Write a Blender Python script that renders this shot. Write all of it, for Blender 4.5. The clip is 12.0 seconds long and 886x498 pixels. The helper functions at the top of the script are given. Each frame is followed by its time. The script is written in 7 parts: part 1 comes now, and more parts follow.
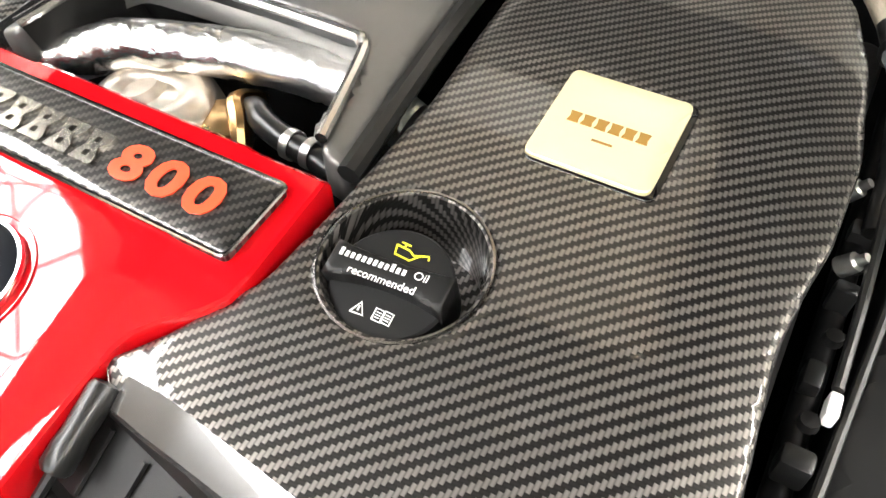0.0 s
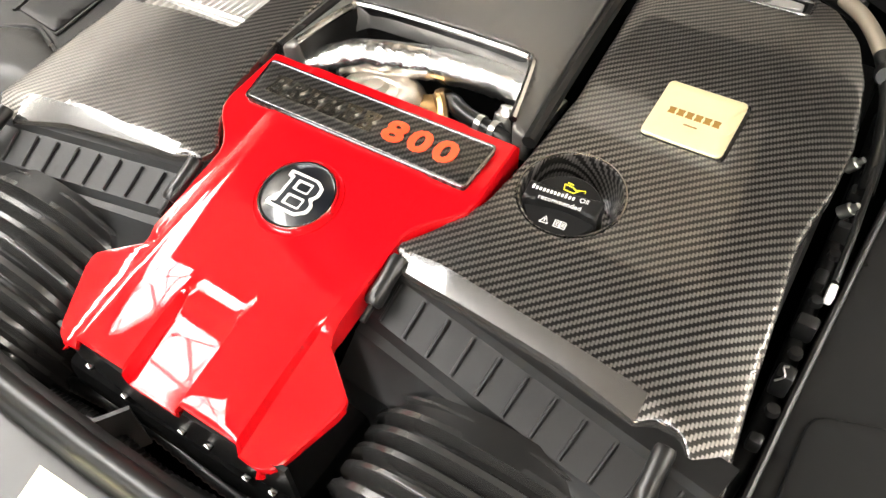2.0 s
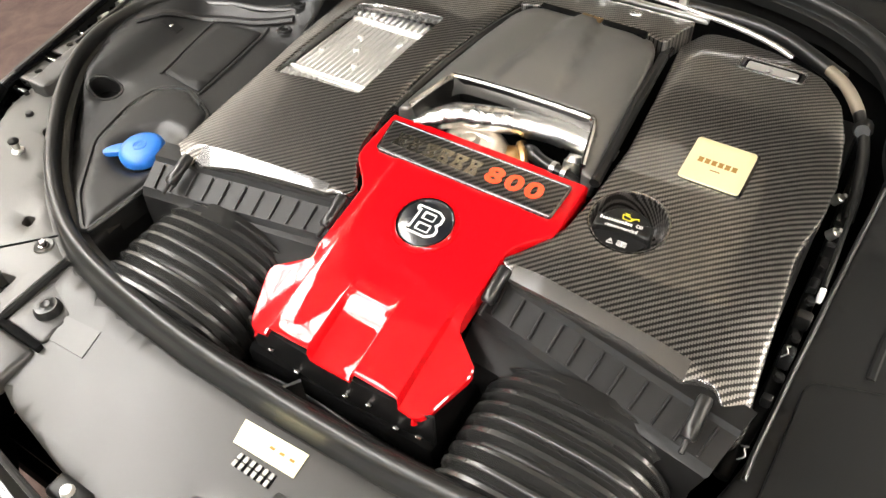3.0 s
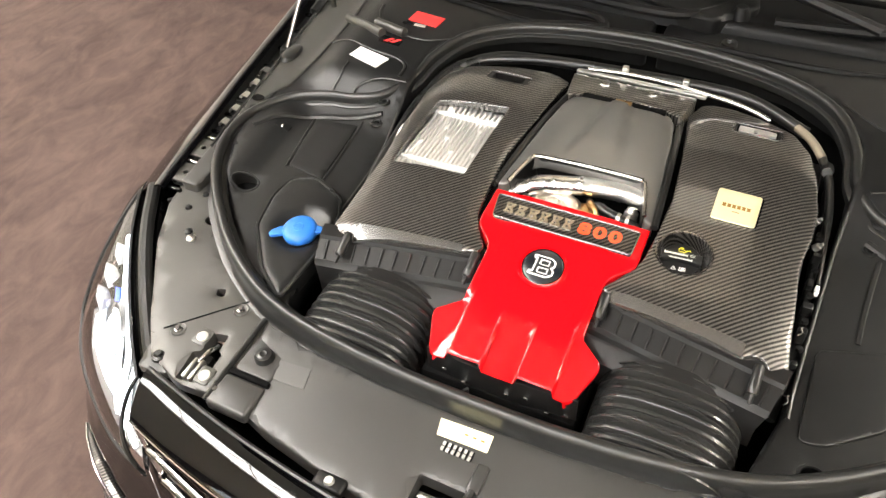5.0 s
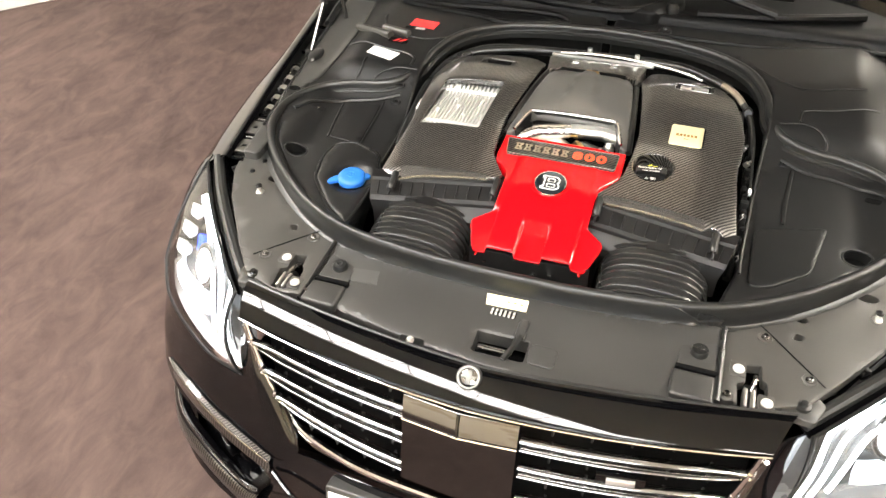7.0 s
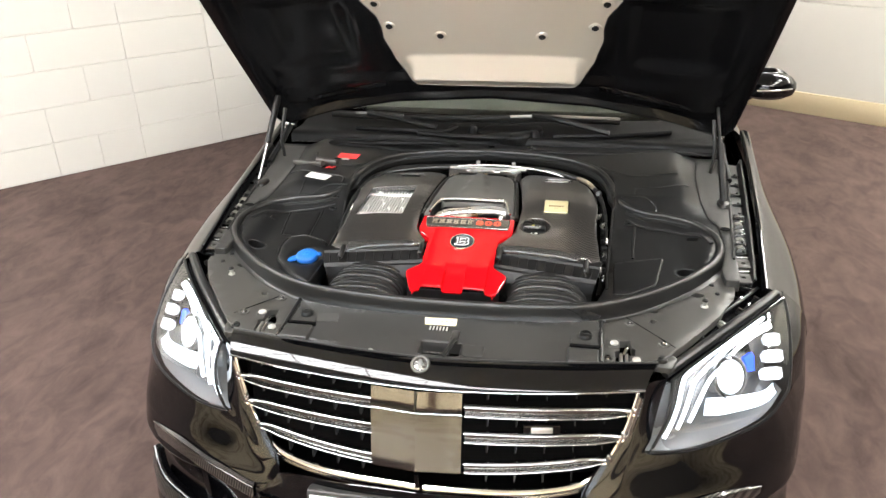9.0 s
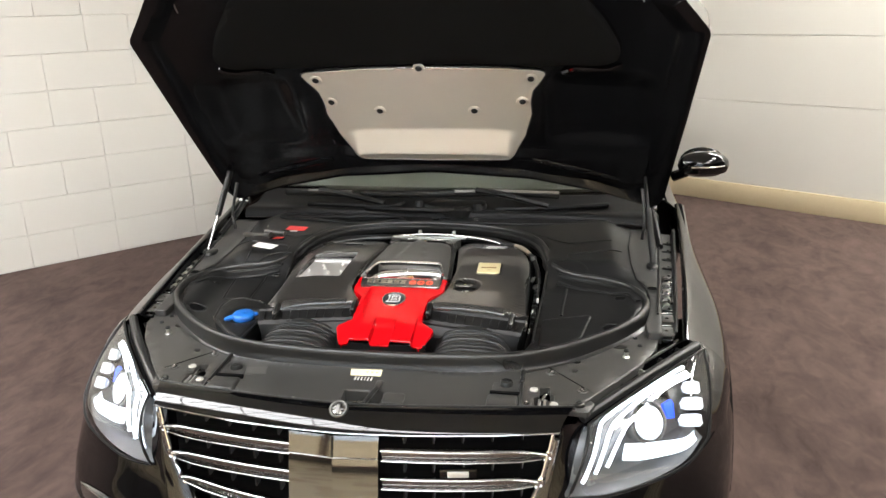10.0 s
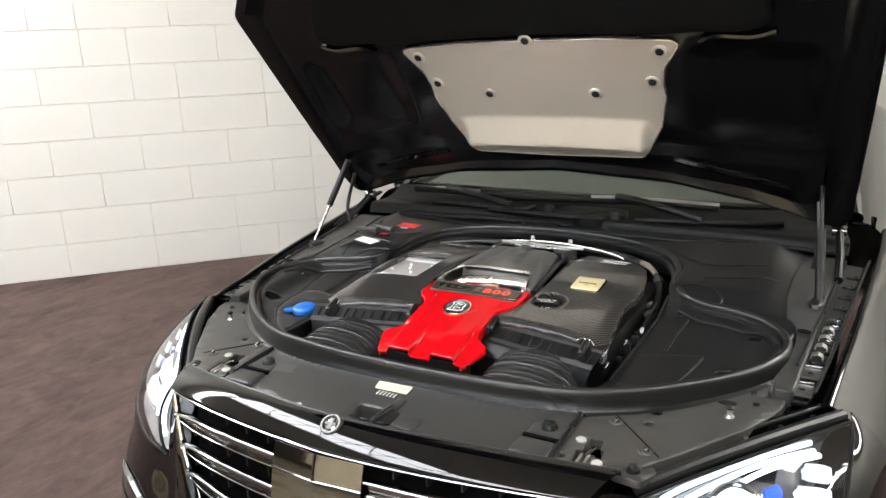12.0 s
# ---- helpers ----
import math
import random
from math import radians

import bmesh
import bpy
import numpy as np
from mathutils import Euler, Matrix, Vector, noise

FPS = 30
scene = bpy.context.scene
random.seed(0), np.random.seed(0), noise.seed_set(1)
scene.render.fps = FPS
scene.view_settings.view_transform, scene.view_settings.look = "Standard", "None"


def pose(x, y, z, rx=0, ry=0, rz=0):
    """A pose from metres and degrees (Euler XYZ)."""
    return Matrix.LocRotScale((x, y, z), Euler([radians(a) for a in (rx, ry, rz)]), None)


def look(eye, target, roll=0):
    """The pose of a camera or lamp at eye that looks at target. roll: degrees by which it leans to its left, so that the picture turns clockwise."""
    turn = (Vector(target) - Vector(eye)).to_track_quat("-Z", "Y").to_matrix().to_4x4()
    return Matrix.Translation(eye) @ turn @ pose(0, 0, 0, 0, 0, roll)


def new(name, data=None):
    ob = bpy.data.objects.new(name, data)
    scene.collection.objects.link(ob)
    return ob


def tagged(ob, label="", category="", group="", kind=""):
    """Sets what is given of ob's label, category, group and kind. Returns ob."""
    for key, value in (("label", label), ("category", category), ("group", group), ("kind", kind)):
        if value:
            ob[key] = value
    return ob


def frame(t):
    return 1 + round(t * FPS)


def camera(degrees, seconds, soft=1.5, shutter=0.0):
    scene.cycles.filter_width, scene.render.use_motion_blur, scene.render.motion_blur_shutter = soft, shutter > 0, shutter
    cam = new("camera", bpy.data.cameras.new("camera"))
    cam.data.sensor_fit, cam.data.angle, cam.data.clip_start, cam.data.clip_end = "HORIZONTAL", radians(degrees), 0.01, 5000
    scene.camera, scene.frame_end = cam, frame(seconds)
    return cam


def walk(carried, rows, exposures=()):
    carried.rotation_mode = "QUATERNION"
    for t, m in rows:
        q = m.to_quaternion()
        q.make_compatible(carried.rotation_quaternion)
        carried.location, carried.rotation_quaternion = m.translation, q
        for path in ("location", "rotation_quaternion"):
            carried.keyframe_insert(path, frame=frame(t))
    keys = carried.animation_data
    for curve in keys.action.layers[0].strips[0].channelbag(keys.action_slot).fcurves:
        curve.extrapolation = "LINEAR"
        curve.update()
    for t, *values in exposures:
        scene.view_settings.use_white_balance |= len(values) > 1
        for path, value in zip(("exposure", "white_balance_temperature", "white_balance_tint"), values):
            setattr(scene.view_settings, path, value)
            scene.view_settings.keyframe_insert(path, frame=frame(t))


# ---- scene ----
cam = camera(60.7, 12.0)
PATH = [
    (0, (0.338, 0.396, 1.196), (-0.351, 1.497, -0.326), -2.5),
    (0.5, (0.332, 0.389, 1.185), (-0.382, 1.485, -0.328), -2.7),
    (1, (0.331, 0.358, 1.196), (-0.397, 1.449, -0.314), -2.6),
    (1.5, (0.345, 0.276, 1.249), (-0.391, 1.349, -0.269), -2.7),
    (2, (0.356, 0.172, 1.347), (-0.392, 1.25, -0.163), -2.8),
    (2.5, (0.371, 0.076, 1.432), (-0.407, 1.185, -0.04), -2.9),
    (3, (0.362, -0.008, 1.507), (-0.419, 1.109, 0.044), -3.0),
    (3.5, (0.317, -0.055, 1.574), (-0.462, 1.075, 0.12), -2.9),
    (3.7, (0.301, -0.097, 1.608), (-0.486, 1.052, 0.173), -2.9),
    (5.3, (0.254, -0.372, 1.825), (-0.351, 0.894, 0.4), -3.1),
    (5.5, (0.261, -0.418, 1.843), (-0.301, 0.883, 0.432), -2.4),
    (6, (0.287, -0.519, 1.852), (-0.266, 0.825, 0.478), -2.8),
    (6.5, (0.262, -0.642, 1.851), (-0.282, 0.741, 0.512), -2.4),
    (6.7, (0.246, -0.703, 1.865), (-0.302, 0.677, 0.525), -2.3),
    (8.3, (0.282, -1.218, 1.853), (-0.114, 0.403, 0.749), -1.8),
    (8.5, (0.289, -1.28, 1.853), (-0.084, 0.371, 0.788), -1.7),
    (9, (0.31, -1.404, 1.837), (-0.029, 0.352, 0.942), -1.5),
    (9.5, (0.385, -1.494, 1.786), (0.055, 0.335, 1.048), -1.5),
    (10, (0.5, -1.49, 1.72), (0.167, 0.38, 1.094), -1.5),
    (10.5, (0.652, -1.428, 1.686), (0.165, 0.427, 1.121), -1.6),
    (11, (0.766, -1.338, 1.629), (0.03, 0.444, 1.098), -2.0),
    (11.5, (0.81, -1.205, 1.581), (-0.054, 0.52, 1.054), -2.2),
    (12, (0.839, -1.038, 1.538), (-0.121, 0.631, 0.999), -2.3),
]
walk(cam, [(t, look(eye, target, roll)) for t, eye, target, roll in PATH], [(0.0, 0.32, 6200, 10), (1.0, 0.25, 6300, 10), (2.0, 0.12, 6450, 10), (3.7, 0.08, 6550, 10), (5.5, 0.32, 6600, 10), (6.7, 0.34, 6600, 10), (8.5, 0.12, 6150, 10), (9.5, -0.2, 6150, 10), (10.0, -0.38, 6150, 10), (11.0, -0.42, 6150, 10), (12.0, -0.5, 5950, 10)])

# ---- world and light ----
world = bpy.data.worlds.new("world")
scene.world = world
world.use_nodes = True
world.node_tree.nodes["Background"].inputs[0].default_value = (0.9, 0.95, 1.0, 1)
world.node_tree.nodes["Background"].inputs[1].default_value = 0.05

SKYLIGHT = 27.0
WINDOW = 4.0
PANEL = 62.0
# strengths of the added fill lamps along the two walls
WALL_FILL = 62.0
WALL_FILL_EAST = 120.0

# ---- helpers ----
from mathutils.geometry import delaunay_2d_cdt

ORG = {}


def thing(name, label, category, at=(0, 0, 0), group="", kind=""):
    ob = new(name)
    ob.location = at
    ob.empty_display_size = 0.02
    ORG[ob.name] = Vector(at)
    return tagged(ob, label, category, group, kind)


def to_mesh(name, bm, mat, flat=40):
    me = bpy.data.meshes.new(name)
    bmesh.ops.recalc_face_normals(bm, faces=bm.faces[:])
    bm.to_mesh(me)
    bm.free()
    me.polygons.foreach_set("use_smooth", [True] * len(me.polygons))
    me.set_sharp_from_angle(angle=radians(flat))
    if mat:
        me.materials.append(mat)
    return me


def part(name, bm, mat, parent, label="", flat=40):
    org = ORG[parent.name]
    bm.transform(Matrix.Translation(-org))
    ob = new(name, to_mesh(name, bm, mat, flat))
    ob.parent = parent
    ORG[ob.name] = org
    return tagged(ob, label)


def smooth_line(pts, n=6, closed=False):
    """A Catmull-Rom curve through the points."""
    p = [Vector(q) for q in pts]
    m = len(p)
    out = []
    for i in range(m if closed else m - 1):
        a, b = p[i], p[(i + 1) % m]
        z = p[i - 1] if (closed or i > 0) else a * 2 - b
        c = p[(i + 2) % m] if (closed or i + 2 < m) else b * 2 - a
        for k in range(n):
            t = k / n
            out.append(0.5 * ((2 * a) + (b - z) * t + (2 * z - 5 * a + 4 * b - c) * t * t + (3 * a - z - 3 * b + c) * t ** 3))
    if not closed:
        out.append(p[-1])
    return out


def round_poly(pts, r, n=4):
    """A closed outline with its corners rounded by about r."""
    out = []
    m = len(pts)
    for i in range(m):
        a, b, c = Vector(pts[i - 1]), Vector(pts[i]), Vector(pts[(i + 1) % m])
        ra, rc = min(r, (a - b).length * 0.45), min(r, (c - b).length * 0.45)
        s, e = b + (a - b).normalized() * ra, b + (c - b).normalized() * rc
        for k in range(n + 1):
            t = k / n
            out.append((1 - t) ** 2 * s + 2 * t * (1 - t) * b + t * t * e)
    return [(v.x, v.y) for v in out]


def circle(cx, cy, r, n=32, ry=None):
    return [(cx + r * math.cos(2 * math.pi * k / n), cy + (ry or r) * math.sin(2 * math.pi * k / n)) for k in range(n)]


def rect(x0, x1, y0, y1, r=0.0):
    p = [(x0, y0), (x1, y0), (x1, y1), (x0, y1)]
    return round_poly(p, r) if r else p


def inside(p, poly):
    x, y = p
    c = False
    for i in range(len(poly)):
        (x1, y1), (x2, y2) = poly[i - 1], poly[i]
        if (y1 > y) != (y2 > y) and x < (x2 - x1) * (y - y1) / (y2 - y1) + x1:
            c = not c
    return c


def gap(p, poly):
    """Distance from p to the outline."""
    best = 9.0
    px, py = p
    for i in range(len(poly)):
        (x1, y1), (x2, y2) = poly[i - 1], poly[i]
        dx, dy = x2 - x1, y2 - y1
        q = dx * dx + dy * dy
        t = 0 if q == 0 else max(0, min(1, ((px - x1) * dx + (py - y1) * dy) / q))
        best = min(best, math.hypot(px - x1 - t * dx, py - y1 - t * dy))
    return best


def dense(poly, step):
    out = []
    for i in range(len(poly)):
        (x1, y1), (x2, y2) = poly[i - 1], poly[i]
        k = max(1, int(math.hypot(x2 - x1, y2 - y1) / step))
        out += [(x1 + (x2 - x1) * j / k, y1 + (y2 - y1) * j / k) for j in range(k)]
    return out


def panel(outline, zf, thick, holes=(), step=0.02, roll=0.0, hole_roll=0.0, bottom=True, bm=None, deep=None, lines=()):
    """A sheet over an outline in plan, at height zf(x, y), with rolled edges, holes and a rim of that thickness."""
    bm = bm or bmesh.new()
    zf = zf if callable(zf) else (lambda x, y, z=zf: z)
    loops = [dense(outline, step)] + [dense(h, step) for h in holes]
    co, ed = [], []
    for lp in loops:
        b = len(co)
        co += lp
        ed += [(b + i, b + (i + 1) % len(lp)) for i in range(len(lp))]
    for ln in lines:
        b = len(co)
        co += ln
        ed += [(b + i, b + i + 1) for i in range(len(ln) - 1)]
    xs, ys = [p[0] for p in loops[0]], [p[1] for p in loops[0]]
    extra = []
    for k, lp in enumerate(loops):
        r = roll if k == 0 else hole_roll
        if not r:
            continue
        area = sum(lp[i - 1][0] * lp[i][1] - lp[i][0] * lp[i - 1][1] for i in range(len(lp)))
        sg = (1 if area > 0 else -1) * (1 if k == 0 else -1)
        for i in range(len(lp)):
            a, c = lp[i - 1], lp[(i + 1) % len(lp)]
            dx, dy = c[0] - a[0], c[1] - a[1]
            ln = math.hypot(dx, dy) or 1
            for f in (0.12, 0.4, 1.0):
                q = (lp[i][0] - sg * dy / ln * r * f, lp[i][1] + sg * dx / ln * r * f)
                if gap(q, lp) > r * f * 0.8:
                    extra.append(q)
    gx, gy = int((max(xs) - min(xs)) / step) + 1, int((max(ys) - min(ys)) / step) + 1
    clear = max(step * 0.4, roll * 0.0)
    for i in range(1, gx):
        for j in range(1, gy):
            q = (min(xs) + i * step + 0.1 * step * (j % 2), min(ys) + j * step)
            extra.append(q)
    keep = []
    for q in extra:
        if not inside(q, loops[0]) or any(inside(q, h) for h in loops[1:]):
            continue
        keep.append(q)
    if not roll:
        keep = [q for q in keep if all(gap(q, lp) > step * 0.3 for lp in loops)]
    vs, es, fs, *_ = delaunay_2d_cdt([Vector(q) for q in co + keep], ed, [], 0, 1e-6)
    vs = [(v.x, v.y) for v in vs]

    def height(p):
        z = zf(*p)
        for k, lp in enumerate(loops):
            r = roll if k == 0 else hole_roll
            if r:
                d = gap(p, lp)
                if d < r:
                    z -= r - math.sqrt(max(0, r * r - (r - d) ** 2))
        return z
    hs = [height(p) for p in vs]
    top = [bm.verts.new((p[0], p[1], h)) for p, h in zip(vs, hs)]
    used = {}
    faces = []
    for f in fs:
        cx, cy = sum(vs[i][0] for i in f) / len(f), sum(vs[i][1] for i in f) / len(f)
        if not inside((cx, cy), loops[0]) or any(inside((cx, cy), h) for h in loops[1:]):
            continue
        try:
            bm.faces.new([top[i] for i in f])
        except ValueError:
            continue
        faces.append(f)
        for i in range(len(f)):
            e = (f[i], f[(i + 1) % len(f)])
            used[tuple(sorted(e))] = used.get(tuple(sorted(e)), 0) + 1
    low = {}

    def lower(i):
        if i not in low:
            z = (deep if deep is not None else hs[i] - thick)
            low[i] = bm.verts.new((vs[i][0], vs[i][1], z))
        return low[i]
    for (a, b), n in used.items():
        if n == 1:
            bm.faces.new((top[a], top[b], lower(b), lower(a)))
    if bottom:
        for f in faces:
            if all(i in low for i in f) or True:
                try:
                    bm.faces.new([lower(i) for i in reversed(f)])
                except ValueError:
                    pass
    bmesh.ops.delete(bm, geom=[v for v in bm.verts if not v.link_faces], context="VERTS")
    return bm


def box(x0, x1, y0, y1, z0, z1, bevel=0.0, seg=2, bm=None, m=None):
    b2 = bmesh.new()
    bmesh.ops.create_cube(b2, size=1)
    b2.transform(Matrix.Translation(((x0 + x1) / 2, (y0 + y1) / 2, (z0 + z1) / 2)) @ Matrix.Diagonal((x1 - x0, y1 - y0, z1 - z0, 1)))
    if bevel:
        bmesh.ops.bevel(b2, geom=b2.edges[:], offset=bevel, segments=seg, profile=0.5, affect="EDGES")
    if m:
        b2.transform(m)
    return join(bm, b2)


def join(bm, b2):
    if bm is None:
        return b2
    me = bpy.data.meshes.new("tmp")
    b2.to_mesh(me)
    b2.free()
    bm.from_mesh(me)
    bpy.data.meshes.remove(me)
    return bm


def lathe(profile, m=None, n=32, bm=None, sx=1.0):
    """A turned form: (radius, height) pairs about z."""
    b2 = bmesh.new()
    rings = []
    for r, z in profile:
        if r < 1e-6:
            rings.append([b2.verts.new((0, 0, z))])
        else:
            rings.append([b2.verts.new((r * sx * math.cos(2 * math.pi * k / n), r * math.sin(2 * math.pi * k / n), z)) for k in range(n)])
    for a, b in zip(rings, rings[1:]):
        for k in range(n):
            q = []
            for v in (a[k % len(a)], a[(k + 1) % len(a)], b[(k + 1) % len(b)], b[k % len(b)]):
                if v not in q:
                    q.append(v)
            if len(q) > 2:
                b2.faces.new(q)
    if m:
        b2.transform(m)
    return join(bm, b2)


def tube(pts, r, n=10, closed=False, bm=None, flat=1.0, rs=None):
    """A pipe along the points; flat squeezes it upright."""
    b2 = bmesh.new()
    p = [Vector(q) for q in pts]
    m = len(p)
    rings = []
    for i in range(m):
        if closed:
            d = p[(i + 1) % m] - p[i - 1]
        else:
            d = p[min(i + 1, m - 1)] - p[max(i - 1, 0)]
        d.normalize()
        side = d.cross(Vector((0, 0, 1)))
        if side.length < 0.05:
            side = d.cross(Vector((0, 1, 0)))
        side.normalize()
        up = side.cross(d)
        rr = rs[i] if rs else r
        rings.append([b2.verts.new(p[i] + side * rr * math.cos(2 * math.pi * k / n) + up * rr * flat * math.sin(2 * math.pi * k / n)) for k in range(n)])
    for i in range(m if closed else m - 1):
        a, b = rings[i], rings[(i + 1) % m]
        for k in range(n):
            b2.faces.new((a[k], a[(k + 1) % n], b[(k + 1) % n], b[k]))
    if not closed:
        b2.faces.new(rings[0])
        b2.faces.new(list(reversed(rings[-1])))
    return join(bm, b2)


def loft(rows, thick=0.0, bm=None, push=None):
    """A skin over rows of points (all rows equally long), thickened along its normals."""
    b2 = bmesh.new()
    g = [[b2.verts.new(Vector(q)) for q in r] for r in rows]
    for a, b in zip(g, g[1:]):
        for k in range(len(a) - 1):
            b2.faces.new((a[k], a[k + 1], b[k + 1], b[k]))
    if thick:
        bmesh.ops.recalc_face_normals(b2, faces=b2.faces[:])
        b2.normal_update()
        bmesh.ops.solidify(b2, geom=b2.faces[:], thickness=thick)
    return join(bm, b2)


def mirrored(rows, s):
    return [[(s * x, y, z) for x, y, z in r] for r in rows]


def carve(ob, cutters):
    """Cuts closed forms out of a mesh."""
    for i, c in enumerate(cutters):
        me = bpy.data.meshes.new("cut")
        bmesh.ops.recalc_face_normals(c, faces=c.faces[:])
        c.to_mesh(me)
        c.free()
        co = new("cut", me)
        mod = ob.modifiers.new("cut", "BOOLEAN")
        mod.object, mod.operation, mod.solver = co, "DIFFERENCE", "EXACT"
        bpy.context.view_layer.update()
        done = bpy.data.meshes.new_from_object(ob.evaluated_get(bpy.context.evaluated_depsgraph_get()))
        ob.modifiers.clear()
        ob.data = done
        bpy.data.objects.remove(co)
    ob.data.set_sharp_from_angle(angle=radians(35))


def letters(text, size, m, mat, parent, name, label="", depth=0.0004, bold=0.0):
    """Built-in font writing as a thin raised mesh."""
    cu = bpy.data.curves.new("text", "FONT")
    cu.body, cu.size, cu.align_x, cu.align_y, cu.extrude, cu.resolution_u = text, size, "CENTER", "CENTER", depth, 3
    cu.offset = bold
    tmp = new("text", cu)
    bpy.context.view_layer.update()
    me = bpy.data.meshes.new_from_object(tmp.evaluated_get(bpy.context.evaluated_depsgraph_get()))
    bpy.data.objects.remove(tmp)
    bm = bmesh.new()
    bm.from_mesh(me)
    bm.transform(m)
    return part(name, bm, mat, parent, label)


# ---- materials ----
def nodes_of(name):
    mt = bpy.data.materials.new(name)
    mt.use_nodes = True
    nt = mt.node_tree
    return mt, nt, nt.nodes["Principled BSDF"]


def link(nt, a, b):
    nt.links.new(a, b)


def math_node(nt, op, a, b=None, c=None):
    n = nt.nodes.new("ShaderNodeMath")
    n.operation = op
    for i, v in enumerate((a, b, c)):
        if v is None:
            continue
        if isinstance(v, (int, float)):
            n.inputs[i].default_value = v
        else:
            link(nt, v, n.inputs[i])
    return n.outputs[0]


def surface(name, color, rough=0.5, metal=0.0, grain=200.0, bump=0.1, vary=0.15, wear=4.0, coat=0.0, spec=0.5, tint=None, rvar=0.1, dist=0.001):
    """A procedural surface: fine grain in bump, broad blotches in colour and gloss."""
    mt, nt, p = nodes_of(name)
    geo = nt.nodes.new("ShaderNodeNewGeometry")
    big = nt.nodes.new("ShaderNodeTexNoise")
    big.inputs["Scale"].default_value, big.inputs["Detail"].default_value = wear, 5
    link(nt, geo.outputs["Position"], big.inputs["Vector"])
    fine = nt.nodes.new("ShaderNodeTexNoise")
    fine.inputs["Scale"].default_value, fine.inputs["Detail"].default_value = grain, 3
    link(nt, geo.outputs["Position"], fine.inputs["Vector"])
    mix = nt.nodes.new("ShaderNodeMix")
    mix.data_type = "RGBA"
    c2 = tint or [min(1, c * (1 + vary)) for c in color]
    mix.inputs["A"].default_value = (*[c * (1 - vary) for c in color], 1)
    mix.inputs["B"].default_value = (*c2, 1)
    both = math_node(nt, "ADD", math_node(nt, "MULTIPLY", big.outputs["Fac"], 0.65), math_node(nt, "MULTIPLY", fine.outputs["Fac"], 0.35))
    link(nt, both, mix.inputs["Factor"])
    link(nt, mix.outputs["Result"], p.inputs["Base Color"])
    link(nt, math_node(nt, "ADD", math_node(nt, "MULTIPLY", math_node(nt, "SUBTRACT", big.outputs["Fac"], 0.5), rvar * 2), rough), p.inputs["Roughness"])
    p.inputs["Metallic"].default_value = metal
    p.inputs["Coat Weight"].default_value = coat
    p.inputs["Coat Roughness"].default_value = 0.04
    p.inputs["Specular IOR Level"].default_value = spec
    if bump:
        b = nt.nodes.new("ShaderNodeBump")
        b.inputs["Strength"].default_value, b.inputs["Distance"].default_value = bump, dist
        link(nt, fine.outputs["Fac"], b.inputs["Height"])
        link(nt, b.outputs["Normal"], p.inputs["Normal"])
    return mt


def carbon(name, tow=0.00225, light=0.24, dark=0.011, upright=0.0):
    """Clear-coated 2x2 twill of carbon tows."""
    mt, nt, p = nodes_of(name)
    geo = nt.nodes.new("ShaderNodeNewGeometry")
    sep = nt.nodes.new("ShaderNodeSeparateXYZ")
    link(nt, geo.outputs["Position"], sep.inputs[0])
    u = math_node(nt, "DIVIDE", math_node(nt, "ADD", sep.outputs[0], 10.0), tow)
    v = math_node(nt, "DIVIDE", math_node(nt, "SUBTRACT", math_node(nt, "ADD", sep.outputs[1], 10.0), math_node(nt, "MULTIPLY", sep.outputs[2], upright)), tow)
    fu, fv = math_node(nt, "FLOOR", u), math_node(nt, "FLOOR", v)
    # which tow lies on top: a diagonal of two over, two under
    k = math_node(nt, "FRACT", math_node(nt, "DIVIDE", math_node(nt, "SUBTRACT", math_node(nt, "ADD", fu, 4000.0), fv), 4.0))
    over = math_node(nt, "LESS_THAN", k, 0.49)
    ru, rv = math_node(nt, "FRACT", u), math_node(nt, "FRACT", v)

    def crown(r):
        return math_node(nt, "SINE", math_node(nt, "MULTIPLY", r, math.pi))
    cu, cv = crown(ru), crown(rv)
    mixh = nt.nodes.new("ShaderNodeMix")
    link(nt, over, mixh.inputs["Factor"])
    link(nt, cv, mixh.inputs["A"])
    link(nt, cu, mixh.inputs["B"])
    b = nt.nodes.new("ShaderNodeBump")
    b.inputs["Strength"].default_value, b.inputs["Distance"].default_value = 0.16, 0.0004
    link(nt, mixh.outputs["Result"], b.inputs["Height"])
    big = nt.nodes.new("ShaderNodeTexNoise")
    big.inputs["Scale"].default_value = 60
    link(nt, geo.outputs["Position"], big.inputs["Vector"])
    mix = nt.nodes.new("ShaderNodeMix")
    mix.data_type = "RGBA"
    mix.inputs["A"].default_value = (dark, dark * 0.92, dark * 0.85, 1)
    mix.inputs["B"].default_value = (light, light * 0.93, light * 0.86, 1)
    fac = math_node(nt, "MULTIPLY", math_node(nt, "ADD", 0.06, math_node(nt, "MULTIPLY", over, 0.94)), math_node(nt, "ADD", 0.45, math_node(nt, "MULTIPLY", mixh.outputs["Result"], 0.5)))
    link(nt, math_node(nt, "MULTIPLY", fac, math_node(nt, "ADD", 0.7, math_node(nt, "MULTIPLY", big.outputs["Fac"], 0.6))), mix.inputs["Factor"])
    link(nt, mix.outputs["Result"], p.inputs["Base Color"])
    link(nt, b.outputs["Normal"], p.inputs["Normal"])
    turn = nt.nodes.new("ShaderNodeCombineXYZ")
    link(nt, over, turn.inputs[0])
    link(nt, math_node(nt, "SUBTRACT", 1.0, over), turn.inputs[1])
    link(nt, turn.outputs[0], p.inputs["Tangent"])
    p.inputs["Anisotropic"].default_value = 0.7
    p.inputs["Roughness"].default_value = 0.38
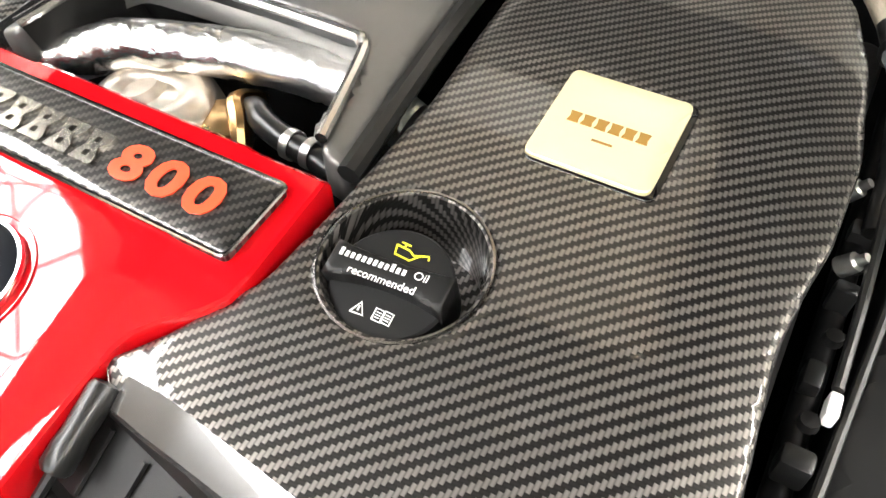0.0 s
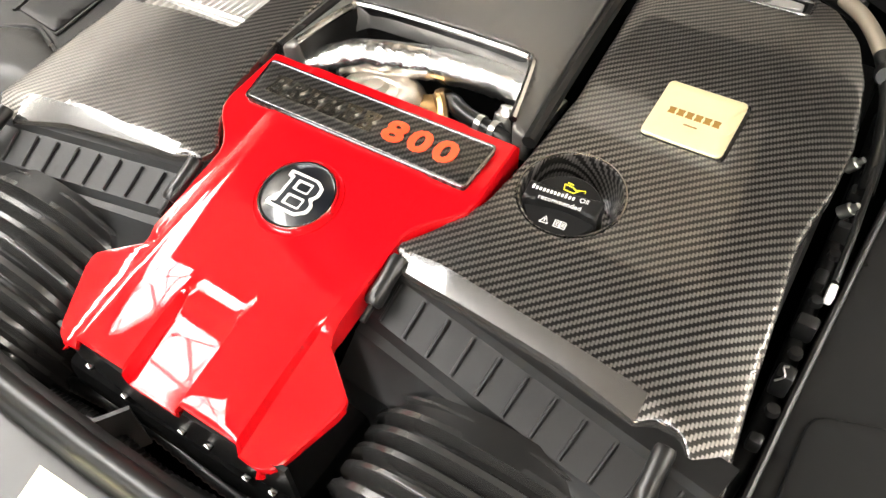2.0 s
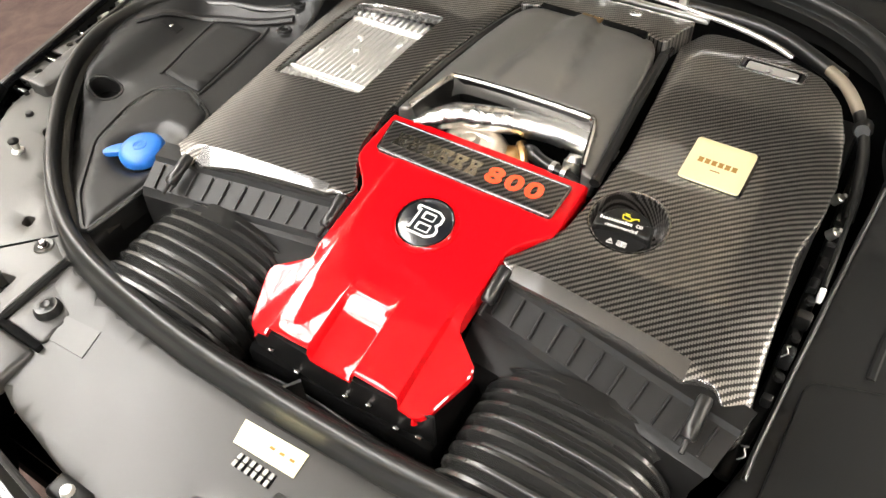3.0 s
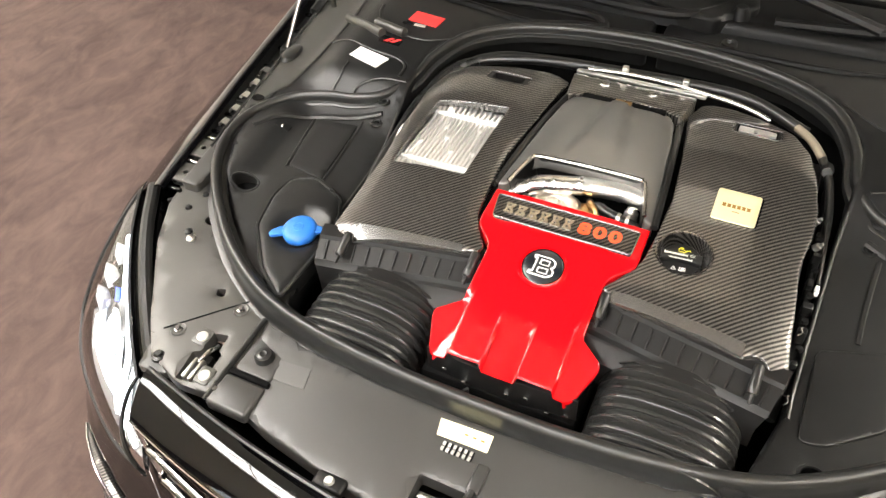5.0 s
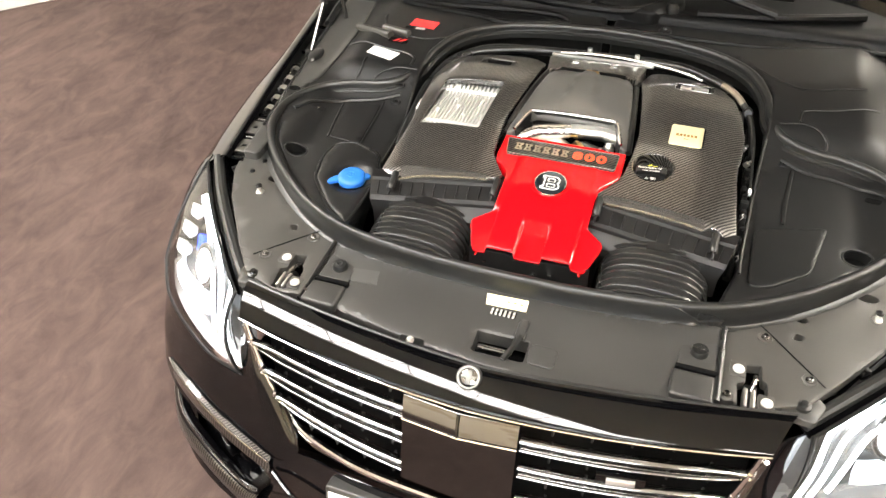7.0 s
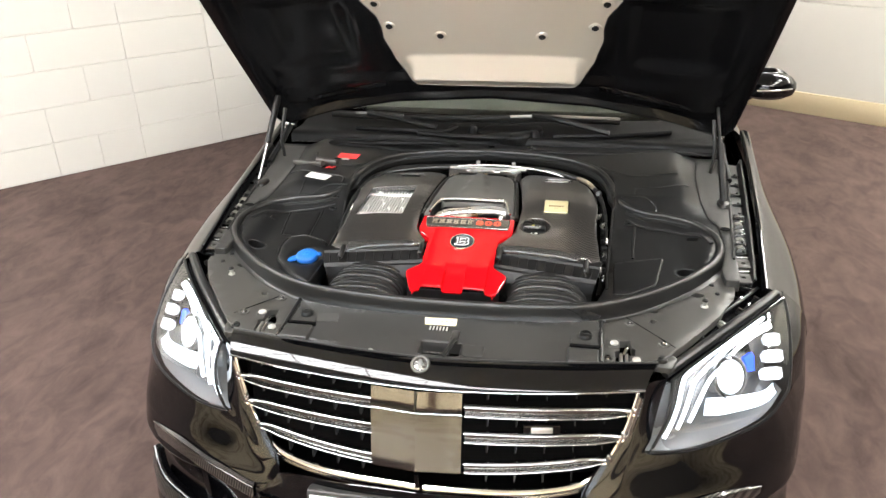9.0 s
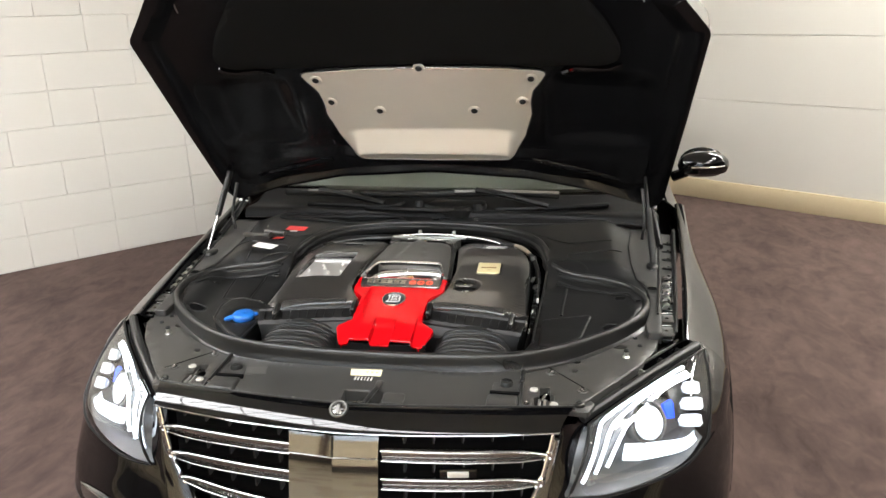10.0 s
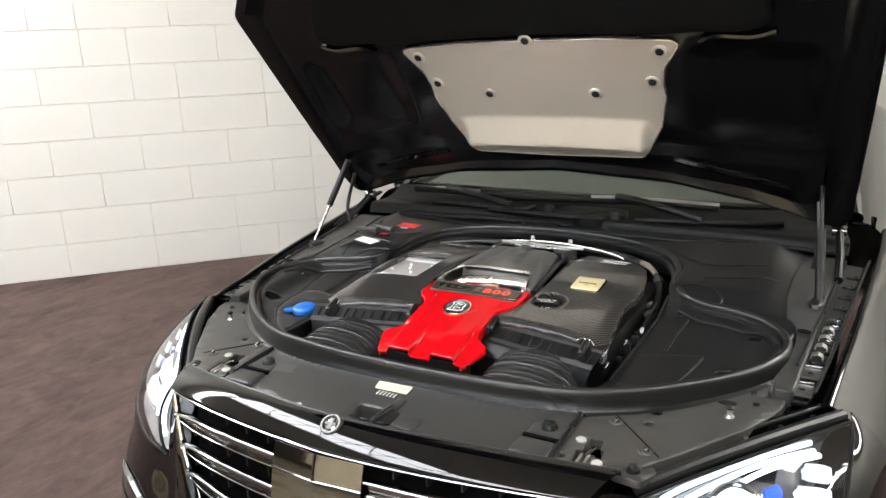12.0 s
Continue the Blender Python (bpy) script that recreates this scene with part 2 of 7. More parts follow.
    p.inputs["Metallic"].default_value = 0.8
    p.inputs["Coat Weight"].default_value = 1.0
    p.inputs["Coat Roughness"].default_value = 0.03
    p.inputs["Coat IOR"].default_value = 1.5
    return mt


def glow(name, color, strength):
    mt, nt, p = nodes_of(name)
    p.inputs["Base Color"].default_value = (*color, 1)
    p.inputs["Emission Color"].default_value = (*color, 1)
    p.inputs["Emission Strength"].default_value = strength
    return mt


def glass(name, color=(1, 1, 1), rough=0.0, ior=1.45):
    mt, nt, p = nodes_of(name)
    p.inputs["Base Color"].default_value = (*color, 1)
    p.inputs["Transmission Weight"].default_value = 1.0
    p.inputs["Roughness"].default_value = rough
    p.inputs["IOR"].default_value = ior
    return mt


M_RED = surface("red_paint", (0.47, 0.003, 0.006), 0.3, coat=1.0, grain=900, bump=0.0, vary=0.03, rvar=0.02, spec=0.0)
M_CARBON = carbon("carbon_twill", light=0.23)
M_CARBON_DARK = carbon("carbon_twill_dark", light=0.12, dark=0.010)
M_CARBON_WELL = carbon("carbon_twill_well", light=0.2, dark=0.010, upright=1.0)
M_COWL = surface("matte_cowl_plastic", (0.0035, 0.0035, 0.0036), 0.46, grain=1500, bump=0.25, vary=0.25, dist=0.0003, spec=0.2)
M_PLASTIC = surface("black_plastic", (0.0070, 0.0068, 0.0067), 0.40, grain=1600, bump=0.25, vary=0.2, dist=0.0003, spec=0.27)
M_TRIM = surface("grey_black_trim", (0.0072, 0.0072, 0.0072), 0.37, grain=1800, bump=0.3, vary=0.25, dist=0.0003, spec=0.34, rvar=0.14)
M_BEVEL = surface("coated_carbon_edge", (0.030, 0.028, 0.026), 0.25, coat=1.0, grain=450, bump=0.08, vary=0.3, spec=0.8, dist=0.0002)
M_RUBBER = surface("rubber", (0.0085, 0.0085, 0.0082), 0.30, grain=700, bump=0.15, vary=0.25, dist=0.0003)
M_BELLOWS = surface("bellows_rubber", (0.021, 0.0206, 0.0198), 0.24, grain=700, bump=0.08, vary=0.25, dist=0.0003, spec=0.6)
M_PAINT = surface("black_paint", (0.0015, 0.0015, 0.0018), 0.3, coat=1.0, grain=1200, bump=0.0, vary=0.1, rvar=0.03, spec=0.0)
M_PAINT.node_tree.nodes["Principled BSDF"].inputs["Coat IOR"].default_value = 1.52
M_SATIN = surface("satin_black_metal", (0.052, 0.0495, 0.045), 0.36, metal=0.25, grain=500, bump=0.08, vary=0.28, wear=11)
M_FRONT = surface("grey_black_cover", (0.032, 0.031, 0.029), 0.36, grain=1800, bump=0.3, vary=0.28, wear=9, dist=0.0003)
M_PLENUM = surface("grey_plenum", (0.15, 0.146, 0.138), 0.34, metal=0.6, grain=900, bump=0.08, vary=0.08, dist=0.0004)
M_ALU = surface("cast_aluminium", (0.78, 0.77, 0.75), 0.36, metal=0.8, grain=300, bump=0.2, vary=0.12)
M_SILVER = surface("silver_trim", (0.72, 0.71, 0.69), 0.22, metal=1.0, grain=400, bump=0.03, vary=0.05)
M_CHROME = surface("chrome", (0.86, 0.86, 0.86), 0.07, metal=1.0, grain=300, bump=0.0, vary=0.03, rvar=0.03)
M_STEEL = surface("zinc_steel", (0.6, 0.59, 0.56), 0.35, metal=1.0, grain=400, bump=0.08, vary=0.15)
M_FOIL = surface("heat_foil", (0.82, 0.81, 0.79), 0.30, metal=1.0, grain=70, bump=0.55, vary=0.06, dist=0.004)
M_INNER = surface("black_inner_panel", (0.002, 0.002, 0.0024), 0.20, spec=0.36, grain=300, bump=0.03, vary=0.2, rvar=0.08)
M_DASH = surface("grey_dashboard", (0.30, 0.30, 0.27), 0.6, grain=500, bump=0.2, vary=0.1)
M_TURBO = surface("turbo_casting", (0.66, 0.60, 0.52), 0.36, metal=0.9, grain=260, bump=0.3, vary=0.2)
M_BRONZE = surface("heat_stained_steel", (0.42, 0.27, 0.12), 0.3, metal=1.0, grain=120, bump=0.2, vary=0.4, wear=30)
M_GOLD = surface("gold_plate", (1.0, 0.89, 0.56), 0.40, metal=0.75, grain=1500, bump=0.03, vary=0.04, rvar=0.03)
M_GOLD_DARK = surface("engraved_gold", (0.38, 0.22, 0.05), 0.5, metal=0.6, grain=1500, bump=0.03, vary=0.1)
M_ORANGE = surface("orange_red_print", (0.85, 0.07, 0.02), 0.35, grain=900, bump=0.02, vary=0.04, coat=0.5)
M_NAME = surface("pale_bronze_metal", (0.52, 0.49, 0.43), 0.24, metal=1.0, grain=900, bump=0.0, vary=0.1)
M_DARKLETTER = surface("dark_chrome", (0.32, 0.31, 0.30), 0.18, metal=1.0, grain=900, bump=0.0, vary=0.1)
M_WHITE = surface("white_print", (0.78, 0.78, 0.76), 0.5, grain=900, bump=0.02, vary=0.04)
M_YELLOW = surface("yellow_print", (0.78, 0.72, 0.03), 0.5, grain=900, bump=0.02, vary=0.04)
M_LABEL = surface("pale_yellow_label", (0.86, 0.80, 0.48), 0.45, grain=600, bump=0.02, vary=0.05)
M_BLUE = surface("blue_plastic", (0.014, 0.125, 0.46), 0.4, grain=900, bump=0.08, vary=0.08, dist=0.0003)
M_STICKRED = surface("red_label", (0.6, 0.03, 0.03), 0.45, grain=600, bump=0.02, vary=0.05)
M_PAD = surface("felt_pad", (0.006, 0.006, 0.006), 0.95, spec=0.1, grain=1400, bump=0.6, vary=0.3, dist=0.001)
M_SHIELD = surface("aluminium_heat_shield", (0.66, 0.62, 0.545), 0.42, metal=0.5, grain=700, bump=0.35, vary=0.08, dist=0.0008)
# near-black, almost no gloss: paints the shade inside openings and under parts
M_SHADE_BLACK = surface("painted_shade_black", (0.004, 0.004, 0.004), 0.9, grain=200, bump=0, vary=0.3, spec=0.04)
M_SEAL = surface("rubber_seal", (0.012, 0.012, 0.0115), 0.34, grain=900, bump=0.1, vary=0.2, dist=0.0003)
M_BLOCK = surface("painted_block", (0.66, 0.635, 0.585), 0.55, grain=160, bump=0.35, vary=0.04, wear=1.5, dist=0.0015)
M_MORTAR = surface("painted_mortar", (0.67, 0.645, 0.595), 0.6, grain=120, bump=0.4, vary=0.06, dist=0.002)
M_PANEL = surface("cream_panel", (0.62, 0.595, 0.545), 0.5, grain=90, bump=0.1, vary=0.03, wear=1.2)
M_PLINTH = surface("pale_wood_plinth", (0.58, 0.48, 0.31), 0.5, grain=60, bump=0.08, vary=0.1, wear=3)
M_CEIL = surface("white_ceiling", (0.72, 0.72, 0.70), 0.8, grain=60, bump=0.1, vary=0.04, wear=1)
M_BACKWALL = surface("dark_wall", (0.105, 0.092, 0.078), 0.7, grain=80, bump=0.1, vary=0.06, wear=1)
M_STRUT = surface("grey_roof_steel", (0.16, 0.08, 0.07), 0.5, grain=90, bump=0.1, vary=0.2)
M_TYRE = surface("tyre_rubber", (0.018, 0.018, 0.018), 0.75, grain=300, bump=0.3, vary=0.3)
M_GLASS = glass("clear_lens")
M_SCREEN = glass("tinted_windscreen", (0.74, 0.79, 0.76))
M_LED = glow("led_white", (0.88, 0.94, 1.0), 5.0)
# lamp lenses, and the lower reflector whose caught light is painted as glow
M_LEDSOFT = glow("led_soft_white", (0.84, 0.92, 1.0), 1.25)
M_LEDBLUE = glow("led_blue", (0.015, 0.07, 0.95), 1.3)
M_DAY = glow("daylit_sky", (0.88, 0.95, 1.0), WINDOW)
M_FORECOURT = glow("sunlit_forecourt", (1.0, 0.80, 0.50), WINDOW * 0.55)
M_MIRROR = surface("mirror_black_plate", (0.13, 0.13, 0.13), 0.05, metal=1.0, grain=900, bump=0.0, vary=0.03, rvar=0.01)
M_SLAT = surface("satin_chrome", (0.40, 0.40, 0.40), 0.12, metal=1.0, grain=300, bump=0.0, vary=0.05, rvar=0.03)
M_LAMPBRIGHT = surface("lamp_aluminium", (0.82, 0.83, 0.85), 0.35, metal=0.6, grain=500, bump=0.02, vary=0.05)
M_LAMPHOUSE = surface("lamp_bezel", (0.20, 0.20, 0.20), 0.25, metal=0.5, grain=500, bump=0.02, vary=0.1)
M_STONE = surface("beige_stone", (0.50, 0.40, 0.26), 0.28, grain=40, bump=0.03, vary=0.10, wear=2.5)
M_SKY = glow("daylight_panel", (1.0, 0.98, 0.94), SKYLIGHT)
# glow of the added wall fill lamps, stronger on the east side
M_WALL_FILL = glow("wall_fill_panel", (1.0, 0.96, 0.88), WALL_FILL)
M_WALL_FILL_EAST = glow("wall_fill_panel_east", (1.0, 0.95, 0.84), WALL_FILL_EAST)
M_LAMP = glow("lamp_panel", (1.0, 0.95, 0.86), PANEL)


def carpet_material():
    mt, nt, p = nodes_of("mauve_brown_carpet")
    geo = nt.nodes.new("ShaderNodeNewGeometry")
    out = []
    for sc, det in ((2.6, 8), (11.0, 6), (420.0, 3)):
        n = nt.nodes.new("ShaderNodeTexNoise")
        n.inputs["Scale"].default_value, n.inputs["Detail"].default_value = sc, det
        n.inputs["Roughness"].default_value = 0.65
        n.inputs["Distortion"].default_value = 0.8 if sc < 100 else 0.0
        way = nt.nodes.new("ShaderNodeMapping")
        way.inputs["Scale"].default_value = (1.0, 0.55, 1.0) if sc < 100 else (1, 1, 1)
        way.inputs["Rotation"].default_value = (0, 0, 0.5)
        link(nt, geo.outputs["Position"], way.inputs["Vector"])
        link(nt, way.outputs["Vector"], n.inputs["Vector"])
        out.append(n.outputs["Fac"])
    f = math_node(nt, "ADD", math_node(nt, "MULTIPLY", out[0], 0.46), math_node(nt, "ADD", math_node(nt, "MULTIPLY", out[1], 0.42), math_node(nt, "MULTIPLY", out[2], 0.25)))
    ramp = nt.nodes.new("ShaderNodeValToRGB")
    ramp.color_ramp.elements[0].position, ramp.color_ramp.elements[1].position = 0.38, 0.80
    ramp.color_ramp.elements[0].color = (0.038, 0.025, 0.022, 1)
    ramp.color_ramp.elements[1].color = (0.132, 0.092, 0.080, 1)
    link(nt, f, ramp.inputs[0])
    link(nt, ramp.outputs[0], p.inputs["Base Color"])
    p.inputs["Roughness"].default_value = 0.95
    p.inputs["Specular IOR Level"].default_value = 0.15
    b = nt.nodes.new("ShaderNodeBump")
    b.inputs["Strength"].default_value, b.inputs["Distance"].default_value = 0.5, 0.004
    link(nt, math_node(nt, "ADD", out[1], out[2]), b.inputs["Height"])
    link(nt, b.outputs["Normal"], p.inputs["Normal"])
    return mt


M_CARPET = carpet_material()

# ---- the room ----
WA, WU = Vector((-4.336, 1.778, 0)), Vector((0.689, 0.725, 0))
WN = Vector((0.725, -0.689, 0))
RA, RU = Vector((2.872, 4.548, 0)), Vector((-0.859, 0.512, 0))
RN = Vector((-0.512, -0.859, 0))
CORNER = (-0.06, 6.27)
LEFT_END = WA - WU * 5.5
RIGHT_END = RA - RU * 5.0
HIGH = 3.7
SOUTH = -5.6

def frame_of(a, u, n):
    """Axes along a wall: x along it, y out of it into the room."""
    return Matrix(((u.x, n.x, 0, a.x), (u.y, n.y, 0, a.y), (0, 0, 1, a.z), (0, 0, 0, 1)))


LONG = 8.4
SL = frame_of(Vector((-3.80, 1.10, 0)), Vector((0.7071, -0.7071, 0)), Vector((0.7071, 0.7071, 0)))
floor_plan = [(LEFT_END.x - 0.3, SOUTH - 0.1), (RIGHT_END.x + 0.6, SOUTH - 0.1), (RIGHT_END.x + 0.6, RIGHT_END.y + 1.0), (CORNER[0], CORNER[1] + 0.8), (LEFT_END.x - 0.3, LEFT_END.y)]
bm = panel(floor_plan, -0.004, 0.1, step=0.8)
floor = tagged(new("floor", to_mesh("floor", bm, M_STONE)), "polished beige stone showroom floor", "floor", kind="structure")
ORG[floor.name] = Vector((0, 0, 0))
carpet_plan = [(LEFT_END.x - 0.1, LEFT_END.y), (LEFT_END.x - 0.1, -1.68), (RIGHT_END.x + 0.1, -1.68), (RIGHT_END.x + 0.1, RIGHT_END.y + 0.2), (CORNER[0] + 0.02, CORNER[1] + 0.02)]
tagged(new("carpet", to_mesh("carpet", panel(carpet_plan, 0.0, 0.003, step=0.8), M_CARPET)), "dark mauve-brown mottled showroom carpet", "carpet", kind="structure")
bm = panel(floor_plan, HIGH + 0.1, 0.1, step=0.8, holes=[[tuple(SL @ Vector((u, v, 0)))[:2] for u, v in ((0, -0.52), (LONG, -0.52), (LONG, 0.52), (0, 0.52))]])
tagged(new("ceiling", to_mesh("ceiling", bm, M_CEIL)), "plain white showroom ceiling with a skylight opening", "ceiling", kind="structure")


def wall_slab(name, a, b, mat, label, thick=0.15, z1=HIGH):
    a, b = Vector((a[0], a[1], 0)), Vector((b[0], b[1], 0))
    d = (b - a)
    m = Matrix.Translation(a) @ Matrix.Rotation(math.atan2(d.y, d.x), 4, "Z")
    ob = new(name, to_mesh(name, box(0, d.length, 0, thick, 0, z1, m=m), mat))
    ORG[ob.name] = Vector((0, 0, 0))
    return tagged(ob, label, "wall", kind="structure")


LW = frame_of(WA, WU, WN)
wall_w = new("wall_west", to_mesh("wall_west", box(-5.5, 6.2, -0.2, -0.004, 0, HIGH, m=LW), M_MORTAR))
tagged(wall_w, "cream-white painted concrete block wall", "wall", kind="structure")
RW = frame_of(RA, RU, RN)
wall_e = new("wall_east", to_mesh("wall_east", box(-5.0, 3.42, -0.2, -0.006, 0, HIGH, m=RW), M_MORTAR))
tagged(wall_e, "cream wall of wide horizontal panels over a wooden plinth", "wall", kind="structure")
for ob in (wall_w, wall_e):
    ORG[ob.name] = Vector((0, 0, 0))
part("plinth", box(-5.0, 3.40, -0.006, 0.016, 0.0, 0.17, 0.004, m=RW), M_PLINTH, wall_e, "pale wooden plinth along the floor")
for k in range(7):
    z0, z1 = (0.172, 0.858) if k == 0 else (0.862 + 0.53 * (k - 1), 0.858 + 0.53 * k)
    if z0 < HIGH:
        part("wall_panel", box(-5.0, 3.41, -0.006, 0.0, z0, min(z1, HIGH) - 0.004, 0.003, 1, m=RW), M_PANEL, wall_e)
x0, y0 = LEFT_END.x - 0.1, LEFT_END.y
wall_s = wall_slab("wall_south", (LEFT_END.x - 0.3, SOUTH), (RIGHT_END.x + 0.6, SOUTH), M_BACKWALL, "plain dark showroom wall with a wide shop window")
GX = (-5.4, 2.6)
carve(wall_s, [box(*GX, SOUTH - 0.3, SOUTH + 0.3, 0.12, 3.25)])
shop_window = thing("window_1", "wide daylit shop window with grey metal mullions", "window", (-1.4, SOUTH, 0.12), kind="structure")
pane = part("pane", box(*GX, SOUTH + 0.06, SOUTH + 0.068, 0.12, 3.25), M_GLASS, shop_window, "clear pane")
pane.visible_shadow = False
for k in range(7):
    x = GX[0] + 1.32 * k
    part("mullion", box(x, x + 0.08, SOUTH + 0.072, SOUTH + 0.15, 0.12, 3.25, 0.006), M_STRUT, shop_window)
for z in (0.12, 2.2, 3.19):
    part("transom", box(*GX, SOUTH + 0.074, SOUTH + 0.14, z, z + 0.06, 0.006), M_STRUT, shop_window)
# daylight outside the shop window: a sunlit sandy forecourt below a pale sky
tagged(new("backdrop", to_mesh("backdrop", box(-9.0, 6.0, SOUTH - 1.02, SOUTH - 1.0, 1.35, 4.5), M_DAY)), "pale bright sky outside the shop window", "backdrop", kind="structure")
tagged(new("backdrop", to_mesh("backdrop", box(-9.0, 6.0, SOUTH - 1.02, SOUTH - 1.0, -0.3, 1.345), M_FORECOURT)), "sunlit sandy forecourt outside the shop window", "backdrop", kind="structure")
wall_slab("wall_southwest", (LEFT_END.x - 0.1, LEFT_END.y), (LEFT_END.x - 0.1, SOUTH), M_BACKWALL, "plain dark side wall")
wall_slab("wall_southeast", (RIGHT_END.x + 0.1, RIGHT_END.y + 0.1), (RIGHT_END.x + 0.1, SOUTH), M_BACKWALL, "plain dark side wall")

# one long roof light at a right angle to the block wall, crossed by a lattice of thin bars
def skylight(long, half, glowing):
    sky = thing("skylight", "long bright roof light crossed by a lattice of thin bars", "skylight", tuple(SL @ Vector((long / 2, 0, 0))))
    part("daylight_panel", box(0, long, -half, half, HIGH + 0.12, HIGH + 0.16, m=SL), glowing, sky, "glowing daylight panel")
    for v in (-half, half):
        part("side", box(-0.02, long + 0.02, v - 0.02, v + 0.02, HIGH, HIGH + 0.16, m=SL), M_CEIL, sky)
    for u in (0, long):
        part("side", box(u - 0.02, u + 0.02, 0.03 - half, half - 0.03, HIGH, HIGH + 0.16, m=SL), M_CEIL, sky)

    def strut(a, b, r, z):
        b2 = tube([(*a, z), (*b, z)], r, 6)
        b2.transform(SL)
        part("strut", b2, M_STRUT, sky)
    n = round(long / 0.62)
    for k in range(1, n):
        u = long * k / n
        strut((u, 0.02 - half), (u, half - 0.02), 0.016, HIGH + 0.08)
    for k in range(0, n - 1, 2):
        strut((long * k / n + 0.03, 0.03 - half), (long * (k + 1.3) / n, half - 0.03), 0.013, HIGH + 0.05)
        strut((long * (k + 1) / n, half - 0.03), (min(long - 0.03, long * (k + 2.2) / n), 0.03 - half), 0.012, HIGH + 0.06)
    strut((0.03, 0.08), (long - 0.03, 0.08), 0.014, HIGH + 0.09)


skylight(LONG, 0.52, M_SKY)


def ceiling_lamp(x0, x1, y0, y1):
    ob = thing("ceiling_light", "flat white ceiling light panel", "ceiling light", ((x0 + x1) / 2, (y0 + y1) / 2, HIGH), group="ceiling lights")
    part("frame", panel(rect(x0, x1, y0, y1), HIGH, 0.05, holes=[rect(x0 + 0.03, x1 - 0.03, y0 + 0.03, y1 - 0.03)], step=0.5), M_CEIL, ob)
    part("diffuser", box(x0 + 0.032, x1 - 0.032, y0 + 0.032, y1 - 0.032, HIGH - 0.035, HIGH - 0.02), M_LAMP, ob, "glowing diffuser")


for x, y in ((2.6, 0.8), (2.6, -0.6), (2.6, -2.0), (2.6, -3.6)):
    ceiling_lamp(x, x + 0.62, y, y + 0.62)


def wall_fill(m, x, glowing):
    """An added, unseen long fill lamp under the ceiling that brightens a wall."""
    ob = thing("wall_fill", "added unseen fill lamp that brightens the wall", "ceiling light", tuple(m @ Vector((x, 0.75, HIGH))), group="wall washers")
    part("housing", box(x - 0.62, x + 0.62, 0.60, 0.90, HIGH - 0.05, HIGH, 0.008, m=m), M_CEIL, ob)
    part("diffuser", box(x - 0.60, x + 0.60, 0.62, 0.88, HIGH - 0.062, HIGH - 0.052, m=m), glowing, ob, "glowing diffuser")


# unseen fill lamps, added to lift the brightness of both walls
for x in (-3.2, -1.9, -0.7):
    wall_fill(LW, x, M_WALL_FILL)
for x in (-4.2, -2.8, -1.4, 0.0):
    wall_fill(RW, x, M_WALL_FILL_EAST)

# ---- the engine ----
def lerp_table(table, v):
    for (a, za), (b, zb) in zip(table, table[1:]):
        if v <= b:
            t = max(0.0, (v - a) / (b - a))
            return za + (zb - za) * t
    return table[-1][1]


def red_z(x, y):
    """The middle plane of the red cover."""
    return lerp_table([(0.284, 0.8610), (0.32, 0.8715), (0.36, 0.8820), (0.40, 0.8905), (0.44, 0.8985), (0.476, 0.9050), (0.54, 0.9170), (0.62, 0.9255)], y)


RED_EDGE = [(0.288, 0.106), (0.291, 0.113), (0.297, 0.1180), (0.345, 0.1350), (0.353, 0.1360), (0.359, 0.1335), (0.384, 0.1010), (0.390, 0.0985), (0.440, 0.0985), (0.482, 0.0995), (0.492, 0.103), (0.503, 0.112), (0.516, 0.126), (0.526, 0.1335), (0.54, 0.1355), (0.62, 0.1345)]


def red_rows():
    rows = []
    for i, y in enumerate((0.288, 0.291, 0.297, 0.310, 0.324, 0.336, 0.345, 0.353, 0.359, 0.366, 0.372, 0.378, 0.384, 0.390, 0.398, 0.412, 0.440, 0.462, 0.482, 0.492, 0.503, 0.516, 0.526, 0.54, 0.565, 0.590, 0.604, 0.608)):
        e = lerp_table(RED_EDGE, y)
        # the sunk middle channel, and the lower wings
        f = max(0.0, min(1.0, (0.378 - y) / 0.034))
        f = f * f * (3 - 2 * f) * (0.6 + 0.4 * min(1.0, (0.37 - y) / 0.08))
        h = max(0.0, min(1.0, (0.390 - y) / 0.02))
        g = max(0.0, min(1.0, (0.396 - y) / 0.010)) * (0.55 + 0.45 * min(1.0, (0.396 - y) / 0.1))
        z = red_z(0, y) - (0.004 if y > 0.606 else 0)
        step = min(0.0845, e - 0.012)
        foot = min(0.0875, e - 0.008)
        half = [(0.0, -0.0125 * f), (0.020, -0.0125 * f), (0.0255, -0.0120 * f), (0.0285, -0.0010 * f), (0.0305, 0.0016 * h), (0.034, 0.0010 * h), (0.060, 0.0), (step - 0.003, 0.0), (step, -0.0012), (foot, -0.0018 - 0.0095 * g), (foot + 0.0015, -0.0020 - 0.0100 * g), (e - 0.0025, -0.0022 - 0.0125 * g), (e - 0.0006, -0.0034 - 0.0125 * g), (e, -0.006 - 0.0125 * g), (e - 0.001, (-0.028 + 0.006 * g) if i > 1 else -0.0085 - 0.0125 * g)]
        back = 0.004 if i == 0 else (0.002 if i == 1 else 0.0)
        yo = [y] * 4 + [y + back] * 5 + [y] * 6
        rows.append([(0.003 - x, b, z + d) for (x, d), b in reversed(list(zip(half, yo))[1:])] + [(0.003 + x, b, z + d) for (x, d), b in zip(half, yo)])
    lip = [(x, y + 0.001, z - 0.006) for x, y, z in rows[0]]
    return [lip, [(x, y - 0.0008, z - 0.0015) for x, y, z in rows[0]]] + rows


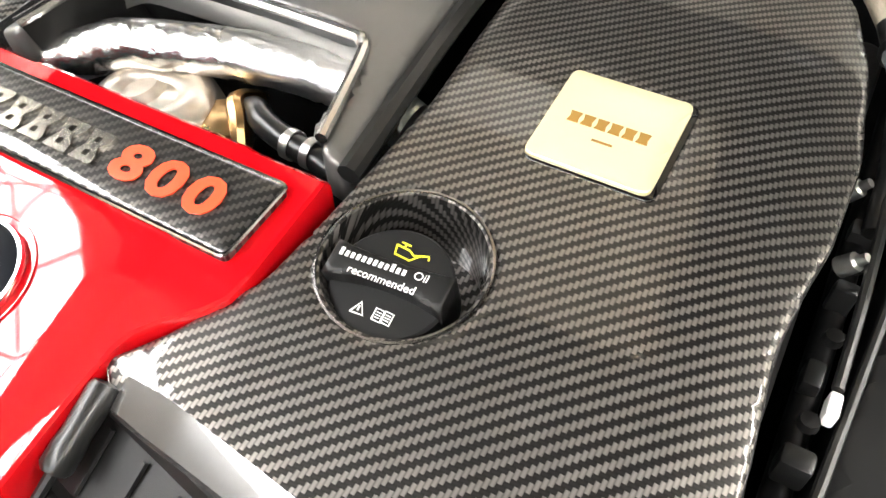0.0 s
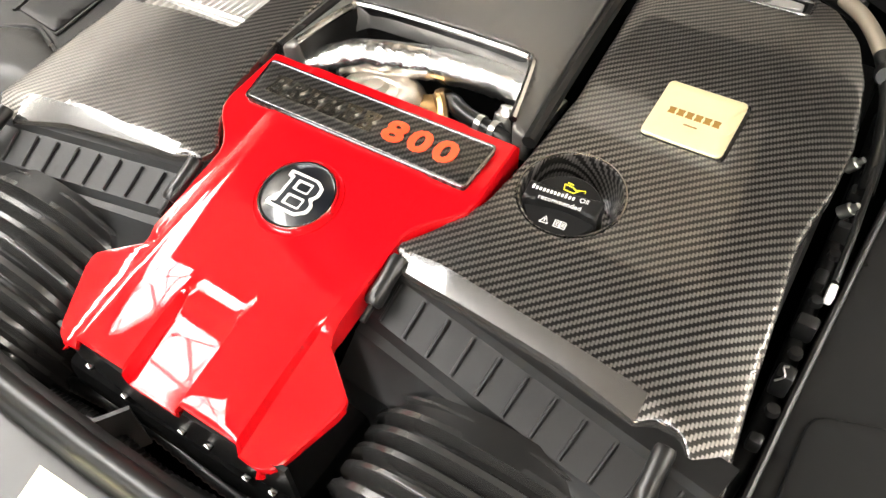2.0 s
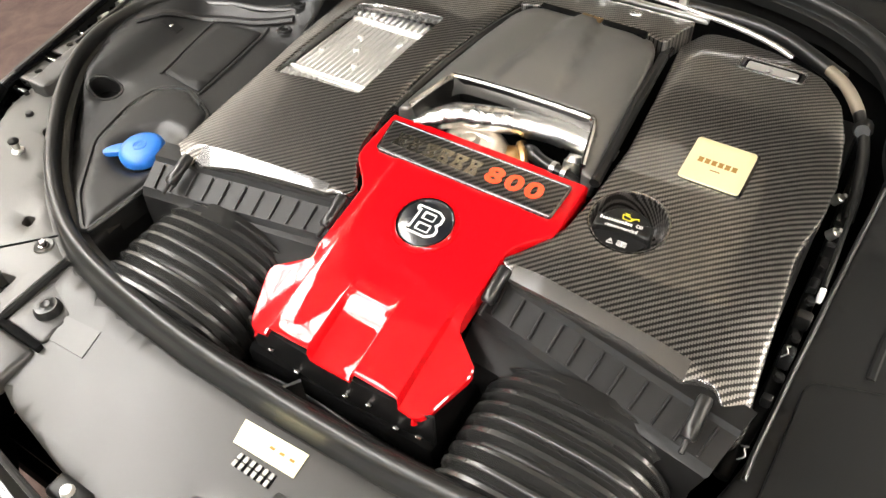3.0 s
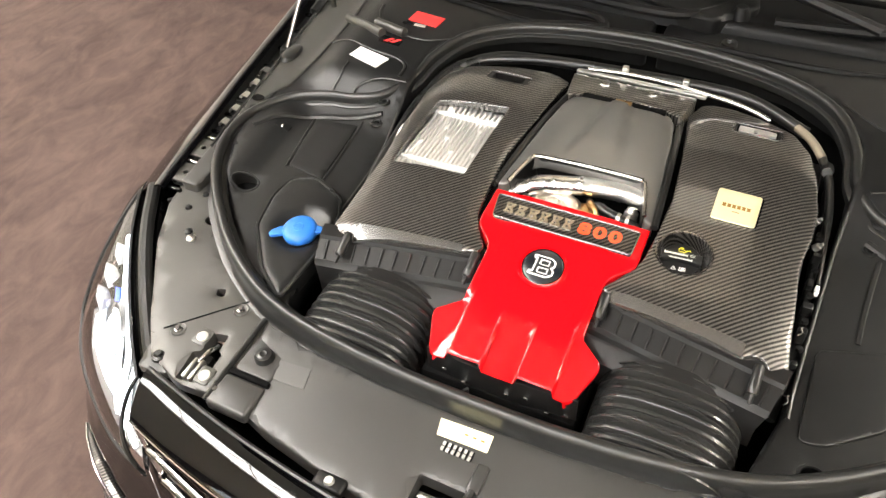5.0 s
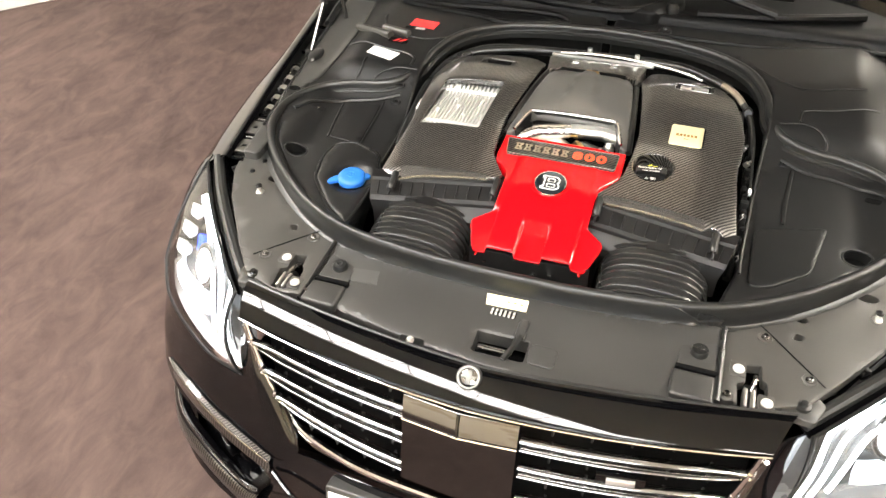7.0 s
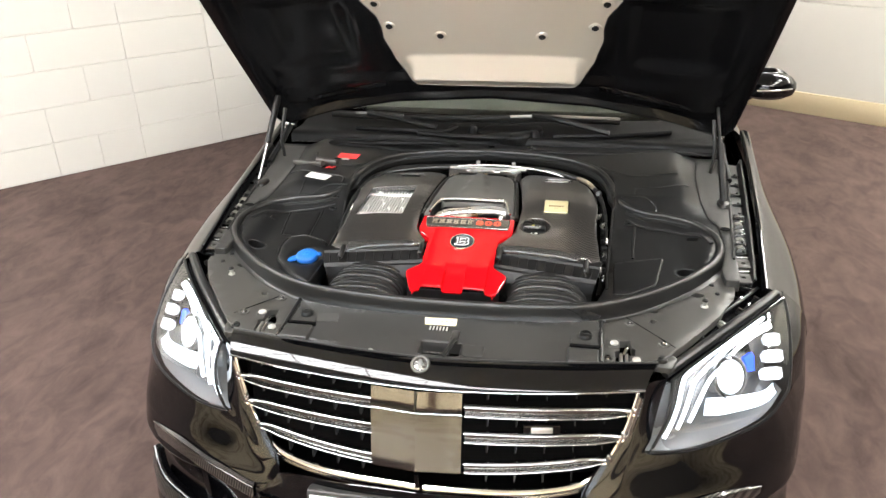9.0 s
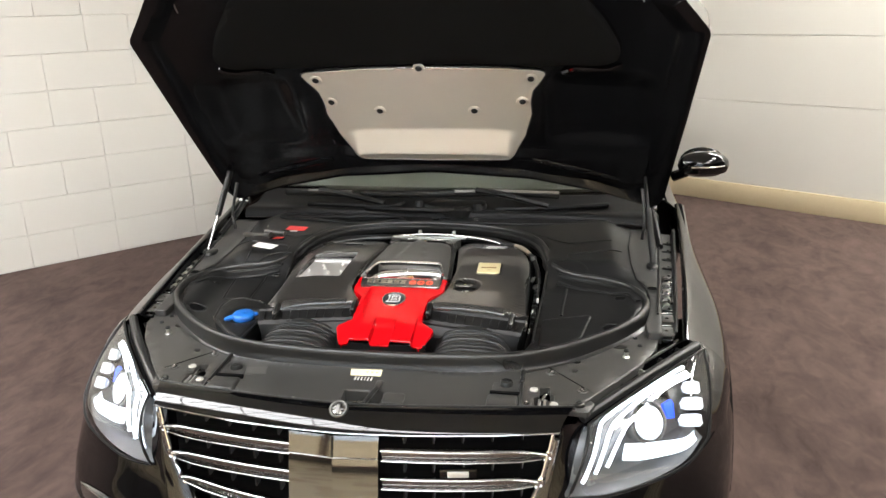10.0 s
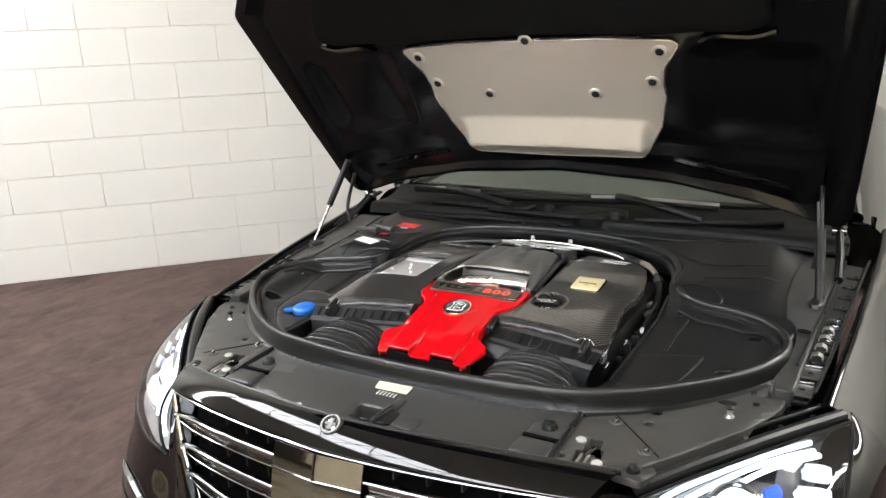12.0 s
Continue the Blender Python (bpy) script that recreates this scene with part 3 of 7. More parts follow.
red_cover = thing("engine_cover", "glossy bright red engine cover with emblem and name plate", "engine cover", (0, 0.45, 0.84))
part("shell", loft(red_rows(), 0.0025), M_RED, red_cover, flat=24)

plate_line = round_poly([(-0.112, 0.5405), (0.1235, 0.5405), (0.125, 0.590), (-0.120, 0.590)], 0.004, 3)
plate = part("name_plate", panel(plate_line, lambda x, y: red_z(0, y) + 0.004, 0.008, step=0.01, roll=0.0025), M_CARBON_DARK, red_cover, "carbon name plate with a polished edge")
edge = [(x, y, red_z(0, y) + 0.0032) for x, y in plate_line]
part("rim", tube(edge, 0.0014, 6, closed=True), M_DARKLETTER, plate, "thin polished rim")


def on_red(x, y, lift=0.0):
    slope = math.atan2(red_z(0, y + 0.01) - red_z(0, y - 0.01), 0.02)
    return Matrix.Translation((x, y, red_z(0, y) + lift)) @ Matrix.Rotation(slope, 4, "X")


# the maker's name is drawn as plain blocks
m = on_red(0.006, 0.5640, 0.0044)
for k, w in enumerate((0.017, 0.017, 0.018, 0.017, 0.017, 0.016)):
    x = -0.105 + 0.0205 * k
    b2 = panel([(x, -0.011), (x + w, -0.011), (x + w, -0.006), (x + w - 0.004, 0.0), (x + w, 0.006), (x + w, 0.011), (x, 0.011), (x + 0.003, 0.0)], 0.0016, 0.0018, step=0.01, holes=[rect(x + 0.006, x + 0.010, 0.003, 0.007), rect(x + 0.006, x + 0.010, -0.007, -0.003)])
    b2.transform(m)
    part("name_block", b2, M_NAME, plate, "bronze-grey metal block of the maker's name")
for ch, x in (("8", 0.034), ("0", 0.0595), ("0", 0.085)):
    letters(ch, 0.036, on_red(x + 0.006, 0.5635, 0.0052) @ Matrix.Diagonal((1.18, 0.90, 1, 1)), M_ORANGE, plate, "figure", "bold orange-red figure", bold=0.0013)

emb = on_red(0.003, 0.474, 0.0)
b2 = lathe([(0, 0.0035), (0.0305, 0.0035), (0.0318, 0.0025), (0.0318, -0.006)], emb, 40)
M_ENAMEL = surface("black_enamel", (0.006, 0.007, 0.010), 0.3, coat=0.6, vary=0.1, bump=0)
emblem = part("emblem", b2, M_ENAMEL, red_cover, "round black emblem with a white-edged device and chrome ring")
part("ring", lathe([(0.0318, 0.002), (0.0322, 0.0046), (0.0338, 0.0046), (0.0345, 0.003), (0.0345, -0.006)], emb, 40), M_CHROME, emblem, "chrome ring")
dev = [(-0.020, -0.019), (0.011, -0.019), (0.020, -0.012), (0.020, -0.004), (0.0155, 0.0), (0.019, 0.005), (0.018, 0.014), (0.010, 0.019), (-0.019, 0.019), (-0.019, 0.012), (-0.0145, 0.012), (-0.0145, -0.012), (-0.020, -0.012)]
b2 = panel(round_poly(dev, 0.002, 2), 0.0048, 0.0015, step=0.01, holes=[rect(-0.005, 0.0075, 0.0038, 0.0115, 0.002), rect(-0.005, 0.009, -0.0115, -0.0035, 0.002)])
b2.transform(emb)
dvc = part("device", b2, M_WHITE, emblem, "white outline of the device")
core = [(-0.016, -0.0165), (0.010, -0.0165), (0.0172, -0.011), (0.0172, -0.0045), (0.0120, 0.0), (0.0162, 0.005), (0.0155, 0.0125), (0.009, 0.0165), (-0.0155, 0.0165), (-0.0155, 0.0145), (-0.0118, 0.0145), (-0.0118, -0.0145), (-0.016, -0.0145)]
b2 = panel(round_poly(core, 0.0016, 2), 0.0052, 0.0010, step=0.01, holes=[rect(-0.0072, 0.0092, 0.0022, 0.0132, 0.002), rect(-0.0072, 0.0108, -0.0132, -0.0020, 0.002)])
b2.transform(emb)
part("core", b2, M_ENAMEL, dvc, "black core of the device")
part("raised_ring", lathe([(0.038, -0.001), (0.0385, 0.0012), (0.0395, 0.0012), (0.040, -0.001)], emb, 40), M_RED, emblem, "red moulded ring")


# carbon covers over the two banks
def cf_z(x, y):
    z = lerp_table([(0.40, 0.897), (0.46, 0.9025), (0.55, 0.9125), (0.65, 0.9205), (0.75, 0.9245), (0.84, 0.9245), (0.92, 0.920), (1.02, 0.907)], y)
    ax = abs(x)
    z -= 0.9 * max(0.0, ax - 0.26) ** 2
    z -= 0.10 * max(0.0, ax - 0.345) + 0.8 * max(0.0, ax - 0.350) ** 2
    z -= 0.25 * max(0.0, 0.155 - ax) * (1 if y > 0.62 else 0.4)
    # bevel along the front edge
    d = y - (0.458 - 0.11 * max(0.0, ax - 0.14))
    return z - 0.36 * max(0.0, 0.016 - d)


CF_R = [(0.098, 0.478), (0.117, 0.460), (0.142, 0.457), (0.20, 0.452), (0.26, 0.446), (0.322, 0.435), (0.330, 0.443), (0.350, 0.443), (0.358, 0.433), (0.383, 0.412), (0.389, 0.430), (0.384, 0.450), (0.380, 0.487), (0.376, 0.540), (0.372, 0.585), (0.3675, 0.625), (0.371, 0.665), (0.376, 0.700), (0.377, 0.765), (0.364, 0.85), (0.345, 0.91), (0.311, 0.962), (0.24, 0.995), (0.186, 1.008), (0.135, 1.005), (0.118, 0.955), (0.140, 0.80), (0.151, 0.69), (0.148, 0.60), (0.142, 0.545), (0.120, 0.505), (0.105, 0.485)]
OIL = (0.1985, 0.583)
GOLD = (0.2525, 0.706)


def bevel_line(x0, x1):
    """Where the front bevel meets the top."""
    return [(x, 0.474 - 0.11 * max(0.0, abs(x) - 0.14)) for x in [x0 + (x1 - x0) * k / 70 for k in range(71)]]


def dense_open(pts, step):
    out = []
    for (x1, y1), (x2, y2) in zip(pts, pts[1:]):
        k = max(1, int(math.hypot(x2 - x1, y2 - y1) / step))
        out += [(x1 + (x2 - x1) * j / k, y1 + (y2 - y1) * j / k) for j in range(k)]
    return out + [pts[-1]]


def front_bevel(line, zf, parent):
    """A clean sloping facet along the front edge, a hair above the shell."""
    pts = dense_open(line, 0.004)
    crease = [(x, 0.475 - 0.11 * max(0.0, abs(x) - 0.14)) for x, y in pts]
    lo = [(x, y - 0.0004, zf(x, y) - 0.0002) for x, y in pts]
    hi = [(x, y, zf(x, y) + 0.0005) for x, y in crease]
    mid = [tuple((Vector(a) + Vector(b)) / 2 + Vector((0, 0, 0.0004))) for a, b in zip(lo, hi)]
    edge = [(x, y - 0.0012, z - 0.004) for x, y, z in lo]
    part("front_bevel", loft([edge, lo, mid, hi]), M_BEVEL, parent, "glossy bevel along the front edge", flat=25)


def coat_rim(ob):
    """Gives the cut rim and the hole walls a plain glossy coat."""
    ob.data.materials.append(M_BEVEL)
    for f in ob.data.polygons:
        if f.normal.z < 0.72:
            f.material_index = 1


cover_l = thing("carbon_cover", "glossy carbon-fibre engine side cover with an oil filler well", "engine cover", (0.25, 0.7, 0.86))
cf_r = part("shell", panel(round_poly(CF_R, 0.007, 3), cf_z, 0.014, step=0.006, roll=0.003, holes=[circle(*OIL, 0.043, 40), rect(0.205, 0.29, 0.925, 0.96, 0.006)], hole_roll=0.004, lines=[bevel_line(0.124, 0.386)]), M_CARBON, cover_l)
coat_rim(cf_r)
front_r = [(0.102, 0.4745), (0.117, 0.461), (0.142, 0.4578), (0.20, 0.4528), (0.26, 0.4468), (0.320, 0.4362), (0.330, 0.4435), (0.350, 0.4435)]
part("lip", tube([(x, y + 0.0006, cf_z(x, y + 0.001) - 0.0016) for x, y in dense_open(front_r, 0.006)], 0.0008, 6), M_SILVER, cf_r, "bright cut edge")
front_bevel(front_r[1:6], cf_z, cf_r)
# the filler well
z0 = cf_z(*OIL)
WELL = Matrix.Translation((*OIL, z0 - 0.001)) @ Matrix.Rotation(radians(7), 4, "X")
well = part("filler_well", lathe([(0.0452, -0.001), (0.0440, 0.0014), (0.0415, 0.0006), (0.039, -0.006), (0.0365, -0.030), (0.036, -0.045), (0.0, -0.045)], WELL, 48), M_CARBON_WELL, cover_l, "deep round carbon filler well with a bright lip")
part("lip", lathe([(0.0425, 0.0004), (0.0433, 0.0020), (0.0445, 0.0018), (0.0448, 0.0000)], WELL, 48), M_DARKLETTER, well, "polished lip")
part("lift_slot", panel(rect(0.203, 0.292, 0.923, 0.962, 0.006), lambda x, y: cf_z(x, y) - 0.002, 0.02, holes=[rect(0.210, 0.285, 0.928, 0.958, 0.005)], step=0.02), M_PLASTIC, cover_l, "black lifting slot")
# slot floor painted black for the shade in the slot
part("slot_floor", box(0.212, 0.283, 0.928, 0.955, 0.893, 0.897), M_SHADE_BLACK, cover_l)
b2 = panel(round_poly([(0.214, 0.934), (0.262, 0.934), (0.270, 0.940), (0.281, 0.941), (0.281, 0.953), (0.262, 0.955), (0.214, 0.955)], 0.003, 2), 0.9135, 0.005, step=0.01, roll=0.001, holes=[circle(0.244, 0.9425, 0.0052, 14)])
part("slot_bracket", b2, M_ALU, cover_l, "bright holed metal bracket in the slot")
part("slot_rim", tube([(x, y, cf_z(x, y) - 0.001) for x, y in rect(0.205, 0.290, 0.925, 0.960, 0.006)], 0.0016, 6, closed=True), M_BEVEL, cover_l, "glossy slot rim")

front_l = [(-0.360, 0.4235), (-0.352, 0.4325), (-0.335, 0.4325), (-0.325, 0.4258), (-0.26, 0.4448), (-0.20, 0.4548), (-0.136, 0.4648)]
CF_L = [(-0.362, 0.422), (-0.352, 0.432), (-0.335, 0.432), (-0.325, 0.425), (-0.26, 0.444), (-0.20, 0.454), (-0.135, 0.464), (-0.128, 0.469), (-0.112, 0.469), (-0.104, 0.486), (-0.120, 0.508), (-0.141, 0.545), (-0.147, 0.60), (-0.151, 0.69), (-0.142, 0.80), (-0.130, 0.985), (-0.18, 1.0), (-0.24, 0.995), (-0.345, 0.965), (-0.385, 0.93), (-0.398, 0.86), (-0.380, 0.70), (-0.372, 0.62), (-0.372, 0.55), (-0.374, 0.45)]
WIN = [(-0.346, 0.616), (-0.204, 0.624), (-0.203, 0.832), (-0.346, 0.812)]
cover_r = thing("carbon_cover", "glossy carbon-fibre engine side cover with a rectangular window", "engine cover", (-0.25, 0.7, 0.86))
cfl_z = lambda x, y: cf_z(x, y) - 0.002
cf_l = part("shell", panel(round_poly(CF_L, 0.007, 3), cfl_z, 0.012, step=0.009, roll=0.003, lines=[bevel_line(-0.370, -0.116)], holes=[round_poly(WIN, 0.006, 3), rect(-0.29, -0.205, 0.925, 0.958, 0.006)], hole_roll=0.003), M_CARBON, cover_r)
coat_rim(cf_l)
part("lip", tube([(x, y + 0.0006, cfl_z(x, y + 0.001) - 0.0016) for x, y in dense_open(front_l, 0.006)], 0.0008, 6), M_SILVER, cf_l, "bright cut edge")
front_bevel(front_l[3:], cfl_z, cf_l)
part("lift_slot", panel(rect(-0.292, -0.203, 0.922, 0.961, 0.006), lambda x, y: cfl_z(x, y) - 0.002, 0.02, holes=[rect(-0.281, -0.214, 0.929, 0.953, 0.005)], step=0.02), M_PLASTIC, cover_r, "black lifting slot")

# charge-air cooler seen through the window
cooler = thing("charge_air_cooler", "cast aluminium charge cooler with fine ribs and bosses", "cooler", (-0.275, 0.72, 0.86))
part("body", box(-0.352, -0.197, 0.605, 0.842, 0.86, 0.894, 0.004), M_ALU, cooler)
for k in range(17):
    x = -0.342 + 0.0085 * k
    part("rib", box(x - 0.0016, x + 0.0016, 0.655, 0.790, 0.892, 0.9015, 0.0012, 1), M_ALU, cooler)
for k in range(14):
    x = -0.343 + 0.0105 * k
    part("rib", box(x - 0.003, x + 0.003, 0.616, 0.640, 0.892, 0.903, 0.0015, 1), M_ALU, cooler)
    part("rib", box(x - 0.003, x + 0.003, 0.805, 0.832, 0.892, 0.903, 0.0015, 1), M_ALU, cooler)
for y in (0.648, 0.797):
    part("cross_rail", tube([(-0.345, y, 0.898), (-0.205, y + 0.006, 0.898)], 0.005, 8), M_ALU, cooler)
for x, y in ((-0.33, 0.70), (-0.30, 0.755), (-0.262, 0.69), (-0.235, 0.765), (-0.222, 0.70), (-0.285, 0.725), (-0.32, 0.815), (-0.24, 0.63)):
    part("boss", lathe([(0, 0.012), (0.004, 0.012), (0.0055, 0.010), (0.006, 0.0)], Matrix.Translation((x, y, 0.892)), 12), M_ALU, cooler)

# gold badge in its pocket
badge = thing("gold_badge", "square brushed gold badge on a carbon cover", "badge", (*GOLD, cf_z(*GOLD)))
gz = lambda x, y, lift=0.0: 0.9288 + 0.13 * (y - 0.706) + lift
# black backing juts out right and behind, painting the badge's thick edge and shadow
part("plinth", panel(rect(0.2178, 0.2905, 0.6700, 0.7415, 0.006), lambda x, y: gz(x, y, -0.0024), 0.012, step=0.03, roll=0.001), M_PAINT, badge, "dark backing, jutting out to paint the badge's edge shadow")
gp = part("face", panel(rect(0.2170, 0.2873, 0.6720, 0.7400, 0.006), gz, 0.0028, step=0.02, roll=0.0008), M_GOLD, badge)
for k in range(6):
    x, y = 0.2290 + 0.0078 * k, 0.7015
    b2 = panel([(x, y), (x + 0.0066, y), (x + 0.0058, y + 0.0035), (x + 0.0066, y + 0.0075), (x, y + 0.0075), (x + 0.0008, y + 0.0035)], lambda a, b: gz(a, b, 0.0004), 0.0005, step=0.01)
    part("name_block", b2, M_GOLD_DARK, gp, "engraved block of the maker's name")
part("small_bar", panel(rect(0.247, 0.2585, 0.6930, 0.6945), lambda a, b: gz(a, b, 0.0003), 0.0005, step=0.01), M_GOLD_DARK, gp)

# oil filler cap
cap = thing("oil_filler_cap", "matte black oil filler cap with white and yellow print", "oil cap", (*OIL, z0 - 0.035))
CM = Matrix.Translation((0.1965, 0.5725, 0.9125)) @ Matrix.Rotation(radians(10), 4, "X") @ Matrix.Rotation(radians(5), 4, "Z") @ Matrix.Diagonal((1.06, 1.06, 1.0, 1))
part("disc", lathe([(0, -0.004), (0.0285, -0.004), (0.0298, -0.0055), (0.030, -0.03)], CM, 48), M_PLASTIC, cap)
bar_line = []
for k in range(13):
    x = -0.0297 + 0.0594 * k / 12
    bar_line.append((x, 0.0095 - 0.0025 * math.cos(x / 0.03 * 1.5)))
low_line = [(x, -0.0095 + 0.0045 * math.cos(x / 0.03 * 1.5)) for x, _ in reversed(bar_line)]
b2 = panel(bar_line + low_line, lambda x, y: 0.0055, 0.012, step=0.004, roll=0.0016)
b2.transform(CM)
grip = part("grip", b2, M_PLASTIC, cap, "raised curved grip")
# the maker's name is a plain bar, the rest of the line is lettered
TX = CM @ Matrix.Translation((0, 0, 0.0058))
for k in range(12):
    x = -0.0255 + 0.0029 * k
    tall = 0.0040 if k in (0, 9) else 0.0029
    part("name_bar", box(x, x + 0.0017, 0.0012, 0.0012 + tall, 0, 0.0002, m=TX), M_WHITE, grip, "white bar of the maker's name")
letters("Oil", 0.0058, TX @ Matrix.Translation((0.0155, 0.0032, 0)), M_WHITE, grip, "lettering", "white lettering", 0.0001)
letters("recommended", 0.0058, TX @ Matrix.Translation((-0.001, -0.0042, 0)), M_WHITE, grip, "lettering", "white lettering", 0.0001)
TD = CM @ Matrix.Translation((0, 0, -0.0037))


def stroke(pts, r, mat, name, parent, m, label=""):
    b2 = tube([(x, y, 0) for x, y in pts], r, 5)
    b2.transform(m)
    return part(name, b2, mat, parent, label)


can = [(-0.006, 0.0195), (-0.005, 0.0145), (0.003, 0.0135), (0.007, 0.0175), (0.011, 0.0185), (0.0115, 0.0165)]
stroke(can, 0.0005, M_YELLOW, "oil_can_symbol", cap, TD, "yellow oil can symbol")
stroke([(-0.0062, 0.0195), (0.001, 0.0185), (0.004, 0.0165), (0.007, 0.0175)], 0.0005, M_YELLOW, "oil_can_symbol", cap, TD)
stroke([(-0.002, 0.0192), (-0.002, 0.0212), (-0.0045, 0.0215), (0.0005, 0.0209)], 0.0005, M_YELLOW, "oil_can_symbol", cap, TD)
stroke([(-0.011, -0.0195), (-0.0045, -0.0195), (-0.0078, -0.0135), (-0.011, -0.0195)], 0.00045, M_WHITE, "warning_symbol", cap, TD, "white warning triangle")
stroke([(-0.0078, -0.0155), (-0.0078, -0.018)], 0.00045, M_WHITE, "warning_symbol", cap, TD)
for a in (0.000, 0.0047):
    stroke([(a, -0.0195), (a, -0.0138), (a + 0.0042, -0.0143), (a + 0.0042, -0.020), (a, -0.0195)], 0.0004, M_WHITE, "book_symbol", cap, TD, "white open book symbol")
    for k in range(3):
        stroke([(a + 0.0008, -0.0155 - 0.0013 * k), (a + 0.0034, -0.0157 - 0.0013 * k)], 0.0003, M_WHITE, "book_symbol", cap, TD)


# centre plenum: grey cover with a window on the turbo pipework
def plenum_z(x, y):
    z = lerp_table([(0.60, 0.930), (0.72, 0.944), (0.86, 0.950), (0.93, 0.940), (0.96, 0.925)], y)
    w = lerp_table([(0.60, 0.136), (0.72, 0.118), (0.93, 0.100)], y)
    z -= 0.022 * max(0.0, abs(x) / w - 0.62) ** 1.5 * 2.2
    ridge = max(0.0, min(1.0, (lerp_table([(0.7, 0.050), (0.90, 0.018)], y) - abs(x)) / 0.005)) * max(0.0, min(1.0, (y - 0.70) / 0.06))
    return z + 0.006 * ridge


PL = [(-0.137, 0.618), (-0.118, 0.618), (-0.107, 0.668), (-0.099, 0.690), (-0.088, 0.698), (0.085, 0.704), (0.098, 0.702), (0.105, 0.691), (0.122, 0.62), (0.137, 0.619), (0.128, 0.70), (0.116, 0.82), (0.106, 0.880), (0.096, 0.898), (-0.092, 0.892), (-0.102, 0.875), (-0.116, 0.80), (-0.127, 0.70)]
plenum = thing("intake_plenum", "satin grey intake plenum cover framing an open window", "intake cover", (0, 0.77, 0.87))
part("shell", panel(round_poly(PL, 0.006, 3), plenum_z, 0.025, step=0.009, roll=0.004), M_PLENUM, plenum)
lip = smooth_line([(-0.118, 0.622, 0.929), (-0.107, 0.668, 0.934), (-0.099, 0.689, 0.937), (-0.088, 0.6965, 0.9385), (0.0, 0.700, 0.9405), (0.085, 0.7025, 0.9385), (0.097, 0.700, 0.937), (0.104, 0.689, 0.935), (0.121, 0.625, 0.929)], 4)
part("window_trim", tube(lip, 0.0038, 8), M_SILVER, plenum, "bright silver window trim")
part("inner_wall", loft([[(v.x * 0.995, v.y + 0.001, v.z - 0.002) for v in lip], [(v.x * 0.97, v.y + 0.012, v.z - 0.05) for v in lip]], 0.002), M_PLASTIC, plenum)
part("rear_step", panel(round_poly([(-0.108, 0.893), (-0.07, 0.908), (0.07, 0.914), (0.112, 0.899), (0.125, 0.985), (-0.122, 0.985)], 0.006), lambda x, y: 0.940 - 0.12 * max(0.0, y - 0.91), 0.03, step=0.02, roll=0.003), M_CARBON, plenum, "carbon rear step")
# solid bar, its black colour painting the slot's shade
part("rear_slot", box(-0.075, 0.085, 0.888, 0.902, 0.930, 0.9475, 0.002), M_SHADE_BLACK, plenum, "slot at the back, painted as a shade-black bar")
part("rear_tag", box(-0.012, 0.020, 0.882, 0.900, 0.944, 0.9505, 0.002), M_BRONZE, plenum, "small bronze tag")
for x in (-0.05, 0.045):
    part("rear_lug", box(x - 0.010, x + 0.010, 0.955, 0.965, 0.928, 0.938, 0.003), M_SILVER, plenum)
for s in (-1, 1):
    b2 = tube(smooth_line([(s * 0.140, 0.62, 0.915), (s * 0.132, 0.72, 0.925), (s * 0.120, 0.84, 0.925), (s * 0.108, 0.94, 0.915), (s * 0.1, 0.97, 0.91)], 4), 0.007, 8)
    part("gap_seal", b2, M_RUBBER, plenum, "black seal along the plenum edge")

# turbo pipework under the window
turbo = thing("turbocharger", "metal turbo housing with a foil-wrapped pipe and hose", "turbocharger", (0, 0.65, 0.84))
pipe = smooth_line([(-0.13, 0.628, 0.885), (-0.105, 0.645, 0.895), (-0.073, 0.663, 0.903), (-0.028, 0.677, 0.905), (0.012, 0.688, 0.905), (0.056, 0.696, 0.903), (0.089, 0.700, 0.898), (0.13, 0.698, 0.885)], 8)
rr = [0.017 + 0.0018 * noise.noise(Vector((i * 0.9, 3.1, 0))) for i in range(len(pipe))]
b2 = tube(pipe, 0.017, 18, rs=rr)
for v in b2.verts:
    n3 = noise.noise_vector(v.co * 90)
    v.co += n3 * 0.0010
part("foil_pipe", b2, M_FOIL, turbo, "crinkled foil-wrapped pipe", flat=60)
vol = []
for k in range(30):
    a = -0.6 + 2 * math.pi * 1.05 * k / 29
    r = 0.030 - 0.0004 * k
    vol.append((-0.040 + r * math.cos(a) * 1.25, 0.640 + r * math.sin(a), 0.876))
part("volute", tube(vol, 0.018, 14, rs=[0.020 - 0.0003 * k for k in range(30)]), M_TURBO, turbo, "cast turbo volute")
part("compressor_cover", lathe([(0, 0.016), (0.012, 0.016), (0.016, 0.010), (0.030, 0.006), (0.034, -0.012)], Matrix.Translation((-0.040, 0.640, 0.878)) @ Matrix.Rotation(radians(-14), 4, "Y"), 28), M_TURBO, turbo)
part("bracket", box(0.005, 0.035, 0.630, 0.668, 0.865, 0.888, 0.004, m=Matrix.Translation((0.02, 0.65, 0.87)) @ Matrix.Rotation(0.5, 4, "Z") @ Matrix.Translation((-0.02, -0.65, -0.87))), M_BRONZE, turbo, "heat-stained bracket")
part("bracket", tube(smooth_line([(0.012, 0.69, 0.87), (0.022, 0.66, 0.893), (0.035, 0.645, 0.890), (0.045, 0.63, 0.87)], 5), 0.006, 8), M_BRONZE, turbo)
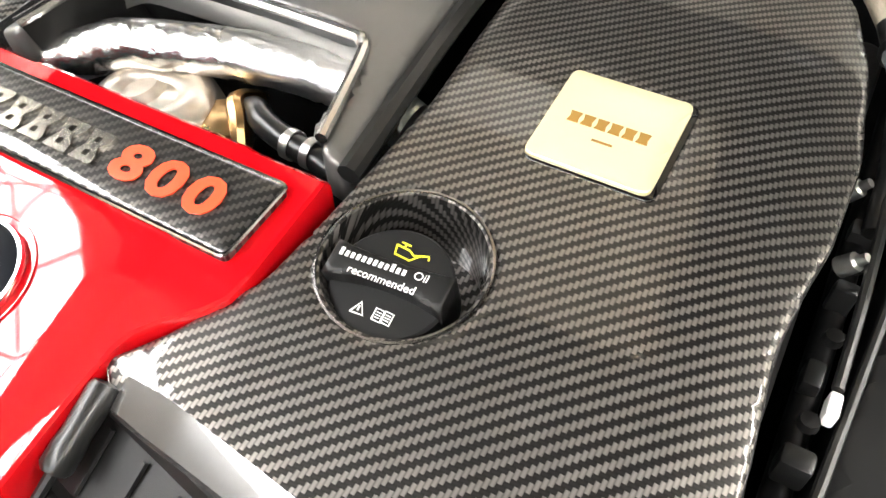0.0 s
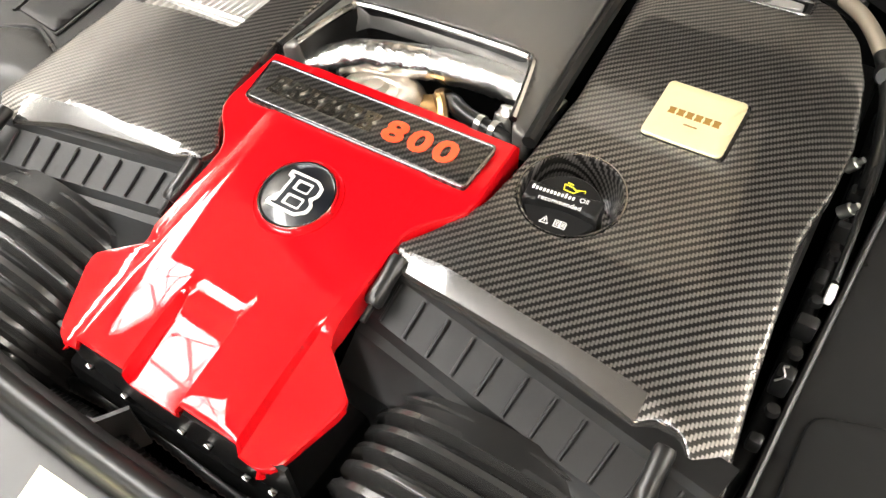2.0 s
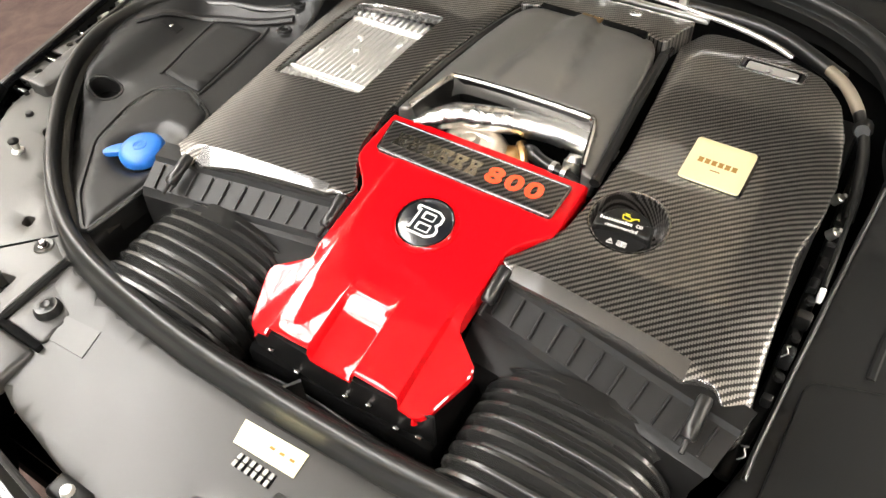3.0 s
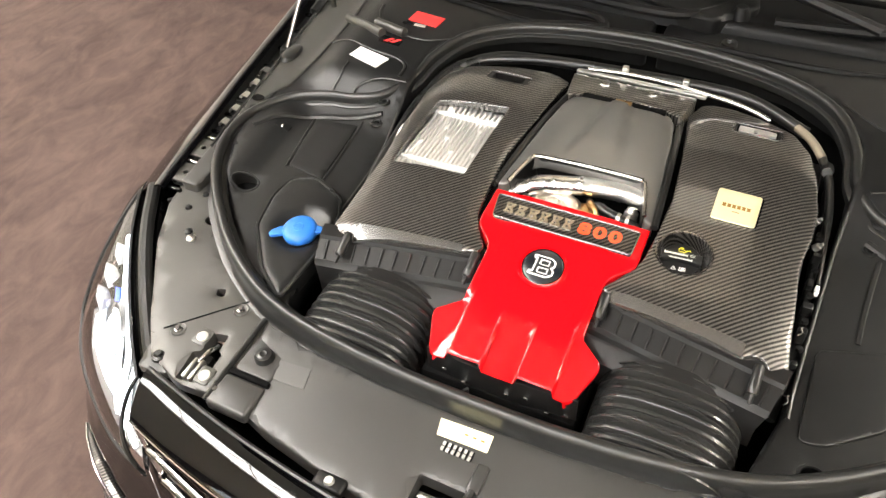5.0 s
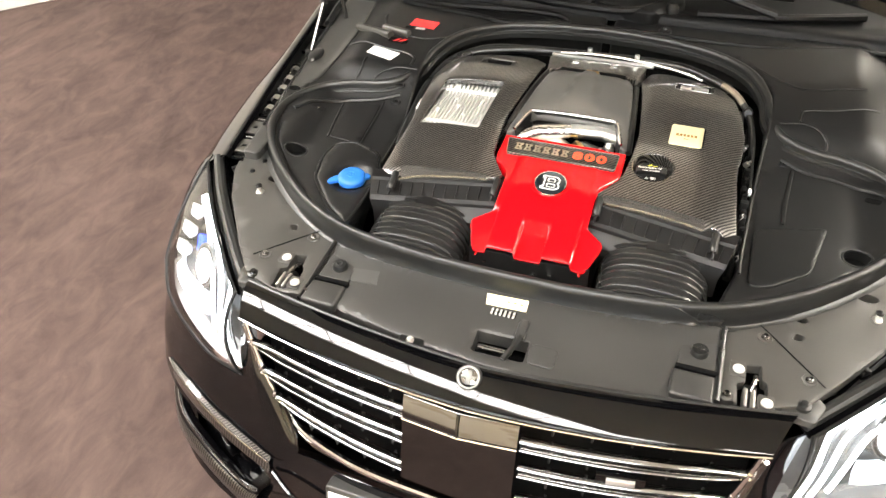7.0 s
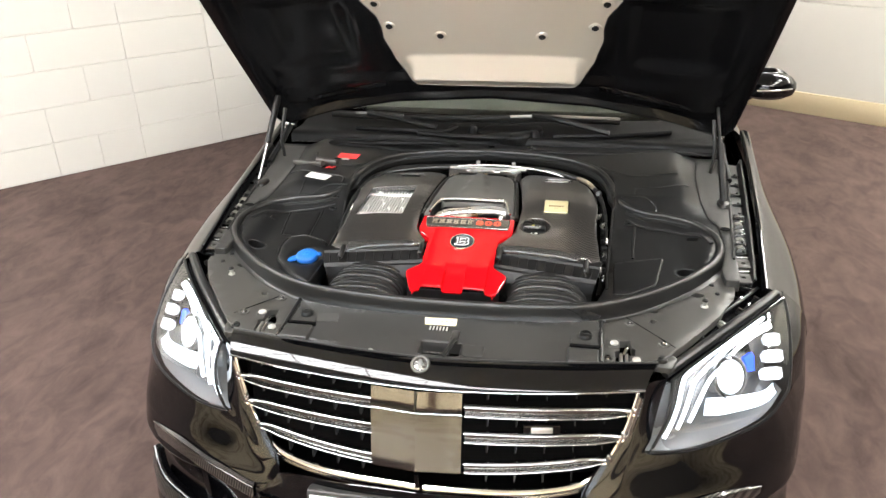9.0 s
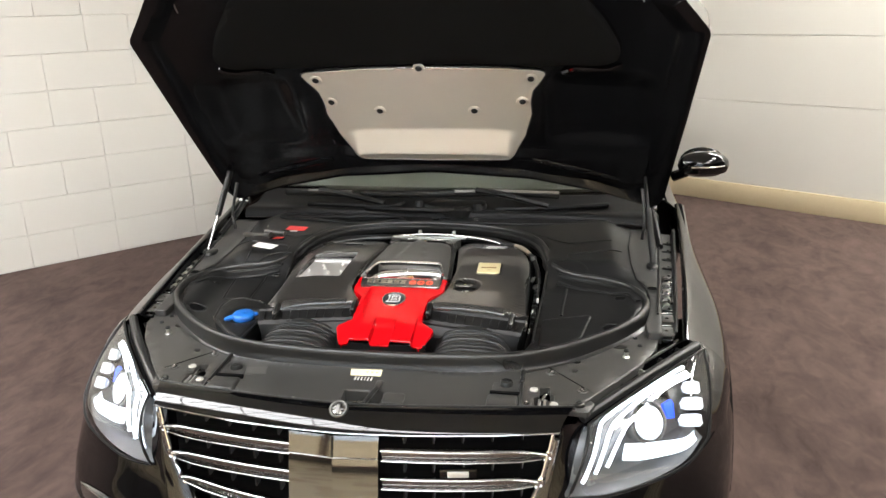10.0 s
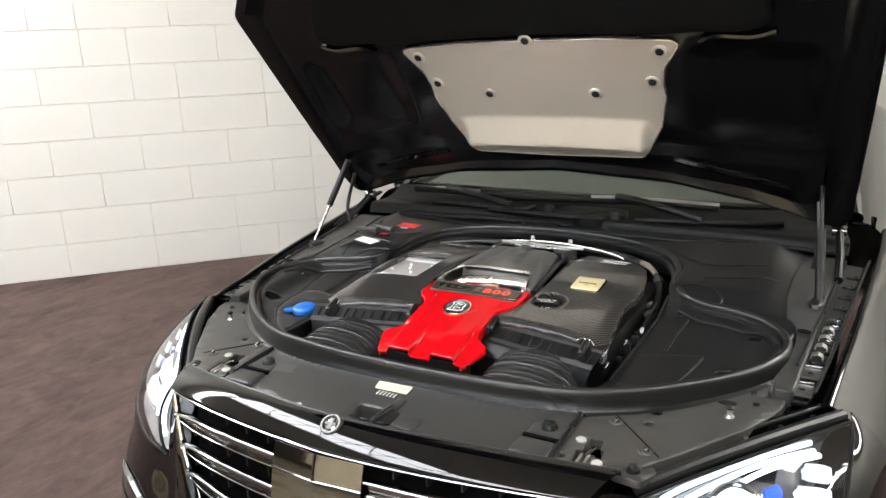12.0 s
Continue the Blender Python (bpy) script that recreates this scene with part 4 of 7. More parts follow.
part("hose", tube(smooth_line([(0.018, 0.664, 0.878), (0.036, 0.661, 0.890), (0.050, 0.652, 0.892), (0.070, 0.647, 0.890), (0.095, 0.645, 0.886), (0.115, 0.643, 0.88)], 6), 0.0085, 12), M_RUBBER, turbo, "black rubber hose")
for k, (x, y) in enumerate(((0.076, 0.6465), (0.092, 0.6455))):
    part("hose_clamp", lathe([(0.0092, -0.003), (0.0100, -0.003), (0.0100, 0.003), (0.0092, 0.003)], Matrix.Translation((x, y, 0.8885)) @ Matrix.Rotation(radians(-4), 4, "Z") @ Matrix.Rotation(radians(90), 4, "Y"), 20), M_STEEL, turbo, "steel hose clamp")
part("fitting", lathe([(0, 0.012), (0.008, 0.011), (0.010, 0.004), (0.012, 0.003), (0.012, -0.012)], Matrix.Translation((0.092, 0.668, 0.888)) @ Matrix.Rotation(radians(-25), 4, "X"), 18), M_STEEL, turbo, "steel fitting")
# slab coloured as the shade below the turbo
part("bed", box(-0.145, 0.145, 0.606, 0.95, 0.80, 0.845), M_SHADE_BLACK, turbo, "near-black slab painting the shade below the pipework")

# block under the covers; the crankcase is painted black as the shade there
block = thing("engine_block", "engine block below the covers, its crankcase painted black as shade", "engine", (0, 0.7, 0.4))
part("crankcase", box(-0.33, 0.33, 0.44, 1.0, 0.40, 0.80, 0.03), M_SHADE_BLACK, block)
part("cylinder_head", box(-0.372, -0.16, 0.46, 0.96, 0.76, 0.856, 0.012), M_PLASTIC, block)
part("cylinder_head", box(0.16, 0.376, 0.46, 0.96, 0.76, 0.868, 0.012), M_PLASTIC, block)


# air filter boxes with their clips and corrugated hoses
def filter_box(s):
    ob = thing("air_filter_box", "ribbed black plastic air filter box with rubber clips", "air filter box", (s * 0.245, 0.4, 0.8), group="air filter boxes")
    top = [(s * 0.104, 0.470), (s * 0.392, 0.430 if s > 0 else 0.424)]
    # sloped front face from the cover's edge down to the duct

    def row(f, drop):
        xa, xb = 0.100, 0.384 - 0.012 * f
        out = []
        for k in range(13):
            t = k / 12
            e = f if f < 0.85 else 0.85 + (f - 0.85) * (1 - 0.8 * t)
            ya, yb = 0.466 - 0.050 * e, (0.418 if s > 0 else 0.417) - 0.050 * e
            out.append((s * (xa + (xb - xa) * t), ya + (yb - ya) * t, (0.887 - 0.005 * t) - drop))
        return out
    rows = [row(-0.5, -0.002), row(0.0, 0.0), row(0.08, 0.006), row(0.75, 0.020), row(0.85, 0.027), row(1.02, 0.029), row(1.1, 0.034), row(1.6, 0.052), row(1.66, 0.062), row(1.66, 0.10)]
    part("body", loft(rows, 0.004), M_PLASTIC, ob, flat=30)
    for k in range(11):
        t = (k + 0.7) / 11.4
        a = Vector(row(0.14, 0.006)[0]).lerp(Vector(row(0.14, 0.006)[-1]), t)
        b = Vector(row(0.72, 0.019)[0]).lerp(Vector(row(0.72, 0.019)[-1]), t)
        d = (b - a).normalized()
        nn = Vector((0, -0.35, 0.93))
        part("rib", tube([a + nn * 0.001, b + nn * 0.001], 0.0016, 6), M_PLASTIC, ob)
    for t in (0.035, 0.870 if s > 0 else 0.815):
        p = Vector(row(0.2, 0.0)[0]).lerp(Vector(row(0.2, 0.0)[-1]), t)
        tilt = Matrix.Translation(p + Vector((0, -0.006, 0.004))) @ Matrix.Rotation(radians(112), 4, "X")
        clip = part("clip", lathe([(0, -0.022), (0.0062, -0.021), (0.0074, -0.018), (0.0070, 0.004), (0.0078, 0.010), (0.0078, 0.020), (0.0060, 0.0225), (0, 0.023)], tilt, 18), M_RUBBER, ob, "black rubber holding peg")
        part("pin", lathe([(0, 0.038), (0.0026, 0.037), (0.0030, 0.022)], tilt, 8), M_PLASTIC, clip)
    return ob


def air_hose(s):
    ob = thing("intake_hose", "wide corrugated black rubber intake hose", "hose", (s * 0.247, 0.3, 0.75), group="intake hoses")
    path = smooth_line([(s * 0.245, 0.395, 0.786), (s * 0.246, 0.36, 0.785), (s * 0.247, 0.31, 0.782), (s * 0.248, 0.258, 0.774)], 46)
    n = 40
    b2 = bmesh.new()
    rings = []
    ln = 0.0
    for i, p in enumerate(path):
        d = (path[min(i + 1, len(path) - 1)] - path[max(i - 1, 0)]).normalized()
        if i:
            ln += (p - path[i - 1]).length
        up = Vector((1, 0, 0)).cross(d).normalized()
        if up.z < 0:
            up = -up
        w = abs((ln / 0.0152) % 1.0 - 0.5) * 2
        r = 1.0 - 0.085 * max(0.0, 1 - w * 1.5) ** 0.6
        hump = 0.108 * r
        tall = 0.080 * (1 - (1 - r) * 2.0)
        ring = []
        for k in range(n):
            a = 2 * math.pi * k / n
            c, q = math.cos(a), math.sin(a)
            ring.append(b2.verts.new(p + Vector((1, 0, 0)) * hump * math.copysign(abs(c) ** 0.75, c) + up * tall * math.copysign(abs(q) ** 0.85, q)))
        rings.append(ring)
    for a, b in zip(rings, rings[1:]):
        for k in range(n):
            b2.faces.new((a[k], a[(k + 1) % n], b[(k + 1) % n], b[k]))
    part("bellows", b2, M_BELLOWS, ob, flat=60)
    part("boot", box(s * 0.248 - 0.098, s * 0.248 + 0.098, 0.246, 0.288, 0.56, 0.822, 0.018, 4), M_BELLOWS, ob, "smooth front boot of the hose")
    part("neck", lathe([(0.100, -0.012), (0.104, -0.012), (0.104, 0.012), (0.100, 0.012)], Matrix.Translation((s * 0.245, 0.388, 0.784)) @ Matrix.Diagonal((1.05, 1, 0.8, 1)) @ Matrix.Rotation(radians(90), 4, "X"), 40), M_PLASTIC, ob)
    return ob


for s in (-1, 1):
    filter_box(s)
    air_hose(s)

# hard lines and clutter between the red cover and the front panel
loom = thing("wiring_loom", "dark wiring and pipes with small bright clips", "wiring", (0, 0.27, 0.78))
def ribbed(pts, r, n):
    ln = smooth_line(pts, n)
    return tube(ln, r, 10, rs=[r * (1.0 if k % 2 else 0.84) for k in range(len(ln))])


part("conduit", ribbed([(-0.16, 0.262, 0.752), (-0.08, 0.266, 0.764), (0.0, 0.262, 0.758), (0.09, 0.268, 0.760), (0.17, 0.262, 0.752)], 0.0085, 24), M_RUBBER, loom, "ribbed black conduit")
part("conduit", ribbed([(-0.15, 0.285, 0.745), (-0.05, 0.290, 0.755), (0.06, 0.285, 0.750), (0.15, 0.29, 0.745)], 0.008, 24), M_RUBBER, loom)
for k, x in enumerate((-0.085, -0.052, 0.018, 0.050, 0.083, 0.112)):
    part("clip", box(x - 0.003, x + 0.004, 0.286, 0.291, 0.820 - 0.009 * (k * 5 % 3), 0.824 - 0.009 * (k * 5 % 3), 0.001), M_DARKLETTER, loom, "small metal clip")
part("skirt", loft([[(-0.118 + 0.244 * k / 10, 0.300 - 0.006 * math.sin(math.pi * k / 10), z) for k in range(11)] for z in (0.850, 0.832, 0.812, 0.775)], 0.004), M_TRIM, loom, "dark carbon skirt below the red cover's front")
part("shroud", loft([[(-0.150, 0.232, 0.800), (-0.060, 0.262, 0.800), (-0.045, 0.285, 0.800)], [(-0.158, 0.230, 0.74), (-0.060, 0.260, 0.74), (-0.045, 0.285, 0.74)]], 0.004), M_FRONT, loom, "grey plastic shroud in the gap")
# added black box painting the shade in the gap under the red cover
part("lower_shade", box(-0.13, 0.13, 0.285, 0.42, 0.76, 0.80, 0.01), M_SHADE_BLACK, loom)

# ---- the engine bay ----
M_PALE = surface("pale_zinc", (0.50, 0.49, 0.46), 0.4, metal=0.3, grain=500, bump=0.05, vary=0.1)
# rubber seal round the bay
SEAL = [(-0.02, 0.222, 0.842), (0.12, 0.225, 0.842), (0.256, 0.238, 0.842), (0.36, 0.258, 0.842), (0.44, 0.292, 0.843), (0.53, 0.355, 0.845), (0.62, 0.445, 0.848), (0.69, 0.535, 0.852), (0.722, 0.62, 0.855), (0.715, 0.70, 0.858), (0.665, 0.765, 0.864), (0.59, 0.795, 0.870), (0.52, 0.802, 0.876), (0.462, 0.828, 0.884), (0.430, 0.89, 0.893), (0.418, 0.97, 0.903), (0.375, 1.055, 0.915), (0.28, 1.115, 0.924), (0.14, 1.145, 0.930), (-0.02, 1.155, 0.932)]
seal_line = smooth_line(SEAL, 6)
seal_left = [Vector((-v.x - 0.02, v.y, v.z)) for v in reversed(seal_line[1:-1])]
loop = seal_line + seal_left
seal = thing("bay_seal", "round black rubber bonnet seal around the engine bay", "seal", (0, 0.22, 0.83))
n = len(loop)
side_of = []
for k in range(n):
    d = loop[(k + 1) % n] - loop[k - 1]
    side_of.append(Vector((d.y, -d.x, 0)).normalized())
# section from the outside: flat lip, upright face, round bead, inner lip; lower towards the back
SECT = [(0.024, -0.030), (0.017, -0.0285), (0.0125, -0.026), (0.0105, -0.012), (0.0095, -0.002), (0.0090, 0.004), (0.0060, 0.0095), (0.0010, 0.0120), (-0.0045, 0.0110), (-0.0085, 0.0070), (-0.0100, 0.0015), (-0.0085, -0.0040), (-0.0100, -0.0080), (-0.0150, -0.0085), (-0.0185, -0.0115), (-0.0170, -0.026)]
rows = []
for a, b in SECT:
    row = []
    for k in range(n + 1):
        v, q = loop[k % n], side_of[k % n]
        front_part = max(0.0, min(1.0, (0.45 - v.y) / 0.18))
        low = b * (1.0 + 0.32 * front_part) if b < -0.02 else b
        row.append(v + q * (a - 0.013 * front_part) + Vector((0, 0, low + 0.003 * front_part)))
    rows.append(row)
part("bead", loft(rows[4:]), M_SEAL, seal, "round rubber bead", flat=50)
part("upright_face", loft(rows[:5]), M_RUBBER, seal, "flat dark outer face of the seal", flat=50)

# front slam panel
FP = [(-0.405, 0.262), (-0.372, 0.115), (-0.30, 0.092), (-0.15, 0.064), (-0.02, 0.052), (0.12, 0.050), (0.26, 0.064), (0.36, 0.085), (0.398, 0.115), (0.392, 0.225), (0.385, 0.266), (0.30, 0.2475), (0.256, 0.2385), (0.12, 0.2260), (-0.02, 0.2230), (-0.16, 0.2260), (-0.296, 0.2385), (-0.34, 0.2475)]


def fp_z(x, y):
    z = 0.812 + 0.12 * (y - 0.2) - 0.06 * x * x
    return z


front = thing("radiator_cover", "matte black plastic radiator cover behind the grille", "cover panel", (0, 0.15, 0.79))
LATCH_HOLE = rect(-0.045, 0.055, 0.078, 0.124, 0.005)
part("sheet", panel(round_poly(FP, 0.008, 2), fp_z, 0.03, step=0.02, roll=0.004, holes=[LATCH_HOLE], hole_roll=0.003), M_FRONT, front)
part("bracket", box(-0.182, -0.132, 0.046, 0.072, 0.785, 0.803, 0.006, 3), M_PLASTIC, front, "black fixing bracket")
part("bolt", lathe([(0, 0.006), (0.006, 0.005), (0.008, 0.0)], Matrix.Translation((-0.157, 0.059, 0.803)), 14), M_PALE, front)
# floor of the latch opening, painted black as its shade
part("latch_well", box(-0.05, 0.06, 0.07, 0.13, 0.72, 0.75), M_SHADE_BLACK, front, "latch opening floor painted black as shade")
part("latch_bar", box(-0.040, 0.028, 0.098, 0.108, 0.775, 0.785, 0.002), M_SILVER, front, "bright latch bar in the opening")
part("latch_flap", panel(rect(0.060, 0.112, 0.076, 0.120, 0.012), lambda x, y: fp_z(x, y) + 0.004, 0.006, step=0.02, roll=0.002), M_FRONT, front, "raised flap beside the latch")
part("latch_rib", box(0.025, 0.045, 0.122, 0.170, 0.800, 0.812, 0.005), M_FRONT, front)
part("latch_lever", tube(smooth_line([(0.018, 0.07, 0.80), (0.030, 0.095, 0.81), (0.036, 0.125, 0.812)], 4), 0.006, 8), M_RUBBER, front)


def rubber_stop(x, y, s):
    sx = s
    part("stop_tray", panel(rect(x - 0.034, x + 0.034, y - 0.036, y + 0.036, 0.008), lambda a, b: 0.806, 0.02, step=0.02, roll=0.003), M_FRONT, front, "square tray round a rubber stop")
    part("rubber_stop", lathe([(0, 0.008), (0.006, 0.010), (0.0095, 0.0085), (0.0135, 0.0085), (0.016, 0.004), (0.017, -0.004)], Matrix.Translation((x, y, 0.808)), 20), M_RUBBER, front, "round rubber stop")


def stop_step(x, y):
    part("stop_step", box(x - 0.042, x + 0.034, y - 0.106, y - 0.046, 0.780, 0.806, 0.007, 3), M_FRONT, front, "lower step before the rubber stop")
    # the gap is a solid bar painted with its shade
    part("stop_gap", box(x - 0.037, x + 0.037, y - 0.0460, y - 0.0370, 0.790, 0.8085, 0.001), M_SHADE_BLACK, front, "gap painted as a shade-black bar")


rubber_stop(-0.366, 0.198, -1)
rubber_stop(0.352, 0.192, 1)
stop_step(-0.366, 0.198)
stop_step(0.352, 0.192)
lab = thing("paper_label", "pale yellow paper label with small print bars", "label", (-0.012, 0.205, 0.815))
part("paper", panel([(-0.048, 0.185), (0.031, 0.187), (0.030, 0.2135), (-0.053, 0.2105)], lambda x, y: fp_z(x, y) + 0.002, 0.0015, step=0.02), M_LABEL, lab)
for k in range(3):
    part("print_bar", box(-0.010 + 0.013 * k, -0.004 + 0.013 * k, 0.1985, 0.2015, 0.8142, 0.8148), M_GOLD_DARK, lab)
clear = thing("clear_sticker", "faint grey transparent sticker on the radiator cover", "sticker", (-0.307, 0.19, 0.81))
part("film", panel([(-0.332, 0.171), (-0.275, 0.173), (-0.282, 0.208), (-0.340, 0.204)], lambda x, y: fp_z(x, y) + 0.0012, 0.001, step=0.02), surface("clear_film", (0.052, 0.051, 0.048), 0.36, vary=0.1, bump=0), clear)
vent = thing("pressed_vent", "block of small pale pressed marks on the panel", "vent", (-0.01, 0.175, 0.81))
for k in range(6):
    x = -0.034 + 0.0085 * k
    for j in range(2):
        part("mark", box(x, x + 0.0042, 0.166 + 0.0085 * j, 0.1725 + 0.0085 * j, fp_z(x, 0.165) - 0.002, fp_z(x, 0.175) + 0.0016, 0.0006, 1), M_PALE, vent)
    # black bars paint the shade between the marks
    part("slot", box(x + 0.0044, x + 0.0068, 0.166, 0.1810, fp_z(x, 0.165) - 0.002, fp_z(x, 0.175) + 0.0010, 0.0004, 1), M_SHADE_BLACK, vent, "slot painted as a shade-black patch")


# side trays and their panels
def side_z(s):
    def f(x, y):
        ax = abs(x)
        z = lerp_table([(0.2, 0.826), (0.5, 0.842), (0.8, 0.868), (1.2, 0.905)], y)
        z -= 0.030 * max(0.0, min(1.0, (0.68 - ax) / 0.05)) * max(0.0, min(1.0, (0.80 - y) / 0.05)) * max(0.0, min(1.0, (y - 0.30) / 0.1)) * 0.6
        e = max(0.0, min(1.0, (0.72 - ax) / 0.10))
        z += 0.03 * e * e * (3 - 2 * e) * max(0.0, min(1.0, (y - 0.80) / 0.06))
        return z
    return f


TRAY = [(0.372, 0.282), (0.425, 0.290), (0.52, 0.355), (0.61, 0.445), (0.685, 0.535), (0.722, 0.62), (0.755, 0.80), (0.785, 1.0), (0.815, 1.25), (0.012, 1.25), (0.012, 1.162), (0.15, 1.158), (0.295, 1.127), (0.39, 1.063), (0.436, 0.975), (0.428, 0.80), (0.408, 0.64), (0.410, 0.44)]


def side_tray(s):
    ob = thing("bay_side_tray", "matte black plastic side tray of the engine bay", "tray panel", (s * 0.58, 0.7, 0.8), group="side trays")
    line = [(s * x - 0.008, y) for x, y in TRAY]
    if s > 0:
        line[-3:] = [(0.424, 0.83), (0.413, 0.646), (0.407, 0.544), (0.402, 0.44)]
    holes = []
    if s < 0:
        holes = [circle(-0.640, 0.527, 0.028, 20, 0.021), circle(-0.440, 0.322, 0.016, 16)]
    else:
        holes = [circle(0.448, 0.325, 0.020, 20), circle(0.620, 0.520, 0.027, 24, 0.024)]
    zf = side_z(s)
    part("sheet", panel(round_poly(line, 0.012, 3), zf, 0.06, step=0.02, roll=0.008, holes=holes, hole_roll=0.004), M_TRIM, ob)
    for k, h in enumerate(holes):
        cx, cy = sum(p[0] for p in h) / len(h), sum(p[1] for p in h) / len(h)
        # shallow disc under each hole, painted black as depth shade
        part("hole_floor", lathe([(0, 0), (0.034, 0)], Matrix.Translation((cx, cy, zf(cx, cy) - 0.022)), 16), M_SHADE_BLACK, ob)
        part("hole_rim", tube([(x, y, zf(x, y) - 0.001) for x, y in h], 0.003, 6, closed=True), M_TRIM, ob)
    # pressed grooves and raised fields
    def bead(pts, r=0.003, name="groove", mat=M_TRIM):
        part(name, tube([(s * v.x, v.y, zf(s * v.x, v.y) + 0.0016) for v in smooth_line([(x, y, 0) for x, y in pts], 5)], r, 6, flat=0.5), mat, ob)
    # second ridge running beside the seal
    bead([(0.712, 0.664), (0.672, 0.712), (0.608, 0.748), (0.530, 0.766), (0.470, 0.790)] if s < 0 else [(0.700, 0.655), (0.668, 0.712), (0.589, 0.748), (0.521, 0.757), (0.464, 0.780)], 0.0085, "ridge")
    for x, y in ((0.473, 0.768), (0.477, 0.814)) + (((0.741, 0.708),) if s < 0 else ()):
        part("fixing", lathe([(0, 0.0015), (0.006, 0.0015), (0.0085, 0.004), (0.012, 0.0035), (0.0135, 0.0)], Matrix.Translation((s * x, y, zf(s * x, y))), 18), M_TRIM, ob, "round dished fixing")
        part("fixing_pin", lathe([(0, 0.0028), (0.005, 0.0024), (0.0062, 0.0005)], Matrix.Translation((s * x, y, zf(s * x, y) + 0.0006)), 14), M_SHADE_BLACK, ob)
    bead([(0.553, 0.800), (0.553, 0.822), (0.540, 0.840), (0.503, 0.857), (0.447, 0.860)] if s < 0 else [(0.450, 0.858), (0.497, 0.870), (0.534, 0.855), (0.553, 0.829), (0.544, 0.798)], 0.004, "ridge")
    if s < 0:
        band = round_poly([(-0.604, 0.742), (-0.510, 0.752), (-0.504, 0.672), (-0.500, 0.590), (-0.584, 0.600), (-0.597, 0.675)], 0.006, 2)
        part("smooth_band", panel(band, lambda x, y: zf(x, y) + 0.0022, 0.006, step=0.02, roll=0.0015), M_PLASTIC, ob, "smooth band in the tray")
        bead([(0.610, 0.750), (0.600, 0.675), (0.588, 0.596)], 0.003)
        bead([(0.504, 0.762), (0.499, 0.671), (0.495, 0.587)], 0.003)
        bead([(0.727, 0.735), (0.723, 0.843), (0.713, 0.940), (0.692, 0.962), (0.667, 0.964), (0.573, 0.938), (0.501, 0.926), (0.473, 0.905), (0.469, 0.872)], 0.0042, "ridge")
        bead([(0.610, 0.789), (0.600, 0.834), (0.599, 0.880)], 0.003)
        bead([(0.630, 1.100), (0.621, 1.068), (0.585, 1.026), (0.482, 1.004), (0.400, 1.040)], 0.0042, "ridge")
        part("maker_plate", panel(rect(-0.672, -0.640, 0.682, 0.699, 0.002), lambda x, y: zf(x, y) + 0.0015, 0.003, step=0.02), M_PLASTIC, ob, "small square plate")
        part("plate_dot", lathe([(0, 0.001), (0.003, 0.0008), (0.0042, 0)], Matrix.Translation((-0.656, 0.690, zf(-0.656, 0.690) + 0.0014)), 12), M_SILVER, ob, "bright dot")
        # two grey fittings under the tray's rear edge
        for a, b in (((-0.703, 1.054), (-0.573, 0.988)), ((-0.606, 1.022), (-0.525, 1.004))):
            part("fitting", tube([(*a, zf(*a) + 0.008), (*b, zf(*b) + 0.008)], 0.011, 12), M_SATIN, ob, "grey round fitting")
        # flat black patch painting a slot's shade on the tray
        part("fitting_slot", panel([(-0.572, 0.992), (-0.520, 0.985), (-0.522, 0.966), (-0.575, 0.970)], lambda x, y: zf(x, y) + 0.002, 0.004, step=0.02), M_SHADE_BLACK, ob, "slot painted as a shade-black patch")
        for k in range(2):
            part("warning_stripe", panel([(-0.562 + 0.016 * k, 0.972), (-0.552 + 0.016 * k, 0.972), (-0.540 + 0.016 * k, 0.986), (-0.548 + 0.016 * k, 0.986)], lambda x, y: zf(x, y) + 0.003, 0.002, step=0.02), M_STICKRED, ob, "red stripe")
    else:
        field = round_poly([(0.420, 0.375), (0.455, 0.380), (0.535, 0.445), (0.566, 0.588), (0.424, 0.545)], 0.016, 4)
        part("pressed_field", panel(field, lambda x, y: zf(x, y) + 0.005, 0.012, step=0.01, roll=0.0025), M_TRIM, ob, "raised smooth field")
        bead([(0.490, 0.754), (0.481, 0.646), (0.478, 0.578)], 0.0045)
        bead([(0.491, 0.876), (0.494, 0.908), (0.506, 0.924), (0.571, 0.940), (0.666, 0.979)], 0.0038)
        bead([(0.380, 1.078), (0.423, 1.044), (0.469, 1.017), (0.508, 1.011), (0.636, 1.049)], 0.0038)
        # slot drawn as a black patch, shade in colour only
        part("slot", panel(round_poly([(0.640, 0.706), (0.668, 0.690), (0.664, 0.678), (0.636, 0.694)], 0.003, 2), lambda x, y: zf(x, y) + 0.0015, 0.003, step=0.02), M_SHADE_BLACK, ob, "slot painted as a shade-black patch")
    part("inner_edge", tube([(x, y, zf(x, y) + 0.001) for x, y in (((-0.421, 0.40), (-0.419, 0.44), (-0.418, 0.55), (-0.418, 0.64), (-0.427, 0.72), (-0.437, 0.80)) if s < 0 else ((0.404, 0.41), (0.4035, 0.44), (0.4085, 0.544), (0.4145, 0.646), (0.420, 0.74), (0.4255, 0.82)))], 0.0032, 8), M_SEAL, ob, "worn inner edge")
    return ob


for s in (-1, 1):
    side_tray(s)

# washer filler pocket and its blue cap
wash = thing("washer_filler", "moulded black filler pocket beside the seal", "filler neck", (-0.47, 0.43, 0.82))
